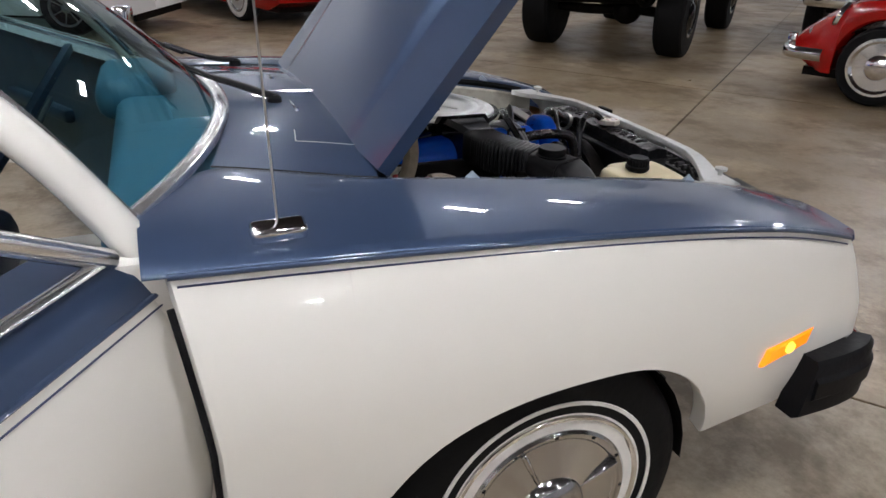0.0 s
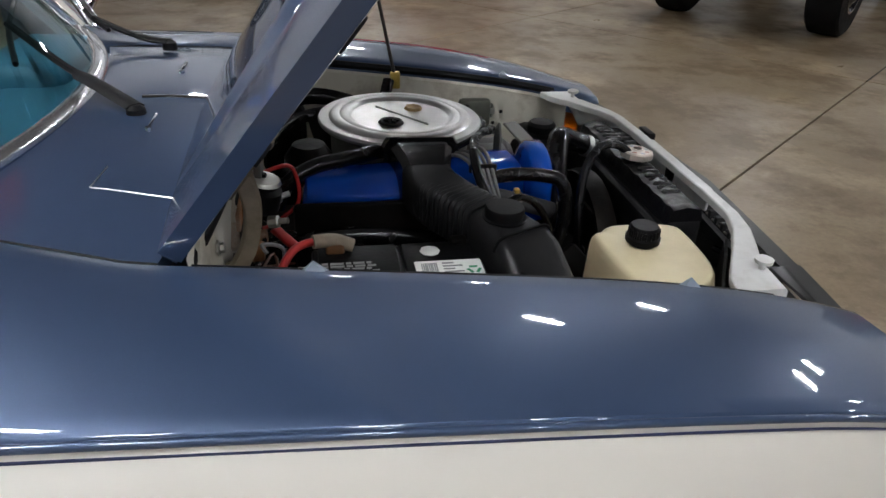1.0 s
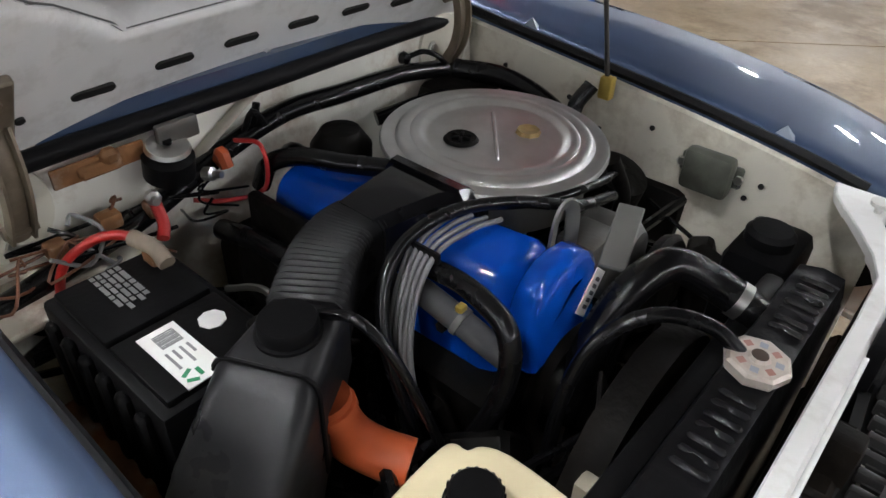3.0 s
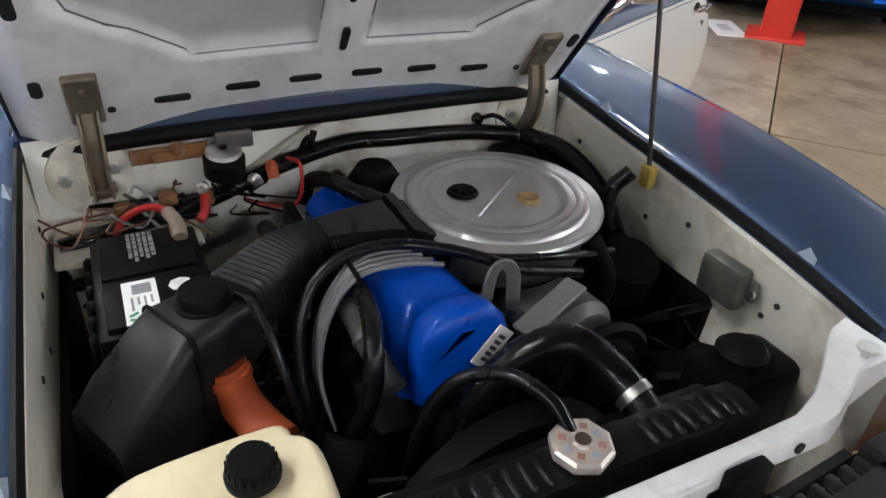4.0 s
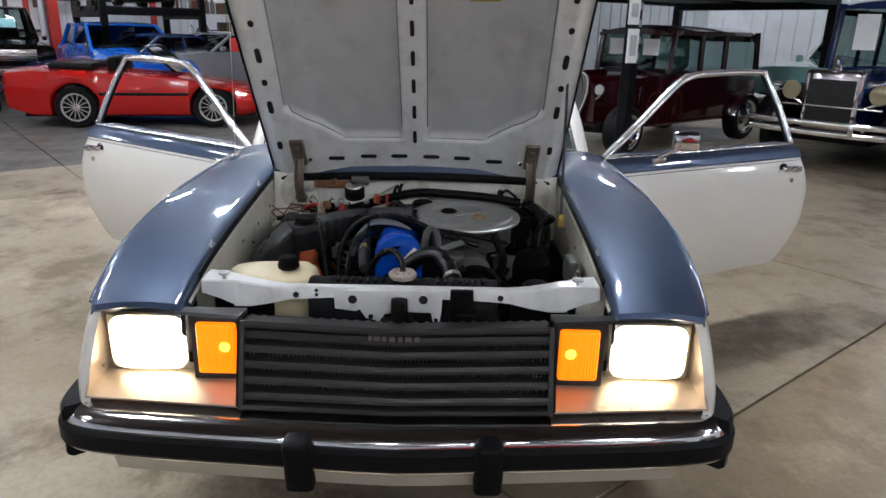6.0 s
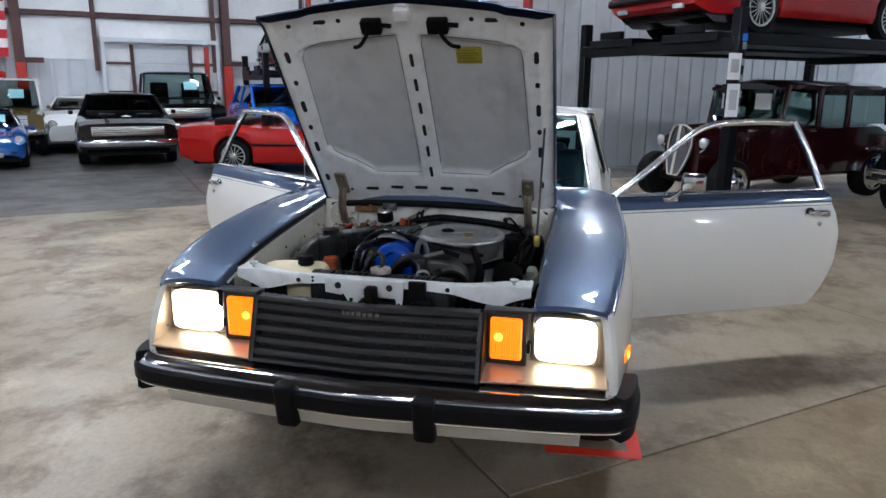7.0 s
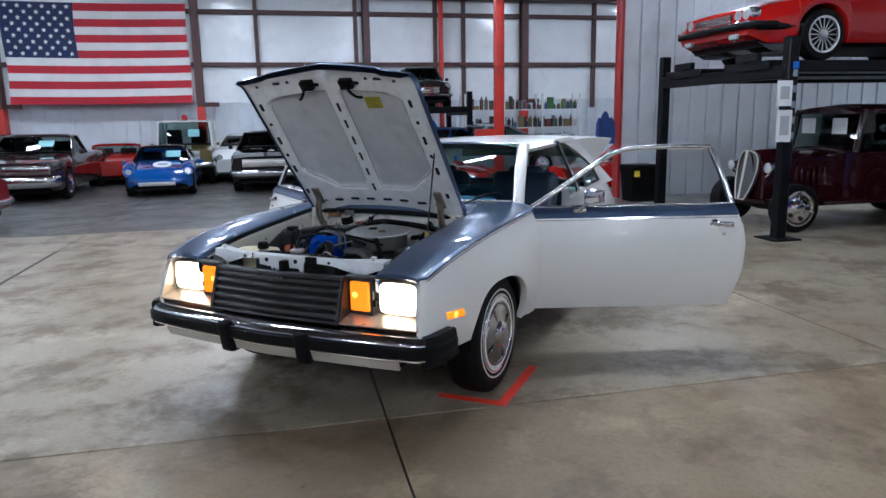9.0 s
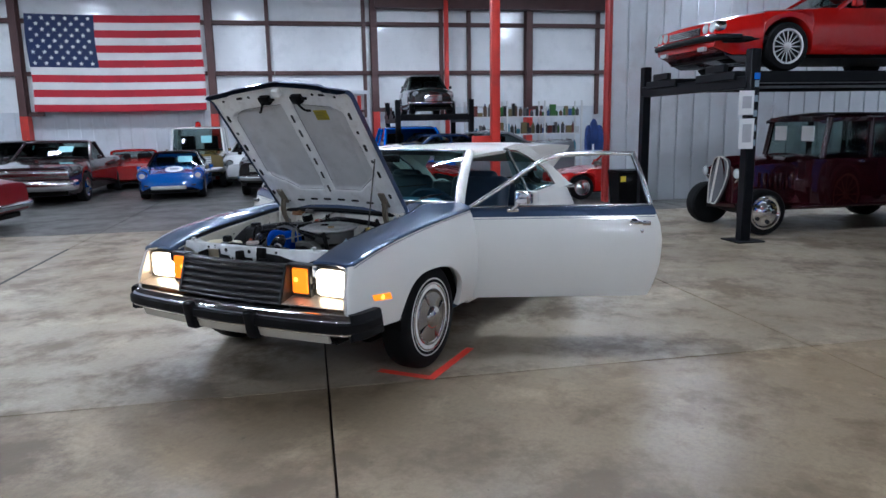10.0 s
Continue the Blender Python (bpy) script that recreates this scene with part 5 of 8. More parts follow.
def rear_s(z):
    return interp(z, ((0.265, 1.165), (0.36, 1.195), (0.5, 1.222), (0.64, 1.232), (0.74, 1.222), (0.84, 1.19)))


for sgn, side in SIDES:
    fl = (lambda bb: bb) if sgn > 0 else flipped
    if sgn < 0:
        HINGE, DDIR, DNRM = Vector((-0.62, 0.66, 0)), Vector((-0.5664, 0.8241, 0)), Vector((0.8241, 0.5664, 0))
    zs = lin(0.802, 0.274, 18)

    def skin(t, z):
        return dp(rear_s(z) * t, skin_w(z) - 0.012 * max(0, (t - 0.97) / 0.03) - 0.008 * max(0, (0.02 - t) / 0.02), z)
    ts = [0, 0.01, 0.02] + lin(0.06, 0.96, 24) + [0.975, 0.99, 1.0]
    b = grid(skin, ts, zs)
    b = grid(lambda z, k: skin(1, z) + DNRM * (-0.11 * k), zs, [0, 0.1, 1], b)
    b = grid(lambda z, k: skin(0, z) + DNRM * (-0.13 * k), zs, [0, 0.1, 1], b)
    b = grid(lambda t, k: skin(t, 0.274) + DNRM * (-0.09 * k), ts, [0, 0.2, 1], b)
    door = part("door", fl(b), WHITE, car, "white front door with blue band, swung wide open")
    b = grid(lambda t, z: dp(rear_s(z) * t, 0.0285 - 0.035 * max(0, (z - 0.83) / 0.02) ** 2 + (skin_w(0.802) - 0.0285) * max(0, (0.835 - z) / 0.033), z), ts, [0.802, 0.812, 0.824, 0.834, 0.842, 0.848, 0.851])
    b = grid(lambda t, k: dp(rear_s(0.85) * t, -0.008 - 0.09 * k, 0.851), ts, [0, 0.5, 1], b)
    part("door_band", fl(b), BLUE, door, "blue metallic band below the window")
    part("band_moulding", fl(tube([dp(rear_s(0.8) * t, skin_w(0.802) + 0.001, 0.801) for t in lin(0.005, 0.99, 20)], 0.0042, 6, None, 0)), BLUE, door)
    part("band_pinstripe", fl(tube([dp(rear_s(0.785) * t, skin_w(0.786) + 0.0005, 0.786) for t in lin(0.005, 0.985, 20)], 0.0015, 5, None, 0)), mat("dark_blue_pinstripe", (0.03, 0.04, 0.1), 0.3), door)
    part("window_sill_trim", fl(tube([dp(1.18 * t, 0.0, 0.856) for t in lin(0.03, 0.985, 16)], 0.011, 8, None, 0, 0.008)), BRIGHTTRIM, door, "bright window sill trim")
    fr = [dp(0.035, 0.0, 0.855), dp(0.20, -0.03, 0.955), dp(0.40, -0.075, 1.08), dp(0.50, -0.10, 1.135), dp(0.58, -0.118, 1.160), dp(0.66, -0.128, 1.170), dp(0.90, -0.142, 1.176), dp(1.10, -0.150, 1.170)]
    fr2 = [dp(1.09, -0.150, 1.176), dp(1.135, -0.08, 1.03), dp(1.178, -0.01, 0.855)]
    b = tube(fr, 0.017, 8, None, 5, 0.014)
    b = tube(fr2, 0.016, 8, b, 5, 0.014)
    frp = part("window_frame", fl(b), BRIGHTTRIM, door, "bright door window frame")
    inset = lambda p, c: p.lerp(c, 0.022) - DNRM * 0.008
    ctr = dp(0.75, -0.07, 1.0)
    b = tube([inset(p, ctr) for p in fr], 0.010, 6, None, 5)
    b = tube([inset(p, ctr) for p in fr2], 0.010, 6, b, 5)
    part("window_seal", fl(b), RUBBER, frp)
    # trim panel inside
    b = grid(lambda t, z: dp(0.04 + (rear_s(z) - 0.07) * t, -0.085, z), lin(0, 1, 6), lin(0.29, 0.845, 6))
    b = box(-0.02, 0.02, -0.25, 0.25, -0.025, 0.025, 0.015, 2, b, Matrix.Translation(dp(0.65, -0.10, 0.62)) @ Matrix(((DNRM.x, DDIR.x, 0, 0), (DNRM.y, DDIR.y, 0, 0), (0, 0, 1, 0), (0, 0, 0, 1))))
    part("trim_panel", fl(b), VINYL, door, "blue vinyl inner door trim")
    RM = lambda s, w, z: Matrix.Translation(dp(s, w, z)) @ Matrix(((DDIR.x, DNRM.x, 0, 0), (DDIR.y, DNRM.y, 0, 0), (0, 0, 1, 0), (0, 0, 0, 1)))
    w0 = skin_w(0.752)
    b = lathe([(0.028, 0), (0.027, 0.006), (0.018, 0.002)], 18, RM(1.055, w0, 0.752) @ pose(0, 0, 0, -90, 0, 0))
    b = box(-0.055, 0.045, 0.0, 0.018, -0.012, 0.012, 0.006, 2, b, RM(1.10, w0 + 0.004, 0.754))
    b = box(0.02, 0.075, 0.004, 0.026, -0.016, 0.012, 0.006, 2, b, RM(1.08, w0 + 0.006, 0.752))
    dh = part("door_handle", fl(b), CHROME, door, "chrome door handle")
    part("door_lock", fl(lathe([(0.012, 0), (0.011, 0.006), (0.004, 0.008)], 14, RM(1.105, skin_w(0.70), 0.700) @ pose(0, 0, 0, -90, 0, 0))), CHROME, door)
    # mirror
    if sgn > 0:
        b = tube([dp(0.30, 0.03, 0.842), dp(0.32, 0.05, 0.862), dp(0.345, 0.085, 0.90)], 0.011, 8, None, 4)
        b = box(-0.045, 0.03, 0.014, 0.032, -0.012, 0.012, 0.005, 2, b, RM(0.31, 0.01, 0.838))
        dm = part("door_mirror_arm", fl(b), CHROME, door, "chrome door mirror")
        b = box(-0.052, 0.052, -0.03, 0.03, -0.040, 0.040, 0.016, 3, None, RM(0.365, 0.11, 0.925) @ pose(0, 0, 0, 0, 0, 38))
        part("mirror_shell", fl(b), CHROME, dm)
        b = box(-0.044, 0.044, -0.004, 0.0, -0.032, 0.032, 0.001, 1, None, RM(0.365, 0.11, 0.925) @ pose(0, 0, 0, 0, 0, 38) @ Matrix.Translation((0, -0.0315, 0)))
        part("mirror_glass", fl(b), mat("mirror_silver", (0.8, 0.8, 0.82), 0.03, 1.0, 0.02), dm)

# ---- engine bay ----
# valve cover along the engine
def rr_ring(x, y0, y1, z0, z1, r):
    pts = []
    for cx, cz, a0 in ((y1 - r, z1 - r, 0), (y0 + r, z1 - r, 90)):
        for k in range(6):
            a = radians(a0 + 18 * k)
            pts.append((x, cx + r * math.cos(a), cz + r * math.sin(a)))
    return [(x, y1, z0)] + pts + [(x, y0, z0)]


b = loft([rr_ring(x, y0 + d, y1 - d, 0.62, z - d, 0.045) for x, y0, y1, z, d in ((-0.085, -0.095, 0.02, 0.758, 0.014), (-0.075, -0.095, 0.02, 0.765, 0.0), (0.10, -0.095, 0.03, 0.772, 0.0), (0.30, -0.09, 0.035, 0.788, 0.0), (0.318, -0.088, 0.036, 0.784, 0.006), (0.326, -0.085, 0.036, 0.772, 0.014))])
vc = part("valve_cover", b, ENGBLUE, car, "glossy blue painted valve cover", 60)
b = loft([rr_ring(x, -0.086 + d, 0.042 - d, 0.675, z - d, 0.058) for x, z, d in ((0.326, 0.795, 0.012), (0.331, 0.803, 0.004), (0.338, 0.806, 0.0), (0.366, 0.806, 0.0), (0.374, 0.803, 0.005), (0.379, 0.795, 0.016))])
tc_ = part("front_cover", b, ENGBLUE, car, "glossy blue domed engine front cover", 60)
b = box(-0.030, 0.030, -0.014, 0.014, 0, 0.0015, 0.0005, 1, None, axis_m((0.3795, 0.012, 0.745), (1, 0, 0.05)) @ pose(0, 0, 0, 0, 0, 48))
ol = part("oil_label", b, LABELW, tc_, "white sticker with a code")
for k in range(5):
    part("print_bar", box(-0.021 + k * 0.009, -0.016 + k * 0.009, -0.007, 0.004, 0.0012, 0.0022, 0, 1, None, axis_m((0.3795, 0.012, 0.745), (1, 0, 0.05)) @ pose(0, 0, 0, 0, 0, 48)), INK, ol)
for x in (-0.03, 0.12, 0.26):
    part("cover_bolt", lathe([(0.008, 0), (0.008, 0.005), (0.005, 0.007)], 6, axis_m((x, -0.112, 0.70), (0, -1, 0.2))), GREASE, vc)
b = box(-0.2, 0.37, -0.14, 0.12, 0.30, 0.64, 0.03)
eng = part("engine_block", b, GREASE, car, "greasy black engine block")
rng = random.Random(4)
b = None
for k in range(46):
    x, y, z = rng.uniform(-0.15, 0.5), rng.choice((rng.uniform(-0.42, -0.12), rng.uniform(0.1, 0.42))), rng.uniform(0.42, 0.62)
    s = rng.uniform(0.018, 0.05)
    b = box(-s, s, -s * rng.uniform(0.5, 1.2), s, -s, s * rng.uniform(0.5, 1.0), 0.008, 1, b, pose(x, y, z, rng.uniform(0, 90), rng.uniform(0, 90), rng.uniform(0, 90)))
tagged(part("engine_casting", b, GREASE, car, "dark greasy castings and brackets"), kind="stuff")
b = None
for k in range(26):
    x, y, z = rng.uniform(-0.12, 0.45), rng.choice((rng.uniform(-0.40, -0.1), rng.uniform(0.12, 0.42))), rng.uniform(0.52, 0.66)
    q = lambda s: Vector((rng.uniform(-s, s), rng.uniform(-s, s), rng.uniform(-s * 0.4, s * 0.4)))
    p = Vector((x, y, z))
    b = tube([p, p + q(0.1), p + q(0.16), p + q(0.22)], rng.choice((0.004, 0.006, 0.009)), 7, b, 5)
tagged(part("loose_wiring", b, HOSE, car, "loose dark wires and pipes"), kind="stuff")

# Black boxes added to stand for shade below the valve cover.
b = box(-0.10, 0.19, -0.128, -0.108, 0.58, 0.742, 0.008)
b = box(-0.10, 0.17, -0.16, -0.12, 0.58, 0.690, 0.014, 2, b)
part("dark_flank_panel", b, GREASE, car, "black panel added for the shaded engine flank")
b = lathe([(0.075, 0), (0.08, 0.01), (0.07, 0.02), (0.05, 0.012), (0.045, 0.03), (0.01, 0.032)], 30, axis_m((0.372, -0.02, 0.625), (1, 0, 0.03)))
part("crank_pulley", b, GREASE, car, "greasy black belt pulley")
# air cleaner
AC = Vector((0.103, 0.163, 0))
m = pose(AC.x, AC.y, 0, 0, 1.0, 0)
prof = [(0.160, 0.788), (0.166, 0.790), (0.1685, 0.796), (0.166, 0.801), (0.160, 0.802), (0.150, 0.8005), (0.146, 0.8015), (0.143, 0.806), (0.139, 0.8085), (0.128, 0.8085), (0.124, 0.807), (0.121, 0.8085), (0.112, 0.8085), (0.108, 0.807), (0.103, 0.8030), (0.097, 0.8022), (0.06, 0.8034), (0.002, 0.8038)]
lid = part("air_cleaner_lid", lathe(prof, 72, m, None, False), ALU, car, "silver round air cleaner lid with dust")
b = box(-0.075, 0.075, -0.003, 0.003, 0.799, 0.8065, 0.002, 1, None, m @ pose(0.002, -0.002, 0, 0, 0, -50))
part("lid_rib", b, ALU, lid)
b = lathe([(0.026, 0.802), (0.022, 0.8065), (0.012, 0.804), (0.004, 0.8035)], 20, m @ Matrix.Translation((-0.024, -0.048, 0.002)))
part("lid_dimple", b, GREASE, lid)
b = None
for k in range(6):
    b = box(0.003, 0.016, -0.002, 0.002, 0.802, 0.810, 0.001, 1, b, m @ Matrix.Translation((-0.024, -0.048, 0.001)) @ pose(0, 0, 0, 0, 0, 60 * k))
part("wing_nut", b, PLASTIC, lid)
b = lathe([(0.020, 0.802), (0.017, 0.8095), (0.008, 0.807), (0.003, 0.8065)], 8, m @ Matrix.Translation((0.032, 0.039, 0.0)))
part("rust_spot", b, mat("brown_rust_nut", (0.28, 0.19, 0.08), 0.6, 0.3, 0.3, 60), lid)
b = lathe([(0.135, 0.72), (0.142, 0.725), (0.145, 0.790), (0.168, 0.798)], 56, m)
b = lathe([(0.06, 0.60), (0.075, 0.70), (0.132, 0.722)], 40, m, b)
part("air_cleaner_bowl", b, CASTALU, car, "grey air cleaner bowl")
b = tube([(0.27, 0.24, 0.79), (0.285, 0.27, 0.72), (0.28, 0.26, 0.66)], 0.012, 8)
part("clip", b, GREASE, car)

# intake snorkel: trunk, ribbed hose, side box
b = loft([[(x0, y, z0), (x1, y, z0), (x1, y, z1 - 0.012), (x1 - 0.012, y, z1), (x0 + 0.012, y, z1), (x0, y, z1 - 0.012)] for y, x0, x1, z0, z1 in ((0.04, 0.066, 0.205, 0.725, 0.795), (0.015, 0.066, 0.205, 0.725, 0.803), (-0.01, 0.072, 0.200, 0.725, 0.812), (-0.03, 0.078, 0.190, 0.728, 0.815), (-0.09, 0.086, 0.178, 0.730, 0.815), (-0.125, 0.090, 0.170, 0.732, 0.812))])
tk = part("intake_trunk", b, GLOSSBLK, car, "glossy black intake trunk", 20)
b = loft([[(x0 - e, y, 0.722), (x1 + e, y, 0.722), (x1 + e, y, z1 - 0.012), (x1 + e - 0.012, y, z1 + e), (x0 - e + 0.012, y, z1 + e), (x0 - e, y, z1 - 0.012)] for y, x0, x1, z1, e in ((-0.012, 0.072, 0.200, 0.812, 0.006), (0.006, 0.068, 0.204, 0.806, 0.008))])
part("trunk_flange", b, GLOSSBLK, tk, "", 20)


def duct_ring(p, d, w, h, r=0.014):
    """Rounded rectangle across d round p."""
    n_ = Vector((-d.y, d.x, 0)).normalized()
    out = []
    for sx, sz, a0 in ((1, 1, 0), (-1, 1, 90), (-1, -1, 180), (1, -1, 270)):
        for k in range(4):
            a = radians(a0 + 30 * k)
            q = n_ * (sx * (w - r) + r * math.cos(a)) + Vector((0, 0, sz * (h - r) + r * math.sin(a)))
            out.append(p + q)
    return out


HP = spline([Vector(p) for p in ((0.130, -0.115, 0.772), (0.134, -0.15, 0.773), (0.155, -0.20, 0.770), (0.200, -0.262, 0.764))], 40)
rings = []
for i, p in enumerate(HP):
    d = HP[min(i + 1, len(HP) - 1)] - HP[max(i - 1, 0)]
    e = (0.0, 0.0024, 0.0034, 0.0024, 0.0)[i % 5]
    rings.append(duct_ring(p, d, 0.0395 + e, 0.035 + e))
part("ribbed_intake_hose", loft(rings), SATINBLK, car, "black ribbed intake hose", 50)


def bx(x, y, w, zt, zb):
    d = Vector((0.42, -0.9, 0)).normalized()
    n_ = Vector((-d.y, d.x, 0))
    c = Vector((x, y, 0))
    P = [(-w, zb), (w, zb)]
    for k in range(5):
        a = radians(22.5 * k)
        P.append((w - 0.020 + 0.020 * math.cos(a), zt - 0.020 + 0.020 * math.sin(a)))
    for k in range(5):
        a = radians(90 + 22.5 * k)
        P.append((-w + 0.020 + 0.020 * math.cos(a), zt - 0.020 + 0.020 * math.sin(a)))
    return [(*(c + n_ * q)[:2], z) for q, z in P]


b = loft([bx(0.203, -0.255, 0.040, 0.794, 0.72), bx(0.217, -0.29, 0.046, 0.797, 0.69), bx(0.241, -0.345, 0.053, 0.792, 0.65), bx(0.252, -0.365, 0.055, 0.778, 0.63), bx(0.268, -0.415, 0.058, 0.730, 0.56), bx(0.277, -0.445, 0.058, 0.69, 0.52)])
sb = part("intake_box", b, SATINBLK, car, "black plastic intake box", 30)
part("box_cap", lathe([(0.034, 0.793), (0.034, 0.797), (0.0305, 0.798), (0.0305, 0.810), (0.0285, 0.8135), (0.002, 0.814)], 32, pose(0.222, -0.300, 0)), PLASTIC, sb, "round black cap")
part("box_seam", tube([Vector(p) for p in bx(0.241, -0.345, 0.0545, 0.794, 0.66)[1:]], 0.0025, 6, None, 0), PLASTIC, sb)
b = tube([(0.225, -0.262, 0.795), (0.262, -0.25, 0.803), (0.30, -0.24, 0.775), (0.335, -0.225, 0.70), (0.35, -0.20, 0.60)], 0.006, 8)
part("vacuum_hose", b, HOSE, car)
part("vacuum_hose", tube([(0.30, -0.20, 0.61), (0.245, -0.195, 0.73), (0.215, -0.15, 0.797), (0.222, -0.07, 0.822), (0.255, 0.02, 0.812), (0.30, 0.10, 0.79), (0.30, 0.2, 0.76)], 0.008, 8), HOSE, car)

# battery
BX0, BX1, BY0, BY1, BZ = -0.070, 0.185, -0.425, -0.275, 0.742
b = box(BX0, BX1, BY0, BY1, 0.56, BZ, 0.006)
bat = part("battery", b, PLASTIC, car, "black car battery with labels")
b = box(BX0 + 0.01, 0.057, BY0 + 0.012, BY1 - 0.012, BZ - 0.002, BZ + 0.009, 0.003)
part("battery_cover", b, PLASTIC, bat)
b = box(0.065, BX1 - 0.01, BY0 + 0.012, BY1 - 0.012, BZ - 0.002, BZ + 0.009, 0.003)
part("battery_cover", b, PLASTIC, bat)
b = None
for k in range(6):
    b = box(BX0 + 0.02 + 0.038 * k, BX0 + 0.04 + 0.038 * k, BY0 - 0.012, BY0 + 0.002, 0.60, BZ - 0.012, 0.005, 1, b)
part("battery_ribs", b, PLASTIC, bat)
ZL = BZ + 0.0092
bl = part("battery_label", box(0.078, 0.176, -0.390, -0.347, ZL - 0.001, ZL + 0.0008), LABELW, bat, "white battery label with bar code")
for k in range(9):
    part("print_bar", box(0.087 + 0.0026 * k, 0.0885 + 0.0026 * k + 0.0004 * (k % 3), -0.378, -0.354, ZL + 0.0008, ZL + 0.0013), mat("grey_print", (0.22, 0.22, 0.23), 0.5), bl)
for k in range(4):
    part("print_bar", box(0.118, 0.135 + 0.012 * (k % 2), -0.357 - 0.008 * k, -0.354 - 0.008 * k, ZL + 0.0008, ZL + 0.0013), mat("grey_print", (0.22, 0.22, 0.23), 0.5), bl)
for k in range(3):
    part("green_arrow", box(-0.006, 0.006, 0.005, 0.0095, 0, 0.0005, 0.0, 1, None, pose(0.162, -0.376, ZL + 0.0008, 0, 0, 120 * k)), GREENP, bl)
part("battery_dot", lathe([(0.0155, 0), (0.0155, 0.0012), (0.001, 0.0013)], 8, pose(0.106, -0.317, ZL)), LABELW, bat, "white octagonal sticker")
rng = random.Random(8)
for r_ in range(5):
    x = -0.055 + 0.0
    while x < 0.018:
        w_ = rng.uniform(0.006, 0.02)
        part("print_bar", box(x, min(0.03, x + w_), -0.344 - 0.0075 * r_, -0.339 - 0.0075 * r_ + 0.001 * (r_ == 0), ZL, ZL + 0.0006), mat("pale_print", (0.20, 0.20, 0.20), 0.5), bat)
        x += w_ + 0.003
part("battery_post", box(-0.048, -0.020, -0.312, -0.288, BZ + 0.005, BZ + 0.024, 0.005), RUST, bat, "corroded clamp")
part("battery_post", box(0.14, 0.168, -0.300, -0.280, BZ + 0.002, BZ + 0.018, 0.006), GREASE, bat)
part("battery_tray", box(BX0 - 0.02, BX1 + 0.02, BY0 - 0.02, BY1 + 0.02, 0.53, 0.57, 0.006), RUST, car)
b = tube([(-0.045, -0.302, 0.768), (-0.075, -0.312, 0.772), (-0.10, -0.34, 0.768), (-0.118, -0.38, 0.735), (-0.115, -0.40, 0.66)], 0.006, 9)
part("battery_cable", b, REDW, bat, "red battery cable")
part("cable_boot", tube([(-0.008, -0.300, 0.758), (-0.035, -0.300, 0.768), (-0.066, -0.309, 0.772)], 0.0105, 9, None, 4), mat("grey_brown_boot", (0.2, 0.16, 0.12), 0.6, 0, 0.3, 30), bat)
b = tube([(-0.125, -0.245, 0.765), (-0.105, -0.25, 0.745), (-0.09, -0.262, 0.735)], 0.008, 8)
part("relay_cable", b, REDW, car, "red cable")

# relay, brackets, wires on the bulkhead
b = lathe([(0.034, 0), (0.034, 0.03), (0.026, 0.036), (0.026, 0.042), (0.006, 0.044), (0.006, 0.055)], 20, axis_m((-0.15, -0.205, 0.785), (0.25, 0, 1)))
rl = part("starter_relay", b, PLASTIC, car, "black round starter relay")
part("relay_top", lathe([(0.030, 0.0445), (0.027, 0.050), (0.006, 0.052)], 20, axis_m((-0.15, -0.205, 0.783), (0.25, 0, 1))), DULLCHROME, rl, "tarnished steel relay top")
for dy in (-0.04, 0.04):
    part("terminal", lathe([(0.010, 0), (0.010, 0.014), (0.005, 0.016), (0.005, 0.03)], 8, axis_m((-0.13, -0.205 + dy, 0.775), (1, 0.3 * dy / 0.04, 0.2))), DULLCHROME, rl)
part("rust_streak", tube([(-0.186, -0.24, 0.728), (-0.183, -0.15, 0.772), (-0.184, -0.07, 0.818), (-0.188, -0.02, 0.842)], 0.012, 7, None, 6, 0.004), FLAKED, fw, "rusted seam of the bulkhead")
part("bracket", box(-0.15, -0.138, -0.215, -0.155, 0.828, 0.858, 0.004), CASTALU, car, "bent steel bracket")
b = box(-0.166, -0.160, -0.345, -0.225, 0.812, 0.838, 0.002)
b = box(-0.168, -0.15, -0.315, -0.26, 0.815, 0.832, 0.004, 1, b, None)
b = box(-0.165, -0.145, -0.285, -0.262, 0.825, 0.846, 0.006, 1, b)
part("bracket", b, RUST, car, "rusty bracket")
b = tube([(-0.14, -0.47, 0.70), (-0.15, -0.36, 0.715), (-0.16, -0.24, 0.735), (-0.17, -0.12, 0.77), (-0.165, 0.0, 0.80), (-0.15, 0.1, 0.803), (-0.16, 0.25, 0.79), (-0.15, 0.36, 0.775)], 0.018, 10, None, 6, 0.015)
part("wiring_loom", b, HOSE, car, "thick black wiring loom")
b = tube([(-0.17, -0.06, 0.775), (-0.165, -0.055, 0.80), (-0.166, -0.045, 0.83)], 0.006, 7, None, 3)
b = tube([(-0.165, -0.075, 0.79), (-0.155, -0.06, 0.825), (-0.15, -0.045, 0.80)], 0.005, 7, b, 3)
part("loom_clip", b, PLASTIC, car)
b = tube([(-0.15, -0.10, 0.795), (-0.10, -0.09, 0.80), (-0.09, -0.10, 0.74), (-0.13, -0.14, 0.72), (-0.15, -0.18, 0.73)], 0.0035, 6)
part("thin_red_wire", b, REDW, car)
b = tube([(-0.16, -0.125, 0.765), (-0.14, -0.13, 0.79), (-0.13, -0.13, 0.77)], 0.010, 7, None, 4)
part("orange_connector", b, ORANGE, car)
b = tube([(-0.19, 0.30, 0.80), (-0.16, 0.315, 0.815), (-0.14, 0.34, 0.80), (-0.15, 0.36, 0.77)], 0.005, 7)
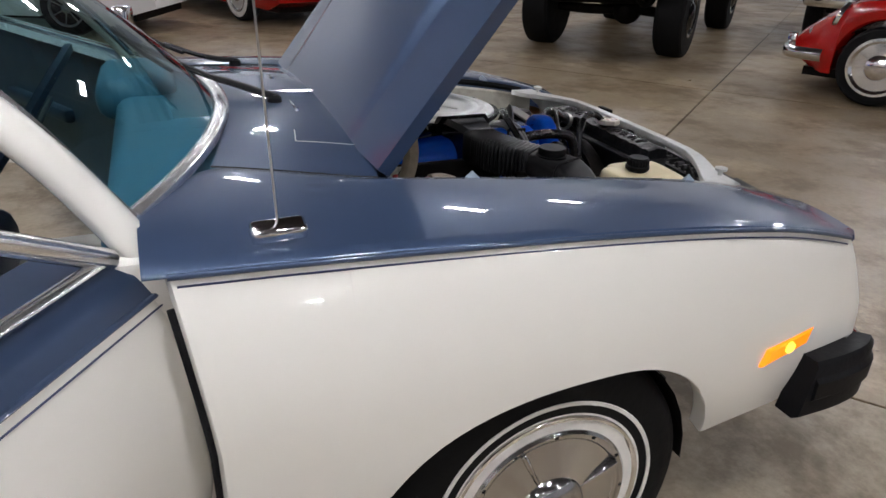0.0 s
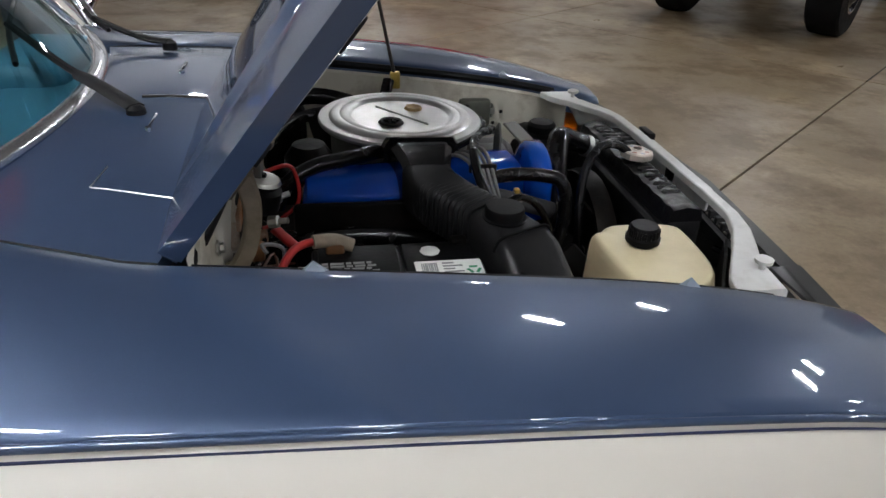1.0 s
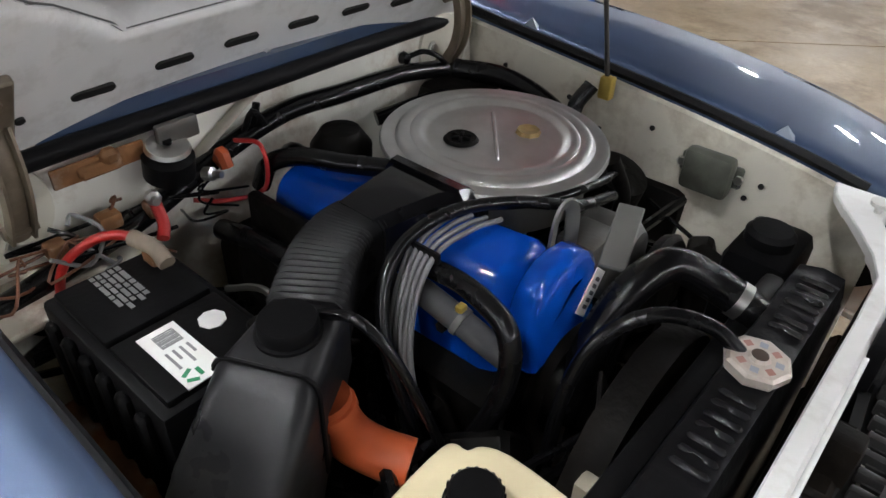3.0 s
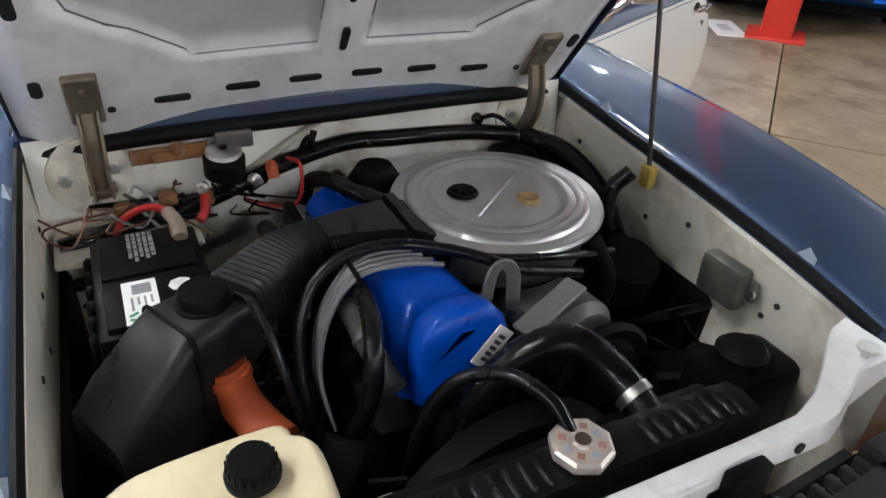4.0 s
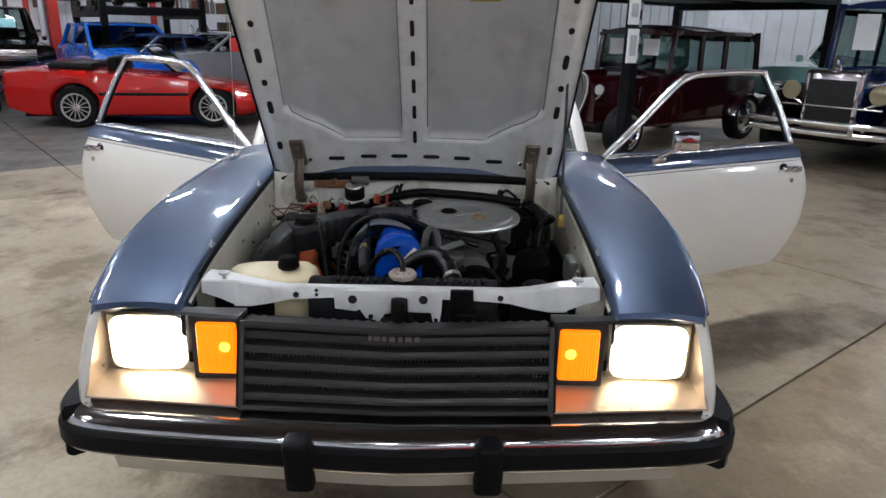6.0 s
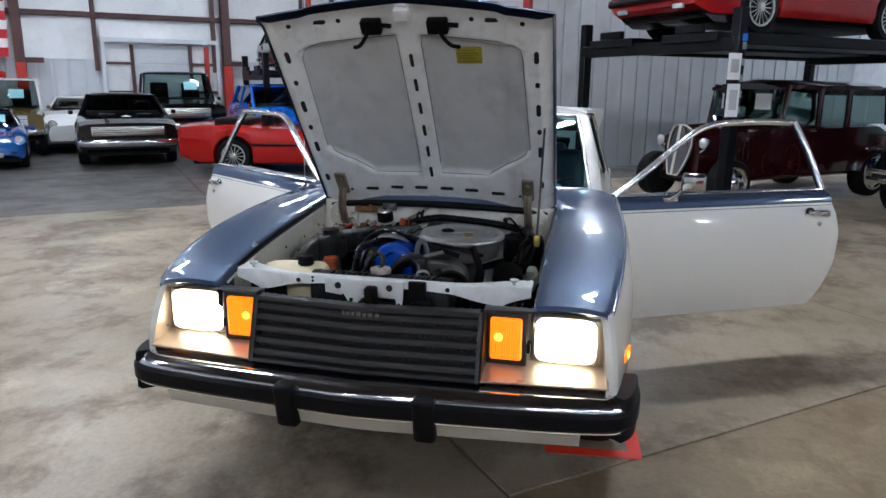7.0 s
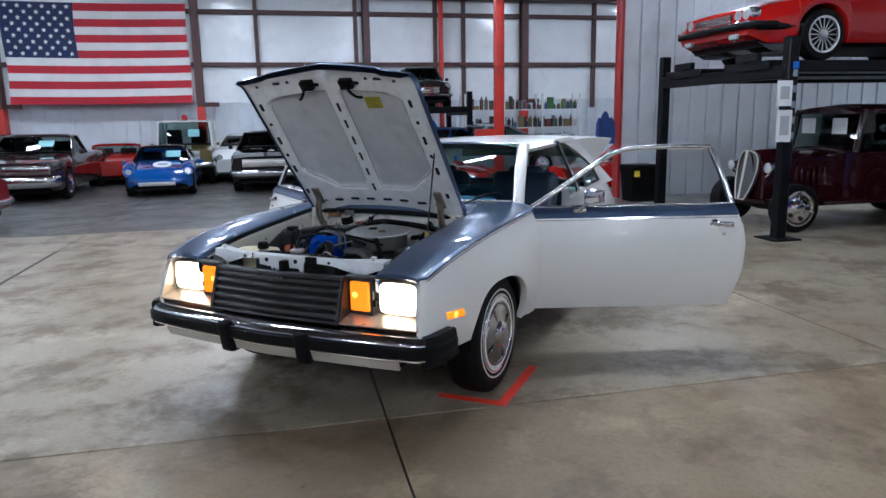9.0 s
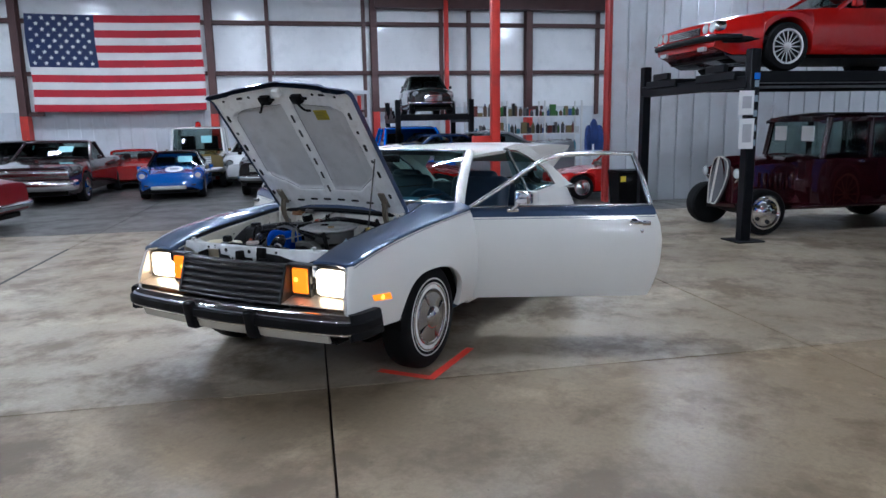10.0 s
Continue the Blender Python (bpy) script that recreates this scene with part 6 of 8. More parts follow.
b = lathe([(0.012, 0), (0.010, 0.012), (0.004, 0.016)], 10, axis_m((-0.195, 0.295, 0.80), (1, 0, 0)), b)
part("vacuum_pipe", b, HOSE, car)
b = box(-0.20, -0.085, -0.48, -0.26, 0.690, 0.703, 0.005)
b = tube([(-0.10, -0.44, 0.70), (-0.09, -0.36, 0.705), (-0.085, -0.28, 0.71)], 0.010, 7, b, 4, 0.004)
part("rusty_ledge", b, FLAKED, car, "rusted metal ledge beside the battery")
b = lathe([(0.045, 0), (0.047, 0.05), (0.04, 0.06), (0.03, 0.075), (0.002, 0.078)], 24, pose(-0.07, 0.03, 0.72))
part("master_cap", b, GREASE, car)
for pts, r_ in (([(-0.17, 0.0, 0.72), (-0.12, -0.02, 0.755), (-0.06, -0.03, 0.75), (-0.02, -0.05, 0.72)], 0.016), ([(-0.17, 0.2, 0.72), (-0.1, 0.33, 0.745), (0.0, 0.38, 0.72), (0.1, 0.37, 0.69)], 0.014), ([(-0.14, 0.38, 0.77), (-0.05, 0.41, 0.77), (0.05, 0.42, 0.74), (0.14, 0.40, 0.69)], 0.02)):
    part("heater_hose", tube(pts, r_, 9), HOSE, car, "black heater hose")
b = box(-0.18, -0.08, 0.30, 0.46, 0.60, 0.76, 0.03)
b = lathe([(0.06, 0), (0.055, 0.06), (0.02, 0.08)], 20, axis_m((-0.06, 0.37, 0.69), (1, 0, 0.3)), b)
part("brake_booster", b, GREASE, car)

rng = random.Random(21)
for k in range(12):
    p = Vector((rng.uniform(-0.175, -0.12), rng.uniform(-0.42, -0.14), rng.uniform(0.715, 0.785)))
    q = [p + Vector((rng.uniform(-0.01, 0.015) * i, rng.uniform(-0.025, 0.025) * i, rng.uniform(-0.02, 0.008) * i)) for i in range(5)]
    q = [Vector((max(-0.185, v.x), v.y, v.z)) for v in q]
    part("loom_wire", tube(q, rng.choice((0.002, 0.003)), 6, None, 5), (HOSE, BROWNW, HOSE, GREYW, HOSE, BROWNW)[k % 6], car)
for y, z, w_ in ((-0.30, 0.745, 0.03), (-0.24, 0.735, 0.022), (-0.37, 0.735, 0.026)):
    part("rusty_clip", box(-0.16, -0.135, y - w_ / 2, y + w_ / 2, z, z + 0.022, 0.005), RUST, car)

# ignition wires
for k in range(5):
    b = tube([(0.185 + 0.016 * k, -0.030 + 0.009 * k, 0.790), (0.20 + 0.012 * k, -0.075 + 0.006 * k, 0.803), (0.212 + 0.0085 * k, -0.115, 0.797), (0.226 + 0.0075 * k, -0.160, 0.745), (0.245 + 0.007 * k, -0.178, 0.67), (0.285 + 0.004 * k, -0.17, 0.60)], 0.0034, 8)
    part("ignition_wire", b, GREYW, car, "grey ignition wire")
part("wire_clip", box(0.205, 0.255, -0.118, -0.112, 0.789, 0.805, 0.003), PLASTIC, car)
part("vacuum_hose", tube([(0.20, 0.0, 0.79), (0.26, 0.06, 0.795), (0.29, 0.16, 0.79), (0.27, 0.28, 0.76)], 0.006, 8), HOSE, car)
part("heater_hose", tube([(-0.13, -0.08, 0.72), (-0.105, -0.075, 0.765), (-0.06, -0.055, 0.785), (0.0, -0.035, 0.790), (0.06, 0.01, 0.785)], 0.014, 10), HOSE, car, "black heater hose")
part("heater_hose", tube([(-0.14, -0.15, 0.67), (-0.05, -0.150, 0.690), (0.05, -0.148, 0.690), (0.16, -0.15, 0.675)], 0.016, 12), HOSE, car, "black heater hose")
part("fuel_pipe", tube([(-0.03, -0.22, 0.66), (0.05, -0.215, 0.70), (0.12, -0.225, 0.695), (0.17, -0.235, 0.70)], 0.005, 7), DULLCHROME, car)

# accessories
b = lathe([(0.05, 0), (0.062, 0.01), (0.062, 0.075), (0.05, 0.09), (0.02, 0.095)], 28, axis_m((0.27, 0.17, 0.68), (1, 0.1, 0)))
b = box(0.28, 0.34, 0.09, 0.16, 0.70, 0.742, 0.008, 2, b)
part("alternator", b, CASTALU, car, "cast aluminium alternator")
b = tube([(0.300, 0.046, 0.73), (0.300, 0.052, 0.79), (0.301, 0.067, 0.807), (0.304, 0.083, 0.79), (0.305, 0.088, 0.73)], 0.004, 6, None, 5, 0.011)
b = box(-0.062, 0.05, -0.017, 0.017, -0.003, 0.003, 0.002, 1, b, Matrix.Translation((0.368, 0.098, 0.770)) @ pose(0, 0, 0, 0, 0, -72) @ pose(0, 0, 0, 0, 14, 0))
part("grey_bracket", b, mat("grey_painted_steel", (0.15, 0.15, 0.14), 0.5, 0.2, 0.1, 20), car)
b = lathe([(0.07, 0), (0.075, 0.012), (0.068, 0.02), (0.05, 0.012), (0.045, 0.03), (0.01, 0.032)], 30, axis_m((0.385, 0.19, 0.66), (1, 0, 0.05)))
part("pulley", b, GREASE, car)
b = tube([(0.395, 0.16, 0.73), (0.405, 0.06, 0.60), (0.405, -0.02, 0.46)], 0.006, 6, None, 2, 0.01)
part("fan_belt", b, RUBBER, car)
# fan shroud, radiator
b = box(0.540, 0.608, -0.225, 0.235, 0.40, 0.735, 0.012)
rad = part("radiator", b, mat("black_radiator_paint", (0.006, 0.006, 0.007), 0.4, 0.1, 0.2, 14, bump=0.6, bscale=16), car, "black radiator with wrinkled top tank")
b = loft([[(0.542, y, 0.73), (0.548, y, 0.752 + 0.002 * math.sin(k * 1.9)), (0.574, y, 0.757 + 0.004 * math.sin(k * 2.3)), (0.600, y, 0.752 + 0.003 * math.sin(k * 3.1)), (0.606, y, 0.73)] for k, y in enumerate(lin(-0.222, 0.232, 34))])
part("radiator_tank", b, mat("black_tank_enamel", (0.007, 0.007, 0.008), 0.34, 0.1, 0.2, 14, bump=0.8, bscale=30, spec=0.2), rad)
RIB = mat("black_tank_rib", (0.007, 0.007, 0.008), 0.26, 0.0, spec=0.3)
for k in range(7):
    for y0 in (-0.15, 0.09):
        part("tank_rib", box(0.558, 0.596, y0 + 0.018 * k - 0.006, y0 + 0.018 * k + 0.003, 0.752, 0.760, 0.003, 1), RIB, rad)
capm = axis_m((0.574, 0.003, 0.762), (0.05, 0, 1))
rc = part("radiator_cap", lathe([(0.032, 0), (0.034, 0.004), (0.034, 0.012), (0.030, 0.0145), (0.012, 0.015), (0.010, 0.018), (0.002, 0.018)], 8, capm), mat("worn_steel_cap", (0.62, 0.56, 0.50), 0.4, 0.5, 0.15, 30, dirt=(0.35, 0.2, 0.12), dscale=40), rad, "worn radiator cap with red warning print", 20)
for k in range(8):
    part("print_bar", box(0.016, 0.024, -0.005, 0.003, 0.0145, 0.0150, 0, 1, None, capm @ pose(0, 0, 0, 0, 0, 45 * k + 10)), mat("worn_red_print", (0.42, 0.2, 0.16), 0.5) if k % 2 else mat("worn_blue_print", (0.36, 0.38, 0.45), 0.5), rc)
part("cap_boss", lathe([(0.0095, 0.0145), (0.0085, 0.0185), (0.003, 0.019)], 16, capm), mat("dark_rust", (0.05, 0.03, 0.02), 0.7, 0.2, 0.3, 60), rc, "rusty cap centre")
part("shroud", box(0.513, 0.542, -0.23, 0.235, 0.42, 0.725, 0.01), PLASTIC, car)
b = lathe([(0.165, 0), (0.17, 0.02), (0.165, 0.04)], 30, axis_m((0.46, 0.0, 0.56), (1, 0, 0)))
b = lathe([(0.05, -0.03), (0.05, 0.03), (0.01, 0.035)], 20, axis_m((0.44, 0.0, 0.56), (1, 0, 0)), b)
fan = part("cooling_fan", b, GREASE, car)
for k in range(6):
    part("fan_blade", box(0.04, 0.155, -0.03, 0.03, -0.003, 0.003, 0.001, 1, None, axis_m((0.455, 0, 0.56), (1, 0, 0)) @ pose(0, 0, 0, 0, 0, 60 * k) @ pose(0, 0, 0, 28, 0, 0)), GREASE, fan)
b = tube([(0.405, -0.05, 0.60), (0.408, -0.02, 0.69), (0.415, 0.02, 0.745), (0.428, 0.06, 0.771), (0.445, 0.092, 0.774), (0.48, 0.114, 0.757), (0.514, 0.124, 0.742), (0.55, 0.128, 0.725)], 0.022, 12)
uh = part("upper_radiator_hose", b, HOSE, car, "thick black radiator hose")
part("hose_clamp", lathe([(0.0235, -0.006), (0.0235, 0.006)], 16, axis_m((0.516, 0.1245, 0.741), (0.93, 0.2, -0.35))), DULLCHROME, uh)
b = tube([(0.561, 0.003, 0.768), (0.525, -0.005, 0.792), (0.475, -0.035, 0.797), (0.437, -0.075, 0.762), (0.425, -0.105, 0.69), (0.43, -0.13, 0.58)], 0.0085, 9)
part("overflow_hose", b, HOSE, car, "thin black overflow hose")
b = tube([(0.235, -0.11, 0.775), (0.29, -0.118, 0.785), (0.34, -0.13, 0.786), (0.370, -0.140, 0.775), (0.380, -0.147, 0.725), (0.365, -0.165, 0.65), (0.33, -0.19, 0.57)], 0.0125, 9)
part("coolant_hose", b, HOSE, car, "black coolant hose")
part("coolant_hose", tube([(0.235, -0.125, 0.75), (0.294, -0.122, 0.735), (0.33, -0.118, 0.722), (0.366, -0.112, 0.708)], 0.016, 9), DUSTHOSE, car, "black coolant hose")
part("hose_clamp", lathe([(0.0178, -0.004), (0.0182, 0.0), (0.0178, 0.004)], 20, axis_m((0.294, -0.122, 0.735), (1, 0.1, -0.35))), CASTALU, car)
part("clamp_screw", box(0.289, 0.299, -0.128, -0.116, 0.750, 0.759, 0.002), BRASS, car)
b = tube([(0.258, -0.293, 0.722), (0.264, -0.288, 0.694), (0.276, -0.279, 0.664), (0.300, -0.264, 0.645), (0.334, -0.246, 0.638)], 0.027, 16, None, 6)
b = lathe([(0.026, 0), (0.0305, 0.002), (0.0305, 0.012), (0.027, 0.014)], 20, axis_m((0.262, -0.290, 0.700), (-0.2, -0.15, 1)), b)
part("orange_boot", b, ORANGE, car, "orange rubber elbow")

# washer reservoir
def tank_ring(z, k):
    P = [tuple(q)[:2] for q in spline([Vector((*p, 0)) for p in ((0.408, -0.460), (0.385, -0.42), (0.374, -0.33), (0.372, -0.268), (0.380, -0.254), (0.394, -0.252), (0.402, -0.238), (0.43, -0.228), (0.50, -0.230), (0.535, -0.240), (0.545, -0.27), (0.538, -0.38), (0.51, -0.43), (0.44, -0.468))], 3)]
    c = Vector((0.45, -0.34))
    return [(*(c + Vector((0.012, 0.008)) + (Vector(p) - c) * k), z) for p in P]


b = loft([tank_ring(z, k) for z, k in ((0.575, 0.93), (0.59, 0.97), (0.64, 0.985), (0.690, 0.975), (0.715, 0.965), (0.727, 0.945), (0.734, 0.90), (0.7365, 0.84), (0.737, 0.6))])
res = part("washer_reservoir", b, TANK, car, "yellowed plastic washer fluid tank", 70)
b = lathe([(0.022, 0.730), (0.022, 0.740), (0.0275, 0.742), (0.028, 0.750), (0.0245, 0.753), (0.0235, 0.767), (0.021, 0.770), (0.002, 0.770)], 28, pose(0.457, -0.300, 0))
rc2 = part("reservoir_cap", b, PLASTIC, res, "black ribbed filler cap")
b = None
for k in range(20):
    b = box(0.0225, 0.0255, -0.0018, 0.0018, 0.752, 0.766, 0.0008, 1, b, pose(0.457, -0.300, 0, 0, 0, 18 * k))
part("cap_ribs", b, PLASTIC, rc2)
b = box(0.492, 0.518, -0.190, -0.165, 0.60, 0.695, 0.005)
part("pale_sensor", b, mat("pale_dusty_metal", (0.35, 0.32, 0.25), 0.5, 0.3, 0.2, 20), car)

# left side: regulator, filler box
b = box(0.30, 0.382, 0.438, 0.47, 0.672, 0.745, 0.010, 2)
b = box(0.29, 0.394, 0.462, 0.474, 0.69, 0.728, 0.004, 1, b)
reg = part("voltage_regulator", b, mat("tarnished_zinc", (0.12, 0.125, 0.105), 0.42, 0.5, 0.25, 25, dirt=(0.05, 0.045, 0.03), dscale=14), car, "tarnished metal regulator box")
for x in (0.293, 0.39):
    part("bolt", lathe([(0.008, 0), (0.008, 0.006)], 6, axis_m((x, 0.462, 0.71), (0, -1, 0))), DULLCHROME, reg)
b = box(0.44, 0.535, 0.28, 0.42, 0.55, 0.70, 0.02)
b = lathe([(0.035, 0.70), (0.035, 0.715), (0.028, 0.722), (0.002, 0.723)], 24, pose(0.485, 0.34, 0), b)
part("coolant_tank", b, PLASTIC, car, "black plastic side tank")
b = lathe([(0.05, 0), (0.055, 0.05), (0.05, 0.09), (0.02, 0.095)], 22, axis_m((0.20, 0.36, 0.62), (0.4, 0, 1)))
part("canister", b, GREASE, car)
b = tube([(0.12, 0.43, 0.80), (0.11, 0.40, 0.76), (0.13, 0.39, 0.68), (0.16, 0.38, 0.62)], 0.014, 8)
part("canister_hose", b, HOSE, car)

# ---- the other cars of the hall ----
GREYPAINT = paint("grey_paint", (0.22, 0.23, 0.25))
REDPAINT = paint("red_paint", (0.38, 0.007, 0.005), 0.0, 0.7)
MAROON = paint("maroon_paint", (0.018, 0.0016, 0.003))
BLACKP = mat("black_paint", (0.004, 0.004, 0.005), 0.12, 0, 0.05, 4, coat=0.5, spec=0.12)
DKMAROON = paint("dark_plum_paint", (0.030, 0.014, 0.016))
RACEBLUE = paint("racing_blue_paint", (0.008, 0.075, 0.30), 0.0)
HOTBLUE = paint("bright_blue_paint", (0.004, 0.13, 0.62))
NAVY = paint("navy_paint", (0.012, 0.030, 0.10))
OLIVE = paint("olive_paint", (0.16, 0.115, 0.035))
TEAL = paint("pale_teal_paint", (0.22, 0.42, 0.40))
CARWHITE = paint("plain_white_paint", (0.72, 0.72, 0.71))
CREAMSPOKE = paint("cream_spoke_paint", (0.62, 0.44, 0.18))
CLEARPANE = glass("old_car_glass", (0.55, 0.64, 0.62))
LENSGLASS = mat("lamp_glass", (0.55, 0.57, 0.58), 0.12, 0.5, 0.1, 20)
CARDT = mat("teal_window_card", (0.25, 0.55, 0.58), 0.5, 0, 0.05, 9)
REDLENS = mat("red_tail_lens", (0.30, 0.01, 0.01), 0.2)


def simple_wheel(par, x, y, r, w, sg, rim, white=False, spokes=0, k=0.62, rimname="rim"):
    m = axis_m((x, sg * y, r), (0, sg, 0))
    t = part("wheel", lathe([(r * k, -w), (r * 0.9, -w), (r * 0.985, -w * 0.9), (r, -w * 0.6), (r, -w * 0.3), (r * 0.985, -0.02), (r * 0.93, 0.0), (r * k * 1.04, 0.002), (r * k, -0.015)], 32, m), TYRE, par)
    if white:
        part("whitewall", lathe([(r * 0.86, 0.0), (r * 0.85, 0.006), (r * 0.68, 0.006), (r * 0.67, 0.0)], 32, m), WHITEWALL, t)
    if spokes:
        part(rimname, lathe([(r * k * 1.03, -0.02), (r * k * 1.05, 0.008), (r * k * 0.94, 0.006), (r * k * 0.92, -0.03)], 32, m), rim, t)
        part("wheel_back", lathe([(r * k * 0.95, -0.06), (0.01, -0.06)], 24, m), HOLE, t)
        for q in range(spokes):
            b = box(r * 0.08, r * k * 0.97, -r * 0.022, r * 0.022, -0.028, -0.008, 0.004, 1, None, m @ pose(0, 0, 0, 0, 0, 360 * q / spokes))
            part("spoke", b, rim, t)
        part("hub", lathe([(r * 0.17, -0.04), (r * 0.16, 0.008), (r * 0.08, 0.02), (0.004, 0.022)], 20, m), rim, t)
    else:
        part(rimname, lathe([(r * k * 1.03, -0.02), (r * k * 1.05, 0.006), (r * k * 0.95, 0.008), (r * k * 0.85, -0.012), (r * 0.32, -0.004), (r * 0.26, 0.014), (r * 0.1, 0.026), (0.004, 0.026)], 32, m), rim, t)
    return t


def lamp_disc(par, x, y, z, r, name="headlamp", lens=None, d=(1, 0, 0)):
    lp_ = part(name, lathe([(r * 1.12, -0.03), (r * 1.15, 0.0), (r * 1.0, 0.012), (r * 0.98, 0.004)], 22, axis_m((x, y, z), d)), CHROME, par)
    part("lens", lathe([(r * 0.98, 0.002), (r * 0.7, 0.014), (0.004, 0.02)], 22, axis_m((x, y, z), d)), lens or LENSGLASS, lp_)


def auto(name, label, m, body, F, B, R, W, r, prof, taper, cab, roofmat=None, zb=0.2, rim=None, white=False, spokes=0, lamps=(), lampr=0.085, grille=None, bumper=None, crown=0.03, k=0.62, card=False, tyre_w=0.19, tails=(), soft=0.16, group="cars parked in the hall"):
    """A parked car: front axle at the origin, +x ahead. prof: shoulder line (x, z); taper: (x, share of W)."""
    car_ = thing(name, label, "car", group, "", m)
    rim = rim or CHROME
    prof, taper = sorted(prof), sorted(taper)
    ra = r * 1.14
    xs = set(lin(-(B + R), F, 40))
    for xa in (0, -B):
        xs |= set(xa + ra * math.cos(radians(a)) for a in range(0, 181, 12))
        xs |= {xa + ra * 1.004, xa - ra * 1.004}
    rings = []
    for x in sorted(xs):
        zt, w = interp(x, prof), W * interp(x, taper)
        zl = zb + 0.10 * max(0, (x - F + 0.25) / 0.25) + 0.10 * max(0, (-(B + R) + 0.35 - x) / 0.35)
        for xa in (0, -B):
            if abs(x - xa) < ra:
                zl = max(zl, r + math.sqrt(ra * ra - (x - xa) ** 2))
        zl = min(zl, zt - 0.06)
        h = zt - zl
        half = [(0.0, zt + crown), (0.45 * w, zt + crown * 0.8), (0.80 * w, zt + crown * 0.25), (0.93 * w, zt - 0.02), (0.985 * w, zt - min(soft, h * 0.35)), (w, zt - h * 0.45), (0.985 * w, zl + 0.12 * h), (0.95 * w, zl)]
        rings.append([(x, y, z) for y, z in half] + [(x, -y, z) for y, z in reversed(half[1:])])
    part("body", loft(rings), body, car_)
    part("underbody", box(-(B + R) * 0.93, F * 0.8, -W * 0.80, W * 0.80, zb - 0.04, zb + 0.03), GREASE, car_)
    for xa in (0, -B):
        for sg in (1, -1):
            simple_wheel(car_, xa, W * interp(xa, taper) - 0.012, r, tyre_w, sg, rim, white, spokes, k)
        part("axle", tube([(xa, -W * 0.8, r), (xa, W * 0.8, r)], 0.03, 8, None, 0), GREASE, car_)
    if cab:
        xb0, xt0, xt1, xb1, zr, wt = cab
        zb_ = (interp(xb0, prof) + interp(xb1, prof)) / 2 + crown * 0.3
        wb = W * 0.90 * interp((xb0 + xb1) / 2, taper)

        def ring(a, c, wd, z, bow):
            P = []
            for kk in range(7):
                q = -1 + 2 * kk / 6
                P.append((a - bow * q * q, wd * q, z))
            for kk in range(7):
                q = 1 - 2 * kk / 6
                P.append((c + bow * q * q, wd * q, z))
            return P
        lo, hi = ring(xb0, xb1, wb, zb_ - 0.05, 0.14), ring(xt0, xt1, wb * wt, zr - 0.05, 0.10)
        mid = [tuple((a + c) / 2 + (0.012 if i == 2 else 0) for i, (a, c) in enumerate(zip(p, q))) for p, q in zip(lo, hi)]
        part("window_glass", loft([lo, mid, hi], True, False), CLEARPANE, car_, "", 50)
        part("cabin_floor", box(xb1 + 0.12, xb0 - 0.12, -wb * 0.86, wb * 0.86, zb_ - 0.02, zb_ + 0.012, 0.004), PLASTIC, car_)
        part("dash_top", box(xb0 - 0.42, xb0 - 0.14, -wb * 0.84, wb * 0.84, zb_ - 0.02, zb_ + 0.05, 0.02), PLASTIC, car_)
        for sg in (1, -1):
            xs_ = max(xt0 - 0.55, xt1 + 0.1, xb1 + 0.3)
            part("seat", box(xs_ - 0.10, xs_ + 0.06, sg * wb * 0.45 - 0.22, sg * wb * 0.45 + 0.22, zb_ - 0.02, zb_ + (zr - zb_) * 0.62, 0.05, 2), PLASTIC, car_)
        part("steering_wheel", tube([(xb0 - 0.44 - 0.05 * math.cos(a), wb * 0.45 + 0.17 * math.cos(a), zb_ + 0.10 + 0.13 * math.sin(a)) for a in lin(0, 2 * math.pi, 17)], 0.014, 6, None, 0), PLASTIC, car_)
        rf = roofmat or body
        hi2 = [(x * 1.0, y * 1.02, z) for x, y, z in hi]
        top = [((x - (xt0 + xt1) / 2) * 0.86 + (xt0 + xt1) / 2, y * 0.86, zr) for x, y, z in hi]
        top2 = [((x - (xt0 + xt1) / 2) * 0.4 + (xt0 + xt1) / 2, y * 0.4, zr + 0.012) for x, y, z in hi]
        part("roof", loft([[(x, y, z - 0.015) for x, y, z in hi2], [(x, y, z + 0.02) for x, y, z in hi2], top, top2]), rf, car_)
        xm = (xt0 + xt1) / 2 - 0.05
        for sg in (1, -1):
            for a, c in ((lo[6], hi[6]), (lo[7], hi[7])):
                part("pillar", tube([(a[0], sg * a[1] * 1.01, a[2]), (c[0], sg * c[1] * 1.02, c[2])], 0.035, 8, None, 0), rf, car_)
            if xt0 - xt1 > 0.9:
                part("pillar", tube([(xm - 0.05, sg * wb * 1.008, zb_ - 0.04), (xm, sg * wb * wt * 1.012, zr - 0.04)], 0.022, 8, None, 0), rf, car_)
            b = box(-0.06, 0.05, -0.09, 0.0, -0.04, 0.05, 0.02, 2, None, pose(xb0 - 0.30, sg * (wb + 0.12) + (0.09 if sg > 0 else 0), zb_ + 0.02))
            part("door_mirror", b, body, car_)
        if card:
            p, q = Vector((xb0, 0, zb_)), Vector((xt0, 0, zr))
            d = (q - p).normalized()
            n_ = Vector((d.z, 0, -d.x))
            c = p.lerp(q, 0.48) + n_ * 0.03
            fm = Matrix(((0, d.x, n_.x, c.x), (1, 0, 0, wb * 0.36), (0, d.z, n_.z, c.z), (0, 0, 0, 1)))
            part("window_card", box(-0.16, 0.16, -0.11, 0.11, -0.002, 0.002, 0, 1, None, fm), CARDT, car_, "pale teal sales card")
    for y, z in lamps:
        for sg in (1, -1):
            lamp_disc(car_, F - 0.04 - (1 - interp(F, taper)) * 0.0, sg * y, z, lampr)
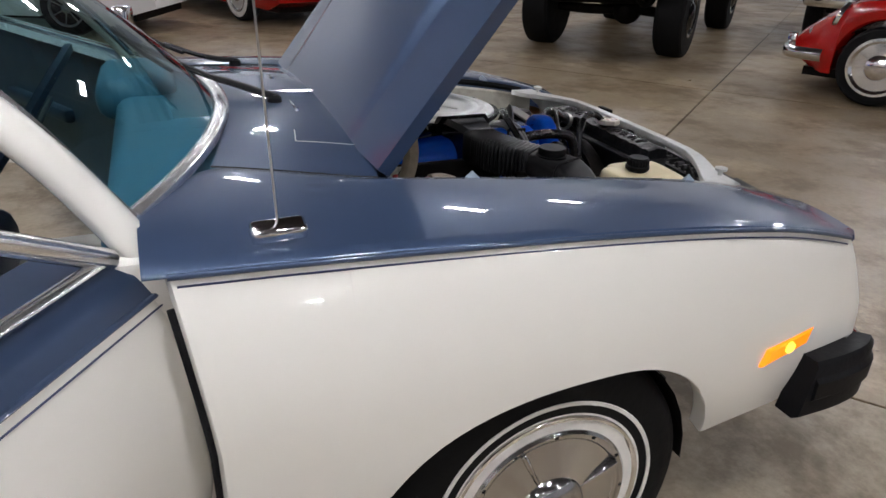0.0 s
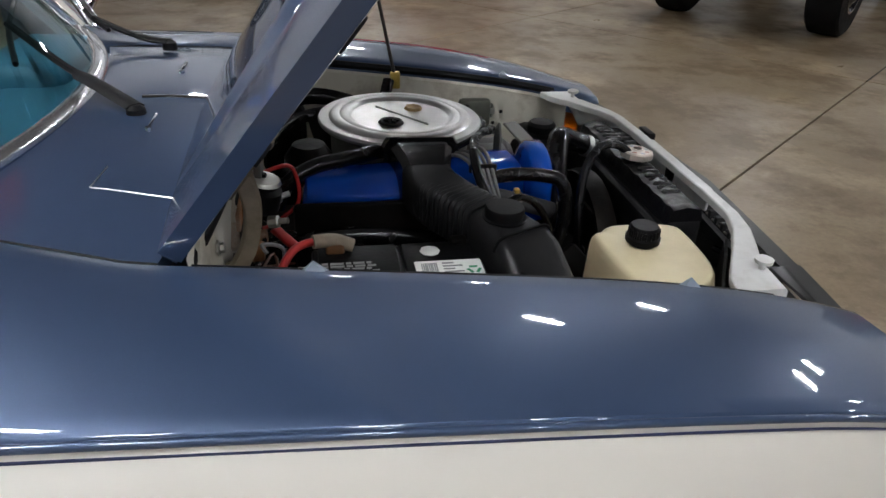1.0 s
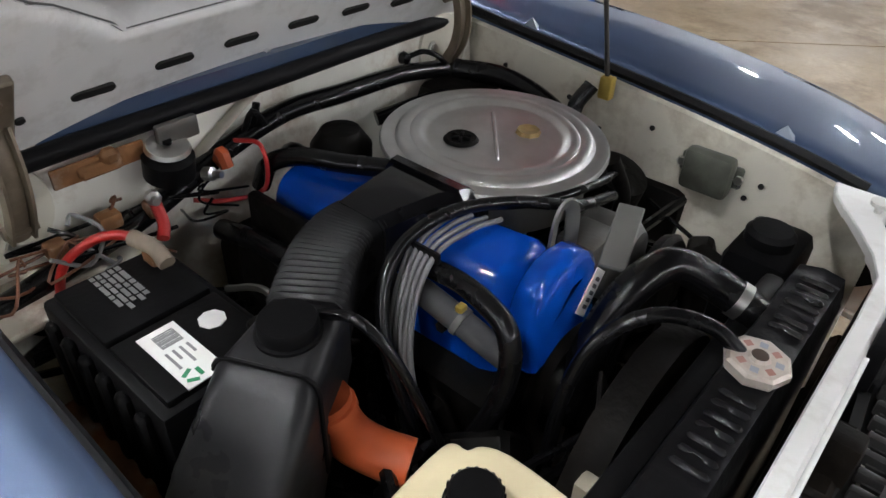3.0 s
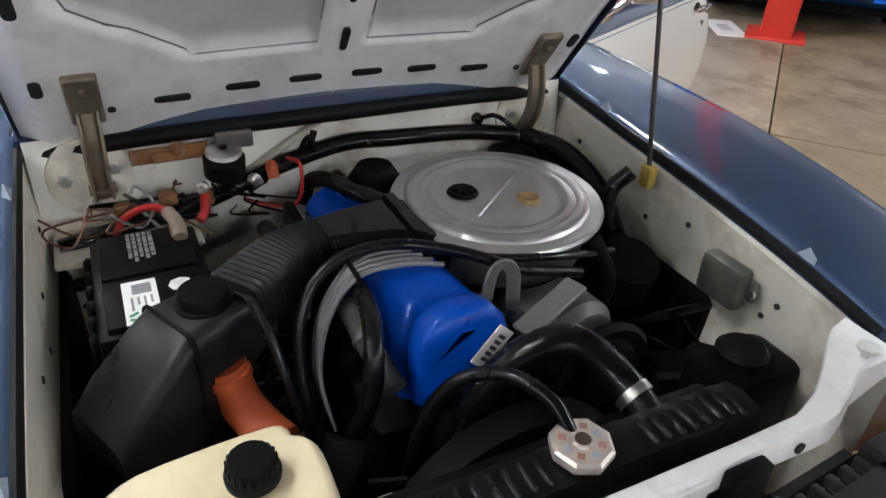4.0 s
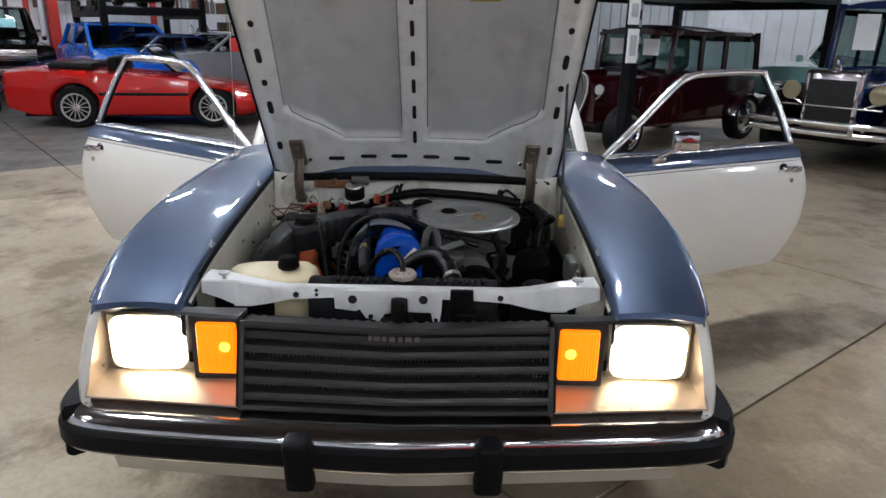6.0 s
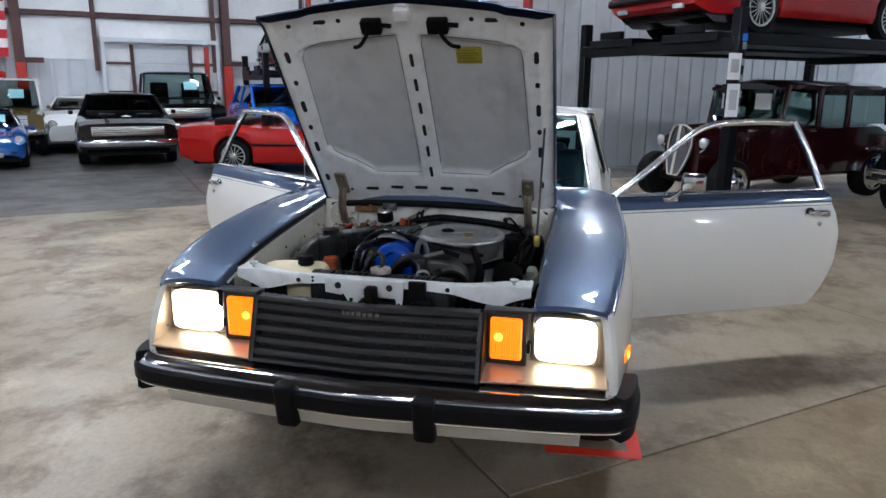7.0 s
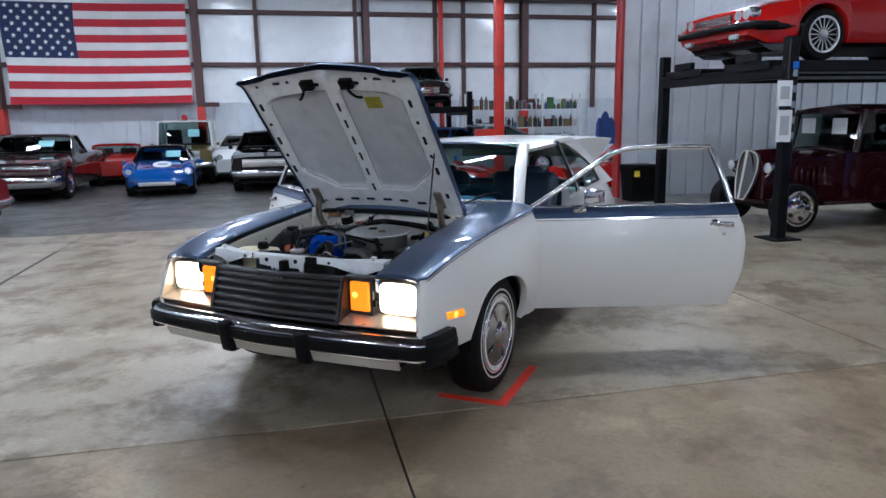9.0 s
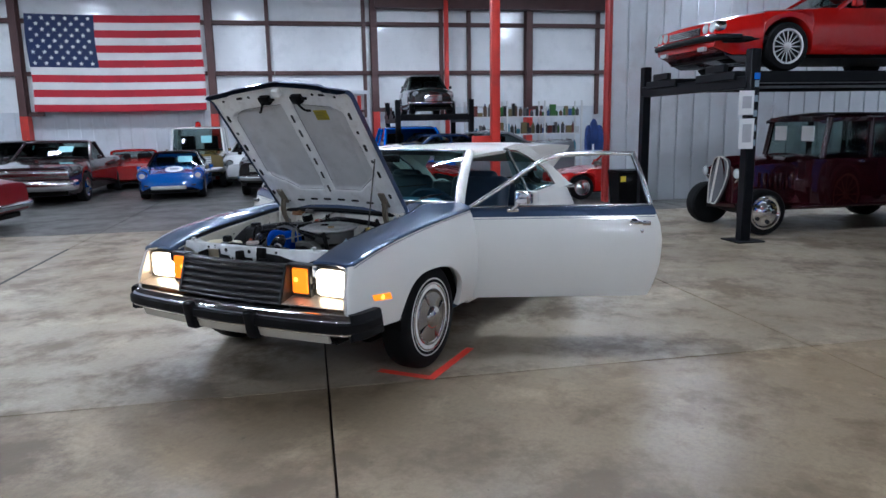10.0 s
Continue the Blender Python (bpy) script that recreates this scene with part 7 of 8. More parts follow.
    if grille:
        gw, z0, z1, gm = grille
        part("grille", box(F - 0.06, F + 0.012, -gw, gw, z0, z1, 0.01), gm, car_)
        for q in range(4):
            z = z0 + (z1 - z0) * (q + 0.5) / 4
            part("grille_bar", box(F + 0.008, F + 0.02, -gw * 0.97, gw * 0.97, z - 0.008, z + 0.008, 0.003, 1), CHROME, car_)
    if bumper:
        z0, z1, bmat = bumper
        for x0, s in ((F, 1), (-(B + R), -1)):
            pts = [(x0 - s * 0.30, W * 0.99, (z0 + z1) / 2), (x0 - s * 0.02, W * 0.92, (z0 + z1) / 2), (x0 + s * 0.06, W * 0.5, (z0 + z1) / 2), (x0 + s * 0.075, 0, (z0 + z1) / 2)]
            pts += [(x, -y, z) for x, y, z in pts[-2::-1]]
            part("bumper", tube(pts, 0.035, 10, None, 5, (z1 - z0) / 2), bmat, car_)
    for y, z, hw, hh in tails:
        for sg in (1, -1):
            part("tail_lamp", box(-(B + R) - 0.012, -(B + R) + 0.03, sg * y - hw, sg * y + hw, z - hh, z + hh, 0.01), REDLENS, car_)
    return car_


def sized(m, s):
    return m @ Matrix.Diagonal((s, s, s, 1))


# row below the flag
c = auto("pickup_car", "dark plum coupe utility with chrome bumper, parked", sized(hall(-5.15, -10.45, 0, 0), 0.85), DKMAROON, 1.0, 2.95, 1.25, 0.96, 0.33,
         [(1.0, 0.82), (0.7, 0.86), (-0.6, 0.95), (-2.2, 0.95), (-4.2, 0.92)], [(1.0, 0.93), (0.4, 1), (-3.6, 1), (-4.2, 0.93)], (-0.55, -1.15, -1.75, -2.0, 1.38, 0.82), lamps=((0.60, 0.685), (0.78, 0.685)), lampr=0.075, grille=(0.88, 0.59, 0.785, DARKCHROME), bumper=(0.34, 0.555, CHROME), zb=0.24, card=True)
c = auto("race_coupe", "small blue racing coupe with white number disc", sized(hall(-2.75, -10.5, 0, 4), 0.86), RACEBLUE, 0.70, 2.25, 0.95, 0.74, 0.30,
         [(0.70, 0.36), (0.60, 0.47), (0.4, 0.56), (0.1, 0.63), (-0.3, 0.68), (-0.6, 0.70), (-1.9, 0.74), (-3.2, 0.5)], [(0.70, 0.62), (0.55, 0.82), (0.3, 0.95), (-0.2, 1), (-2.6, 1), (-3.2, 0.8)], (-0.40, -0.95, -1.5, -2.6, 1.06, 0.70), roofmat=BLACKP, rim=DULLCHROME, card=True, crown=0.045, soft=0.22)
for sg in (1, -1):
    rings = []
    for x, zc_, r_ in ((0.52, 0.55, 0.10), (0.46, 0.56, 0.125), (0.30, 0.585, 0.15), (0.05, 0.60, 0.16), (-0.25, 0.59, 0.155), (-0.55, 0.56, 0.13), (-0.85, 0.54, 0.09)):
        rings.append([(x - 0.25 * r_ * math.sin(a), sg * 0.60 + r_ * 0.98 * math.cos(a), zc_ + r_ * math.sin(a)) for a in lin(0, 2 * math.pi, 17)[:-1]])
    part("front_fender", loft(rings), RACEBLUE, c, "", 60)
    lamp_disc(c, 0.50, sg * 0.60, 0.57, 0.098, "headlamp", None, (1, 0, 0.30))
    part("horn_slot", box(0.60, 0.69, sg * 0.46 - 0.09, sg * 0.46 + 0.09, 0.33, 0.36, 0.01), HOLE, c)
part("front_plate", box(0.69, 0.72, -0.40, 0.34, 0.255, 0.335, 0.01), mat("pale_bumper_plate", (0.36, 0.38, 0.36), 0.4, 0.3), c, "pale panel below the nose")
part("number_disc", lathe([(0.20, 0), (0.20, 0.004), (0.002, 0.0045)], 28, pose(0.16, 0.06, 0.680, 0, 16, 0)), PAPER, c)
part("disc_print", box(-0.05, 0.05, -0.03, 0.17, 0, 0.002, 0, 1, None, pose(0.16, 0, 0.6865, 0, 16, 0)), mat("faded_disc_print", (0.30, 0.33, 0.40), 0.5), c)
c = auto("off_roader", "olive off-roader with white hard top and red beacon", sized(hall(-2.62, -12.75, 0, 2), 0.76), OLIVE, 0.62, 2.34, 0.82, 0.87, 0.37,
         [(0.62, 1.02), (-0.2, 1.08), (-0.6, 1.10), (-3.1, 1.10)], [(0.62, 0.97), (0, 1), (-3.1, 1)], (-0.55, -0.75, -2.9, -3.05, 1.86, 0.92), roofmat=CARWHITE, zb=0.42, lamps=((0.62, 0.86),), lampr=0.10, grille=(0.5, 0.74, 0.98, CARWHITE), bumper=(0.52, 0.66, DULLCHROME), card=True, soft=0.08)
part("beacon", lathe([(0.09, 0), (0.085, 0.12), (0.03, 0.16)], 16, pose(-1.2, 0.0, 1.87)), REDPAINT, c, "red beacon")
c = auto("muscle_car", "black muscle car with chrome front and hood scoops", sized(hall(-0.66, -10.65, 0, 0), 0.86), BLACKP, 0.92, 2.75, 1.15, 0.90, 0.33,
         [(0.92, 0.80), (0.6, 0.86), (-0.5, 0.93), (-2.6, 0.95), (-3.9, 0.88)], [(0.92, 0.96), (0.4, 1), (-3.4, 1), (-3.9, 0.93)], (-0.55, -1.2, -2.1, -2.7, 1.34, 0.78), zb=0.26, lamps=((0.72, 0.68),), lampr=0.085, grille=(0.62, 0.60, 0.76, DULLCHROME), bumper=(0.40, 0.54, CHROME))
for y in (0.34, -0.34):
    part("hood_scoop", box(-0.25, 0.25, y - 0.14, y + 0.14, 0.90, 0.97, 0.03, 2), BLACKP, c)
part("hood_emblem", loft([[(0.5, -0.09, 0.925), (0.5, 0.09, 0.925), (0.3, 0.0, 0.945)], [(0.5, -0.09, 0.929), (0.5, 0.09, 0.929), (0.3, 0.0, 0.949)]]), PAPER, c)
auto("sports_car", "white low sports car, mostly hidden behind others", sized(hall(-1.30, -13.3, 0, 0), 0.85), CARWHITE, 0.9, 2.55, 1.0, 0.92, 0.33,
     [(0.9, 0.62), (0, 0.84), (-0.6, 0.92), (-2.4, 0.98), (-3.5, 0.9)], [(0.9, 0.8), (0.3, 1), (-3.5, 0.92)], (-0.4, -1.1, -1.7, -2.9, 1.25, 0.76), lamps=((0.65, 0.66),))
auto("convertible_car", "small red open car, mostly hidden behind others", sized(hall(-4.15, -13.4, 0, 10), 0.8), REDPAINT, 0.75, 2.3, 0.9, 0.78, 0.3,
     [(0.75, 0.66), (-0.4, 0.82), (-3.1, 0.8)], [(0.75, 0.85), (0.2, 1), (-3.1, 0.9)], (-0.5, -0.78, -0.82, -0.9, 1.12, 0.88), lamps=((0.55, 0.62),))
auto("saloon_car", "dark green saloon behind the plum pickup car", sized(hall(-6.6, -12.6, 0, 0), 0.84), BLACKP, 0.9, 2.7, 1.1, 0.88, 0.32,
     [(0.9, 0.82), (-0.6, 0.94), (-3.8, 0.94)], [(0.9, 0.92), (0.3, 1), (-3.8, 0.95)], (-0.5, -1.1, -2.3, -2.9, 1.38, 0.82), lamps=((0.66, 0.68),), grille=(0.5, 0.55, 0.72, DULLCHROME), bumper=(0.38, 0.5, CHROME), card=True)
auto("pickup_truck", "black pickup truck with chrome trim at the back", sized(hall(0.55, -13.3, 0, 0), 0.85), BLACKP, 0.85, 3.0, 1.1, 0.95, 0.38,
     [(0.85, 1.08), (-0.6, 1.16), (-3.9, 1.16)], [(0.85, 0.96), (0, 1), (-3.9, 1)], (-0.55, -0.95, -1.9, -2.05, 1.86, 0.88), zb=0.4, lamps=((0.72, 0.88),), lampr=0.10, grille=(0.55, 0.78, 1.0, DULLCHROME), bumper=(0.5, 0.68, CHROME), card=True, soft=0.08)
auto("estate_car", "dark blue car standing behind the red convertible", sized(hall(1.55, -11.4, 0, -75), 0.85), NAVY, 0.85, 2.6, 1.0, 0.86, 0.32,
     [(0.85, 0.78), (-0.5, 0.94), (-3.6, 0.96)], [(0.85, 0.85), (0.3, 1), (-3.6, 0.93)], (-0.45, -1.15, -2.3, -3.0, 1.36, 0.82))
c = auto("sports_convertible", "red convertible with black side strip and mesh wheels", sized(hall(2.55, -8.2, 0, 62), 0.84), REDPAINT, 0.80, 2.05, 1.0, 0.845, 0.315,
         [(0.80, 0.48), (0.5, 0.58), (0, 0.68), (-0.6, 0.78), (-2.0, 0.86), (-2.7, 0.88), (-3.05, 0.84)], [(0.80, 0.82), (0.5, 0.96), (0, 1), (-2.5, 1), (-3.05, 0.9)], None, zb=0.2, rim=DULLCHROME, spokes=14, k=0.66, tails=((0.55, 0.70, 0.22, 0.06),))
for sg in (1, -1):
    part("side_strip", box(-1.70, -0.36, sg * 0.845 - 0.008, sg * 0.845 + 0.008, 0.50, 0.545, 0.004), RUBBER, c)
part("windscreen_frame", tube([(-0.55, 0.66, 0.84), (-0.95, 0.58, 1.20), (-1.0, 0, 1.23), (-0.95, -0.58, 1.20), (-0.55, -0.66, 0.84)], 0.022, 8, None, 4), BLACKP, c)
part("screen_glass", grid(lambda y, t: (-0.55 - 0.42 * t, y * (0.66 - 0.08 * t), 0.85 + 0.36 * t), lin(-1, 1, 8), lin(0, 1, 4)), DARKPANE, c)
part("folded_top", box(-2.45, -1.80, -0.62, 0.62, 0.86, 0.98, 0.05, 2), RUBBER, c)
for y in (0.34, -0.34):
    part("seat", box(-1.60, -1.44, y - 0.22, y + 0.22, 0.75, 1.08, 0.06, 2), PLASTIC, c)
auto("grey_coupe", "bare grey car with its lid up, behind the red convertible", sized(hall(2.75, -11.3, 0, -80), 0.9), GREYPAINT, 0.9, 2.6, 1.0, 0.88, 0.32,
     [(0.9, 0.80), (-0.5, 0.98), (-2.5, 1.02), (-3.6, 1.05)], [(0.9, 0.9), (0, 1), (-3.6, 0.95)], (-0.5, -1.1, -1.9, -2.6, 1.34, 0.8))
auto("blue_hatchback", "bright blue car below a raised lift", sized(hall(2.35, -10.9, 0, 0), 0.9), HOTBLUE, 0.85, 2.6, 0.9, 0.88, 0.33,
     [(0.85, 0.75), (-0.5, 1.0), (-3.5, 1.05)], [(0.85, 0.85), (0.2, 1), (-3.5, 0.95)], (-0.4, -1.2, -2.9, -3.3, 1.48, 0.84), roofmat=HOTBLUE)
auto("compact_car", "red small car seen past the partition", sized(hall(4.72, -7.95, 0, -90), 0.74), REDPAINT, 0.48, 2.4, 0.8, 0.82, 0.30,
     [(0.48, 0.60), (-0.4, 0.74), (-3.2, 0.84)], [(0.48, 0.85), (0.2, 1), (-3.2, 0.95)], (-0.75, -1.3, -2.3, -3.0, 1.26, 0.82), bumper=(0.30, 0.40, CHROME))
auto("red_coupe", "red rounded car beside the aisle", sized(hall(-4.92, -6.45, 0, 84), 0.88), mat("deep_red_paint", (0.16, 0.004, 0.006), 0.3, 0, 0.05, 4, coat=0.8, spec=0.25), 0.8, 2.5, 0.9, 0.85, 0.32,
     [(0.8, 0.72), (0.2, 0.84), (-3.4, 0.88)], [(0.8, 0.8), (0.3, 1), (-3.4, 0.9)], (-0.5, -1.1, -2.0, -2.8, 1.25, 0.8), lamps=((0.6, 0.62),), bumper=(0.34, 0.44, CHROME))

# across the aisle, facing the bay
def four_post(u0, u1, v0, v1, zd, h, label):
    """A storage lift along u between its four posts; deck at zd."""
    L_ = thing("car_lift", label, "car lift", "", "", hall(0, 0))
    inv_ = L_.matrix_world.inverted()

    def add(name, b, mm, par=L_):
        ob = part(name, b, mm, par)
        ob.matrix_parent_inverse = inv_ if par == L_ else Matrix()
        return ob
    for u in (u0, u1):
        for v in (v0, v1):
            add("post", hbox(u - 0.06, u + 0.06, v - 0.06, v + 0.06, 0, h, 0.01), LIFTBLK)
            add("foot_plate", hbox(u - 0.17, u + 0.17, v - 0.17, v + 0.17, 0, 0.015, 0.003), LIFTBLK)
        add("cross_beam", hbox(u - 0.07, u + 0.07, v0, v1, zd - 0.20, zd - 0.06, 0.01), LIFTBLK)
    for v in (v0 + (v1 - v0) * 0.24, v0 + (v1 - v0) * 0.76):
        add("runway", hbox(u0 - 0.1, u1 + 0.1, v - 0.40, v + 0.40, zd - 0.10, zd, 0.01), LIFTBLK)
        add("wheel_stop", hbox(u0 - 0.1, u0 - 0.04, v - 0.20, v + 0.20, zd, zd + 0.09, 0.01), LIFTBLK)
    add("side_rail", hbox(u0, u1, v1 - 0.02, v1 + 0.05, zd - 0.14, zd - 0.02, 0.008), LIFTBLK)
    add("side_rail", hbox(u0, u1, v0 - 0.05, v0 + 0.02, zd - 0.14, zd - 0.02, 0.008), LIFTBLK)
    return L_, add


LF, add = four_post(4.80, 9.3, -5.25, -2.78, 1.91, 2.13, "black four-post car lift with a red coupe on top")
for z0, z1, du in ((1.42, 1.68, 0.0), (1.05, 1.38, 0.02)):
    add("notice_sheet", hbox(4.60 + du, 4.78 + du, -2.702, -2.698, z0, z1), PAPER)
    add("notice_print", hbox(4.64 + du, 4.75 + du, -2.698, -2.696, z0 + 0.07, z1 - 0.06), mat("faint_grey_print", (0.45, 0.45, 0.47), 0.6))
add("lift_logo", hbox(4.77, 4.84, -2.703, -2.699, 1.80, 1.87, 0.0), HOTBLUE)
for k in range(5):
    add("lift_letter", hbox(4.78, 4.83, -2.703, -2.699, 1.72 - 0.16 * k, 1.79 - 0.16 * k), mat("pale_blue_grey_letter", (0.22, 0.28, 0.32), 0.5))
c = auto("grand_tourer", "red grand touring coupe with black bumper, raised on a lift", sized(hall(5.42, -3.82, 1.91, -90), 0.88), REDPAINT, 0.98, 2.59, 1.2, 0.88, 0.315,
         [(0.98, 0.62), (0.6, 0.72), (0.2, 0.78), (-0.6, 0.83), (-2.4, 0.84), (-3.8, 0.78)], [(0.98, 0.86), (0.5, 0.98), (0, 1), (-3.2, 1), (-3.79, 0.9)], (-0.6, -1.3, -1.9, -2.9, 1.24, 0.76), zb=0.22, rim=DULLCHROME, spokes=16, k=0.68, bumper=(0.39, 0.47, RUBBER), grille=(0.40, 0.50, 0.60, HOLE))
for sg in (1, -1):
    ol = part("oval_lamp", box(0.80, 0.975, sg * 0.60 - 0.17, sg * 0.60 + 0.17, 0.49, 0.655, 0.06, 3), DARKCHROME, c, "paired lamps in an oval chrome surround")
    for dy in (-0.078, 0.078):
        part("lens", lathe([(0.072, 0.0), (0.066, 0.012), (0.03, 0.02), (0.003, 0.022)], 20, axis_m((0.972, sg * 0.60 + dy, 0.572), (1, 0, 0.1))), LENSGLASS, ol)
    part("turn_lamp", box(0.98, 1.03, sg * 0.5 - 0.08, sg * 0.5 + 0.08, 0.28, 0.34, 0.01), LENSGLASS, c)
    part("bumper_blade", box(0.90, 1.03, sg * 0.42 - 0.36, sg * 0.42 + 0.36, 0.455, 0.482, 0.01), CHROME, c)
part("front_valance", loft([[(x0_, -0.72, z_), (x0_, 0.72, z_), (0.3, 0.72, z_), (0.3, -0.72, z_)] for x0_, z_ in ((0.62, 0.13), (0.80, 0.22), (0.97, 0.38))]), MAROON, c)
b = box(0.40, 1.05, -0.86, 0.86, 0.365, 0.455, 0.04, 3)
for w in b.verts:
    w.co.x -= 0.16 * (abs(w.co.y) / 0.84) ** 3
part("front_bumper", b, RUBBER, c, "black bumper")
part("grille_mouth", box(0.93, 0.992, -0.36, 0.36, 0.50, 0.60, 0.03, 2), HOLE, c)


def vintage(name, label, m, body, fend, cabw, hoodw, wr, trk, B, front, zr, wheel, shell, fenders=True, rodwheel=False):
    """A pre-war car: narrow hood, tall cabin, radiator shell, separate fenders. Front axle at the origin."""
    c_ = thing(name, label, "car", "cars parked in the hall", "", m)

    def sec(x, w, z0, z1, r_=0.12):
        P = []
        for k_ in range(9):
            a = math.pi * k_ / 8
            P.append((x, w * math.cos(a) if abs(math.cos(a)) < 0.92 else w * (1 if math.cos(a) > 0 else -1), z1 - r_ + r_ * math.sin(a)))
        return [(x, w, z0)] + P + [(x, -w, z0)]
    part("hood", loft([sec(front - 0.06, hoodw * 0.62, 0.42, 1.0), sec(-0.2, hoodw * 0.85, 0.40, 1.06), sec(-0.85, hoodw * 1.1, 0.38, 1.10)]), body, c_)
    for sg in (1, -1):
        for k_ in range(7):
            part("hood_louvre", box(-0.7 + 0.09 * k_, -0.66 + 0.09 * k_, sg * hoodw * 1.0 - 0.01, sg * hoodw * 1.0 + 0.012, 0.62, 0.86, 0.006, 1), body, c_)
    part("cabin", loft([sec(-0.85, cabw * 0.82, 0.36, 1.12), sec(-1.15, cabw, 0.36, 1.12), sec(-B - 0.1, cabw, 0.36, 1.12), sec(-B - 0.55, cabw * 0.85, 0.4, 1.05, 0.2)]), body, c_)
    zs0 = 1.12
    part("window_glass", loft([[(x, y, z) for x, y, z in ((-0.95, cabw * 0.86, zs0 - 0.04), (-0.95, -cabw * 0.86, zs0 - 0.04), (-B - 0.45, -cabw * 0.88, zs0 - 0.04), (-B - 0.45, cabw * 0.88, zs0 - 0.04))], [(-1.08, cabw * 0.82, zr - 0.1), (-1.08, -cabw * 0.82, zr - 0.1), (-B - 0.35, -cabw * 0.84, zr - 0.1), (-B - 0.35, cabw * 0.84, zr - 0.1)]]), CLEARPANE, c_)
    rl_ = [sec(x, w, zr - 0.14, z_, 0.13) for x, w, z_ in ((-0.92, cabw * 0.84, zr - 0.04), (-1.2, cabw * 0.92, zr), (-B - 0.1, cabw * 0.92, zr), (-B - 0.52, cabw * 0.78, zr - 0.1))]
    part("roof", loft(rl_), body, c_)
    for sg in (1, -1):
        for x0, x1 in ((-0.96, -1.06), (-1.75, -1.75), (-2.4, -2.4), (-B - 0.43, -B - 0.36)):
            part("pillar", tube([(x0, sg * cabw * 0.885, zs0 - 0.06), (x1, sg * cabw * 0.865, zr - 0.08)], 0.045, 8, None, 0), body, c_)
        part("window_card", box(-0.975, -0.965, sg * 0.3 - 0.13, sg * 0.3 + 0.13, 1.30, zr - 0.2), PAPER, c_)
        part("door_handle", box(-1.60, -1.50, sg * (cabw + 0.005) - 0.01, sg * (cabw + 0.005) + 0.01, 1.0, 1.02, 0.004), CHROME, c_)
        part("running_board", box(-B + 0.25, -0.45, sg * cabw - 0.02, sg * cabw + 0.02, 0.36, 0.40, 0.01), fend, c_)
    if shell == "tall":
        HW = ((0.40, 0.09), (0.52, 0.145), (0.66, 0.19), (0.82, 0.215), (0.95, 0.205), (1.03, 0.17), (1.075, 0.10), (1.09, 0.03))

        def gx(z, y):
            return front + 0.10 - 0.16 * (z - 0.42) - 0.25 * abs(y)
        for s2 in (1, -1):
            face = [(gx(z, w_), s2 * w_, z) for z, w_ in HW]
            rim_ = [(gx(z, 0.012), s2 * 0.012, z) for z, w_ in reversed(HW)]
            outline = face + rim_
            part("grille", loft([[(x - 0.05, y, z) for x, y, z in outline], [(x - 0.004, y, z) for x, y, z in outline]]), mat("grey_grille_mesh", (0.075, 0.075, 0.08), 0.45, 0.4, 0.35, 160), c_)
            part("grille_surround", tube(outline + outline[:1], 0.010, 6, None, 0), mat("cream_grille_edge", (0.55, 0.52, 0.46), 0.35, 0.2), c_)
        b = loft([[(front - 0.30, y, 0.36), (front + 0.08 - 0.5 * abs(y), y, 0.36), (front + 0.10 - 0.5 * abs(y), y, 0.41), (front - 0.30, y, 0.44)] for y in lin(-0.34, 0.34, 9)])
        part("front_apron", b, body, c_)
        b = loft([[(x, y * k2, 1.09 - 0.35 * (abs(y) / 0.25) ** 3 - dz) for y in lin(-0.25, 0.25, 9)] for x, k2, dz in ((front + 0.0, 0.72, 0.01), (front - 0.2, 1.0, -0.01), (front - 0.5, 1.2, -0.02))], False, False)
        part("hood_nose", b, body, c_)
    else:
        part("radiator_shell", box(front - 0.08, front + 0.03, -0.31, 0.31, 0.45, 1.10, 0.05, 3), CHROME, c_)
        part("radiator_core", box(front + 0.02, front + 0.036, -0.25, 0.25, 0.52, 1.0, 0.01), HOLE, c_)
        part("radiator_bar", box(front + 0.03, front + 0.045, -0.55, 0.55, 0.70, 0.72, 0.004), CHROME, c_)
        part("filler_cap", lathe([(0.05, 0), (0.04, 0.04), (0.02, 0.06), (0.03, 0.11), (0.005, 0.14)], 14, pose(front - 0.02, 0, 1.10)), CHROME, c_)
        for z in (0.44, 0.54):
            part("bumper_bar", tube([(front + 0.16, -0.80, z), (front + 0.25, -0.3, z), (front + 0.25, 0.3, z), (front + 0.16, 0.80, z)], 0.012, 8, None, 4, 0.032), CHROME, c_)
        for y in (0.36, -0.36):
            part("bumper_arm", box(front - 0.1, front + 0.26, y - 0.03, y + 0.03, 0.44, 0.56, 0.01), CHROME, c_)
    for sg in (1, -1):
        lx = front - 0.05
        ly = 0.40 if shell == "tall" else 0.47
        part("lamp_stalk", tube([(lx - 0.05, sg * 0.15, 0.62), (lx - 0.03, sg * ly, 0.78)], 0.018, 8, None, 0), CHROME, c_)
        lr = 0.68 if shell == "tall" else 1.0
        b = lathe([(0.02 * lr, -0.14), (0.08 * lr, -0.08), (0.105 * lr, 0.0)], 20, axis_m((lx, sg * ly, 0.86), (1, 0, 0)))
        hl_ = part("headlamp", b, CHROME if shell == "tall" else fend, c_)
        part("lens", lathe([(0.108 * lr, 0), (0.10 * lr, 0.012), (0.05 * lr, 0.025), (0.004, 0.03)], 20, axis_m((lx, sg * ly, 0.86), (1, 0, 0))), LENSGLASS if shell == "tall" else mat("old_lamp_glass", (0.30, 0.27, 0.17), 0.15, 0.3), hl_)
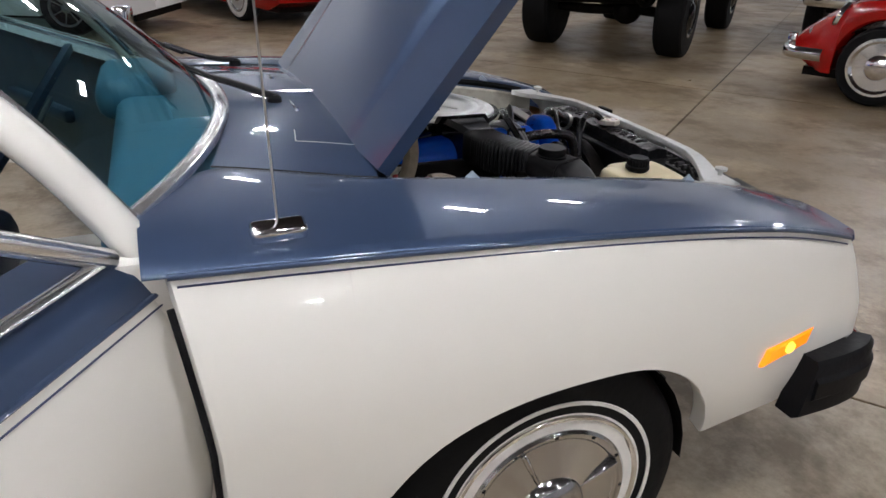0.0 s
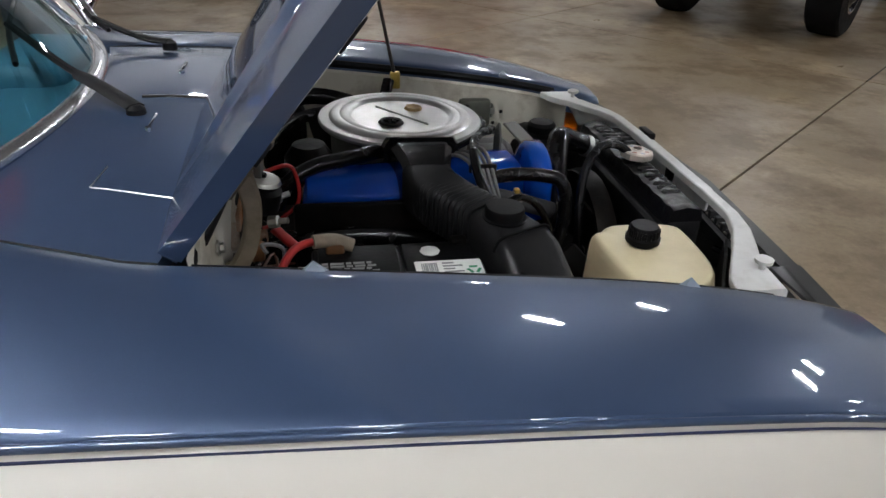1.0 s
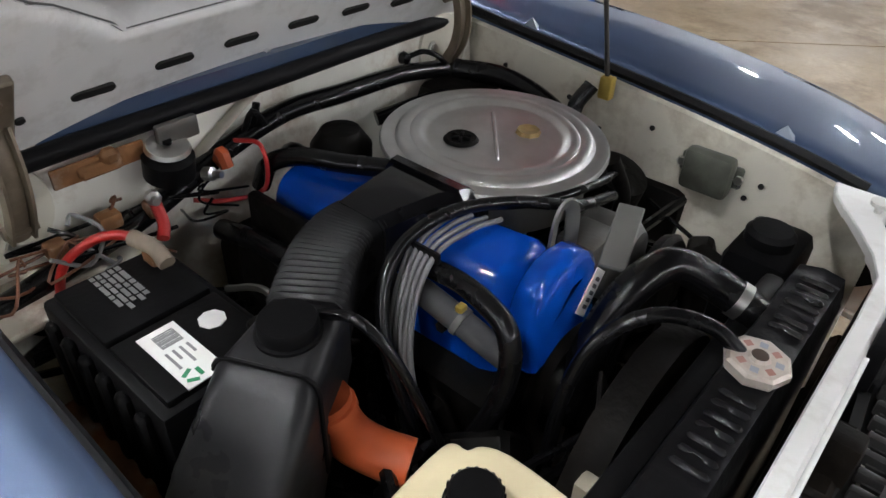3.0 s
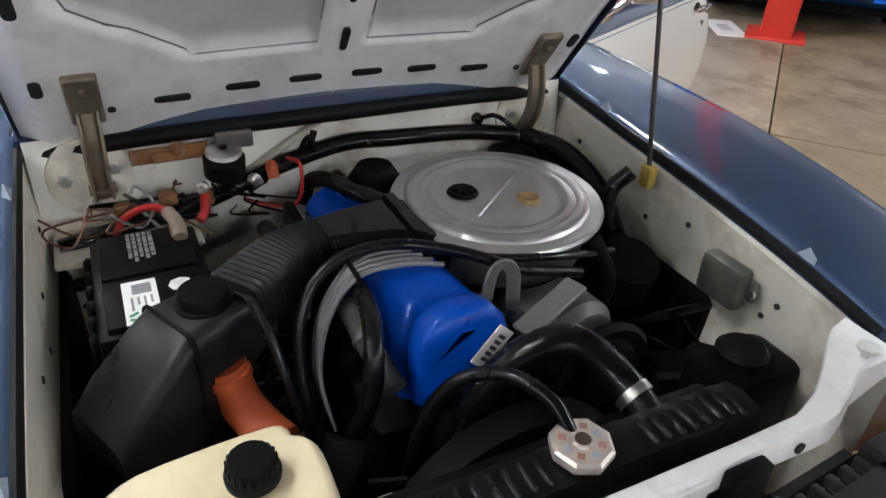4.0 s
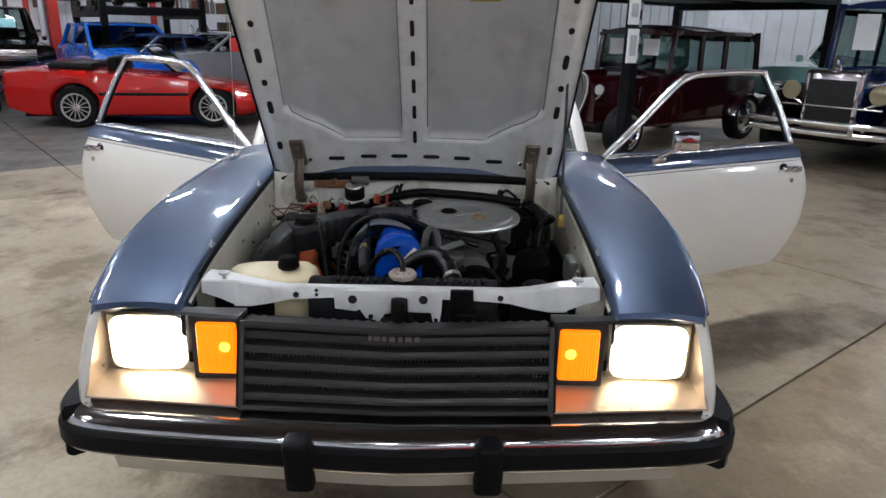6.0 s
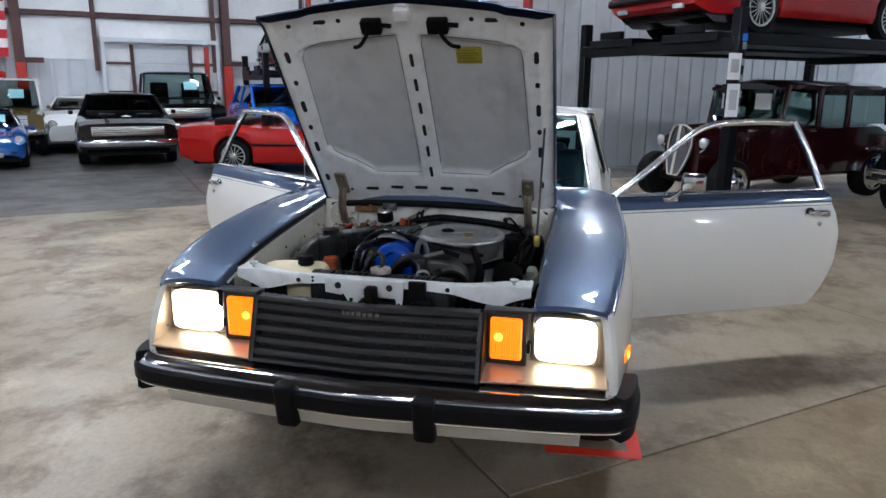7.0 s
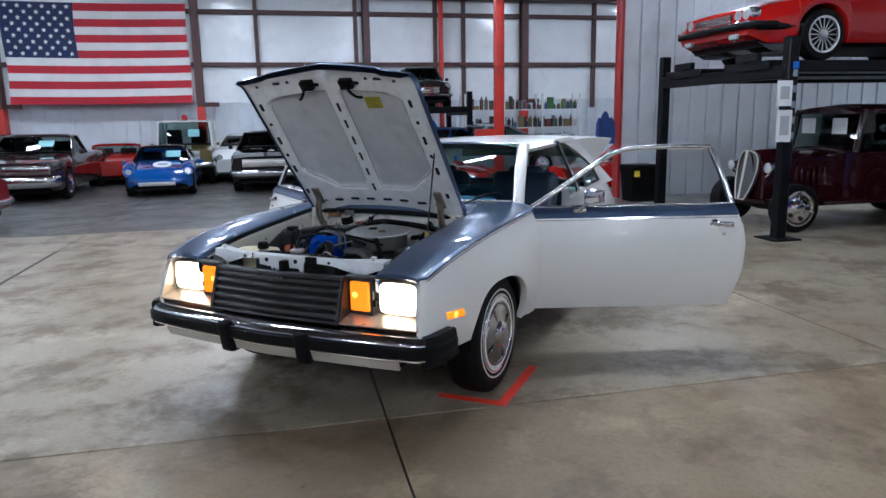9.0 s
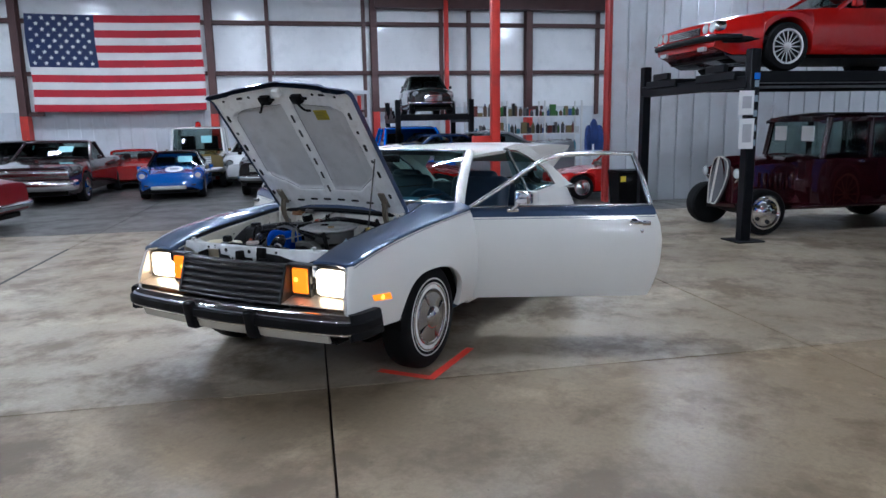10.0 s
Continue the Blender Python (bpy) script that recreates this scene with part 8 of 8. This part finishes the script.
        for xa in (0, -B):
            if rodwheel:
                simple_wheel(c_, xa, trk + (0.04 if xa else 0), wr + (0.04 if xa else 0), 0.22, sg, CHROME, False, 0, 0.70)
                wm_ = axis_m((xa, sg * (trk + (0.04 if xa else 0)), wr + (0.04 if xa else 0)), (0, sg, 0))
                for q_ in range(5):
                    part("rim_slot", lathe([(0.001, 0.008), (wr * 0.085, 0.008), (wr * 0.085, -0.01)], 12, wm_ @ pose(wr * 0.44 * math.cos(q_ * 1.2566), wr * 0.44 * math.sin(q_ * 1.2566), 0)), HOLE, c_)
            else:
                simple_wheel(c_, xa, trk, wr, 0.13, sg, wheel, False, 12, 0.78)
            if fenders or xa:
                def fen(a, q):
                    rr_ = wr * 1.16 + 0.035 * math.cos(q * math.pi / 2)
                    ln = 1.0 if a < 110 else 1.0 + (a - 110) / 60 * 0.35
                    return (xa + rr_ * ln * math.cos(radians(a)), sg * (trk - 0.09 + 0.15 * q), wr + rr_ * (1 if a < 120 else 1 - (a - 120) / 120) * math.sin(radians(a)))
                part("fender", grid(fen, lin(10, 175, 22), lin(-1, 1, 8)), fend, c_)
        if fenders:
            part("side_step", box(-B + 0.42, -0.50, sg * (trk - 0.10) - 0.14, sg * (trk - 0.10) + 0.14, 0.34, 0.375, 0.01), fend, c_)
    part("front_axle", tube([(0, -trk, wr), (0, 0, wr - 0.06), (0, trk, wr)], 0.03, 8, None, 3), GREASE, c_)
    part("chassis", box(-B - 0.5, front - 0.1, -0.42, 0.42, 0.30, 0.42, 0.01), GREASE, c_)
    return c_


vintage("hot_rod", "maroon hot rod saloon with tall grille below the lift", sized(hall(5.25, -3.68, 0, -90), 0.84), MAROON, MAROON, 0.72, 0.52, 0.33, 0.78, 2.95, 0.28, 1.72, DULLCHROME, "tall", False, True)
vintage("vintage_saloon", "blue vintage saloon with black fenders and cream wheels", sized(hall(6.75, -1.40, 0, -90), 0.93), paint("royal_blue_paint", (0.003, 0.011, 0.055), 0.0, 0.6), BLACKP, 0.76, 0.50, 0.375, 0.78, 3.0, 0.42, 1.92, CREAMSPOKE, "flat")
auto("fifties_saloon", "pale teal and cream saloon behind the vintage car", sized(hall(10.0, -2.9, 0, -90), 0.95), TEAL, 0.9, 2.9, 1.2, 0.92, 0.35,
     [(0.9, 0.95), (-0.6, 1.05), (-4.1, 1.0)], [(0.9, 0.93), (0, 1), (-4.1, 0.93)], (-0.5, -1.1, -2.6, -3.2, 1.6, 0.82), roofmat=CARWHITE, bumper=(0.4, 0.56, CHROME), grille=(0.5, 0.55, 0.75, CHROME), lamps=((0.72, 0.82),), white=True)
c = auto("hot_hatch", "bright blue modern hatchback with black air intakes", sized(hall(6.35, 0.78, 0, -90), 0.95), HOTBLUE, 0.92, 2.65, 0.8, 0.91, 0.33,
         [(0.92, 0.70), (0.6, 0.86), (0.0, 0.97), (-0.5, 1.02), (-3.4, 1.08)], [(0.92, 0.80), (0.6, 0.95), (0, 1), (-3.4, 0.95)], (-0.3, -1.2, -2.8, -3.3, 1.47, 0.80), grille=(0.46, 0.30, 0.58, HOLE), rim=PLASTIC, spokes=10, k=0.72, tyre_w=0.24)
for sg in (1, -1):
    part("headlamp", box(0.55, 0.90, sg * 0.66 - 0.14, sg * 0.66 + 0.14, 0.66, 0.80, 0.05, 3, None), mat("dark_lamp_cluster", (0.2, 0.2, 0.22), 0.08, 0.6), c)
    part("fog_intake", lathe([(0.15, -0.1), (0.16, 0.012), (0.13, 0.0), (0.004, -0.02)], 6, axis_m((0.84, sg * 0.66, 0.40), (1, 0, 0))), HOLE, c)
sp = thing("floor_paper", "white printed sheet lying on the concrete floor", "paper sheet", "", "", hall(5.25, 0.22, 0.0005, 20))
part("sheet", box(-0.12, 0.12, -0.28, 0.28, 0, 0.002), PAPER, sp)
part("print_bar", box(-0.05, 0.05, -0.10, 0.12, 0.002, 0.0025), mat("grey_sheet_print", (0.5, 0.5, 0.52), 0.6), sp)

# cars beyond the left wing
c = auto("lifted_truck", "lifted pickup truck with chrome bumper and big black tyres", hall(1.45, 6.55, 0, 180), CARWHITE, 0.75, 2.9, 1.2, 0.90, 0.43,
         [(0.75, 1.28), (-0.5, 1.36), (-4.1, 1.36)], [(0.75, 0.98), (0, 1), (-4.1, 1)], (-0.5, -0.95, -1.9, -2.1, 1.98, 0.88), zb=0.72, tyre_w=0.30, bumper=(0.74, 0.92, CHROME), grille=(0.6, 1.0, 1.22, DULLCHROME), rim=BLACKP, k=0.5, lamps=((0.72, 1.1),), lampr=0.1, soft=0.08)
part("drive_axle", tube([(0, -0.7, 0.43), (0, -0.2, 0.42), (0, 0.25, 0.45), (0, 0.7, 0.43)], 0.055, 8, None, 3), GREASE, c)
part("diff_housing", lathe([(0.05, -0.14), (0.15, -0.05), (0.15, 0.05), (0.05, 0.14)], 14, axis_m((0, 0.2, 0.44), (1, 0, 0))), GREASE, c)
part("steering_link", tube([(0.2, -0.6, 0.5), (0.22, 0.5, 0.56)], 0.022, 8, None, 0), GREASE, c)
for y in (0.4, -0.4):
    part("leaf_spring", tube([(0.55, y, 0.66), (0, y, 0.50), (-0.55, y, 0.66)], 0.04, 8, None, 4, 0.03), GREASE, c)
    part("frame_rail", box(-3.9, 0.7, y - 0.04, y + 0.04, 0.62, 0.74, 0.01), GREASE, c)
c = auto("rear_engined_coupe", "small red rounded coupe with chrome bumper", hall(-1.34, 5.9, 0, 78), REDPAINT, 0.72, 2.1, 0.95, 0.80, 0.31,
         [(0.72, 0.46), (0.55, 0.60), (0.3, 0.76), (0.0, 0.82), (-0.5, 0.86), (-1.8, 0.90), (-2.6, 0.80), (-3.05, 0.55)], [(0.72, 0.62), (0.45, 0.88), (0.0, 1), (-2.2, 1), (-3.05, 0.7)], (-0.35, -0.8, -1.4, -2.5, 1.28, 0.78), zb=0.20, bumper=(0.30, 0.40, CHROME), rim=CHROME, crown=0.05, k=0.7)
for sg in (1, -1):
    lamp_disc(c, 0.40, sg * 0.60, 0.66, 0.10, "headlamp", None, (1, 0, 0.35))
    part("turn_lamp", lathe([(0.04, 0), (0.04, 0.03), (0.01, 0.05)], 14, axis_m((0.58, sg * 0.52, 0.50), (1, 0, 0.2))), LENSGLASS, c)
    part("overrider", box(0.76, 0.84, sg * 0.32 - 0.03, sg * 0.32 + 0.03, 0.28, 0.46, 0.02, 2), CHROME, c)
auto("black_truck", "black truck with big tyres behind the red coupe", hall(-1.35, 8.8, 0, 175), BLACKP, 0.8, 2.9, 1.1, 0.92, 0.40,
     [(0.8, 1.1), (-3.9, 1.2)], [(0.8, 0.97), (0, 1), (-3.9, 1)], (-0.5, -0.95, -1.9, -2.1, 1.8, 0.88), zb=0.5, bumper=(0.5, 0.66, CHROME), lamps=((0.7, 0.9),))
c = auto("roadster", "white small roadster with rounded nose", hall(8.75, 3.0, 0, 118), CARWHITE, 0.75, 2.26, 0.9, 0.82, 0.29,
         [(0.75, 0.50), (0.5, 0.64), (0, 0.74), (-0.5, 0.82), (-3.1, 0.80)], [(0.75, 0.66), (0.5, 0.88), (0, 1), (-2.6, 1), (-3.1, 0.8)], (-0.45, -0.85, -1.5, -1.9, 1.2, 0.82), roofmat=BLACKP, rim=DULLCHROME, spokes=7)
part("mouth", box(0.66, 0.76, -0.30, 0.30, 0.24, 0.36, 0.04, 2), HOLE, c)
for sg in (1, -1):
    part("turn_lamp", box(0.60, 0.70, sg * 0.48 - 0.10, sg * 0.48 + 0.10, 0.46, 0.53, 0.02, 2), LENSGLASS, c)
auto("whitewall_saloon", "red saloon with whitewall tyres and chrome sills", hall(5.75, 6.35, 0, -108), REDPAINT, 0.95, 2.9, 1.2, 0.92, 0.34,
     [(0.95, 0.85), (-0.5, 0.95), (-4.1, 0.92)], [(0.95, 0.95), (0, 1), (-4.1, 0.95)], (-0.5, -1.1, -2.3, -2.9, 1.4, 0.82), white=True, bumper=(0.34, 0.50, CHROME), tails=((0.7, 0.66, 0.15, 0.06),))

# second lift with a small car, at the back
LF2, add2 = four_post(2.05, 3.8, -14.1, -12.0, 1.62, 1.95, "black car lift with a small old saloon on it")
c = auto("mini_saloon", "small dark green saloon with chrome grille, on a lift", sized(hall(2.93, -12.6, 1.62, 0), 0.78), paint("dark_green_paint", (0.008, 0.012, 0.011)), 0.5, 2.03, 0.5, 0.70, 0.25,
         [(0.5, 0.58), (0.35, 0.68), (-0.4, 0.78), (-2.5, 0.80)], [(0.5, 0.80), (0.2, 1), (-2.5, 0.93)], (-0.35, -0.80, -1.8, -2.3, 1.24, 0.74), zb=0.18, crown=0.10, soft=0.30, lamps=((0.52, 0.60),), lampr=0.085, grille=(0.27, 0.36, 0.58, DARKCHROME), bumper=(0.30, 0.38, CHROME))

# shelves with goods
sh = thing("shelving_unit", "white steel shelves crowded with boxed goods", "shelves", "", "", hall(0, 0))
inv_ = sh.matrix_world.inverted()
SU0, SU1, SV = 4.16, 7.30, -14.0
for z in (0.15, 0.62, 1.08, 1.54):
    ob = part("shelf_board", hbox(SU0, SU1, SV - 0.25, SV + 0.25, z - 0.02, z + 0.01, 0.003), CARWHITE, sh)
    ob.matrix_parent_inverse = inv_
for u in lin(SU0, SU1, 4):
    for v in (SV - 0.24, SV + 0.24):
        ob = part("shelf_post", hbox(u - 0.02, u + 0.02, v - 0.02, v + 0.02, 0, 1.95), CARWHITE, sh)
        ob.matrix_parent_inverse = inv_
rng = random.Random(11)
GOODS = [mat("goods_" + n, c_, 0.45, 0, 0.15, 9) for n, c_ in (("red", (0.12, 0.025, 0.02)), ("blue", (0.03, 0.07, 0.2)), ("white", (0.5, 0.5, 0.5)), ("black", (0.015, 0.015, 0.016)), ("green", (0.035, 0.11, 0.025)), ("yellow", (0.16, 0.12, 0.05)), ("grey", (0.12, 0.12, 0.12)), ("brown", (0.09, 0.05, 0.03)), ("charcoal", (0.04, 0.04, 0.045)), ("teal", (0.05, 0.22, 0.3)))]
for z in (0.16, 0.63, 1.09, 1.55):
    u = SU0 + 0.05
    while u < SU1 - 0.12:
        w_, h_ = rng.uniform(0.05, 0.17), rng.uniform(0.10, 0.34)
        p = uv(u + w_ / 2, SV + rng.uniform(0.0, 0.12), z + 0.0015)
        kind_ = rng.random()
        if kind_ < 0.5:
            g = thing("goods_box", "coloured carton standing on a white shelf", "carton", "goods on the shelves", "", pose(p.x, p.y, p.z, 0, 0, 39))
            part("carton", box(-0.06, 0.06, -w_ / 2, w_ / 2, 0, h_, 0.004, 1), rng.choice(GOODS), g)
        else:
            r_ = min(w_ / 2, 0.05)
            g = thing("goods_bottle", "coloured bottle standing on a white shelf", "bottle", "goods on the shelves", "", pose(p.x, p.y, p.z))
            part("bottle", lathe([(r_, 0), (r_, h_ * 0.7), (r_ * 0.5, h_ * 0.85)], 10), rng.choice(GOODS), g)
            part("cap", lathe([(r_ * 0.4, h_ * 0.84), (r_ * 0.4, h_), (0.002, h_)], 8), rng.choice(GOODS), g)
        u += w_ + rng.uniform(0.0, 0.02)

# bin and hanging blue covers by the partition
bn = thing("waste_bin", "black plastic waste bin with a yellow label", "waste bin", "", "", hall(5.12, -6.45, 0, 0))
part("tub", loft([[(x * k_, y * k_, z) for x, y in ((-0.2, -0.23), (0.2, -0.23), (0.2, 0.23), (-0.2, 0.23))] for z, k_ in ((0, 0.85), (0.5, 1.0), (0.52, 1.04), (0.55, 1.04))]), PLASTIC, bn)
part("lid", box(-0.21, 0.21, -0.24, 0.24, 0.55, 0.58, 0.01), PLASTIC, bn)
part("yellow_label", box(0.195, 0.20, -0.19, -0.10, 0.40, 0.49), mat("yellow_sticker", (0.65, 0.5, 0.03), 0.5), bn)
for k in range(3):
    jk = thing("hanging_cover", "blue fabric cover hanging on the column", "fabric cover", "blue covers", "", hall(PU - 0.12 - 0.10 * k, PV + 0.02, 0.9 + 0.1 * (k % 2), 20 * k))
    part("cloth", loft([[(0.05 * math.cos(a) * s * (1 + 0.3 * math.sin(3 * a)), 0.08 * math.sin(a) * s, z) for a in lin(0, 2 * math.pi, 13)[:-1]] for z, s in ((0, 1.0), (0.15, 1.1), (0.35, 0.9), (0.42, 0.3))]), mat("blue_cloth", (0.015, 0.04, 0.16), 0.8, 0, 0.3, 12), jk)
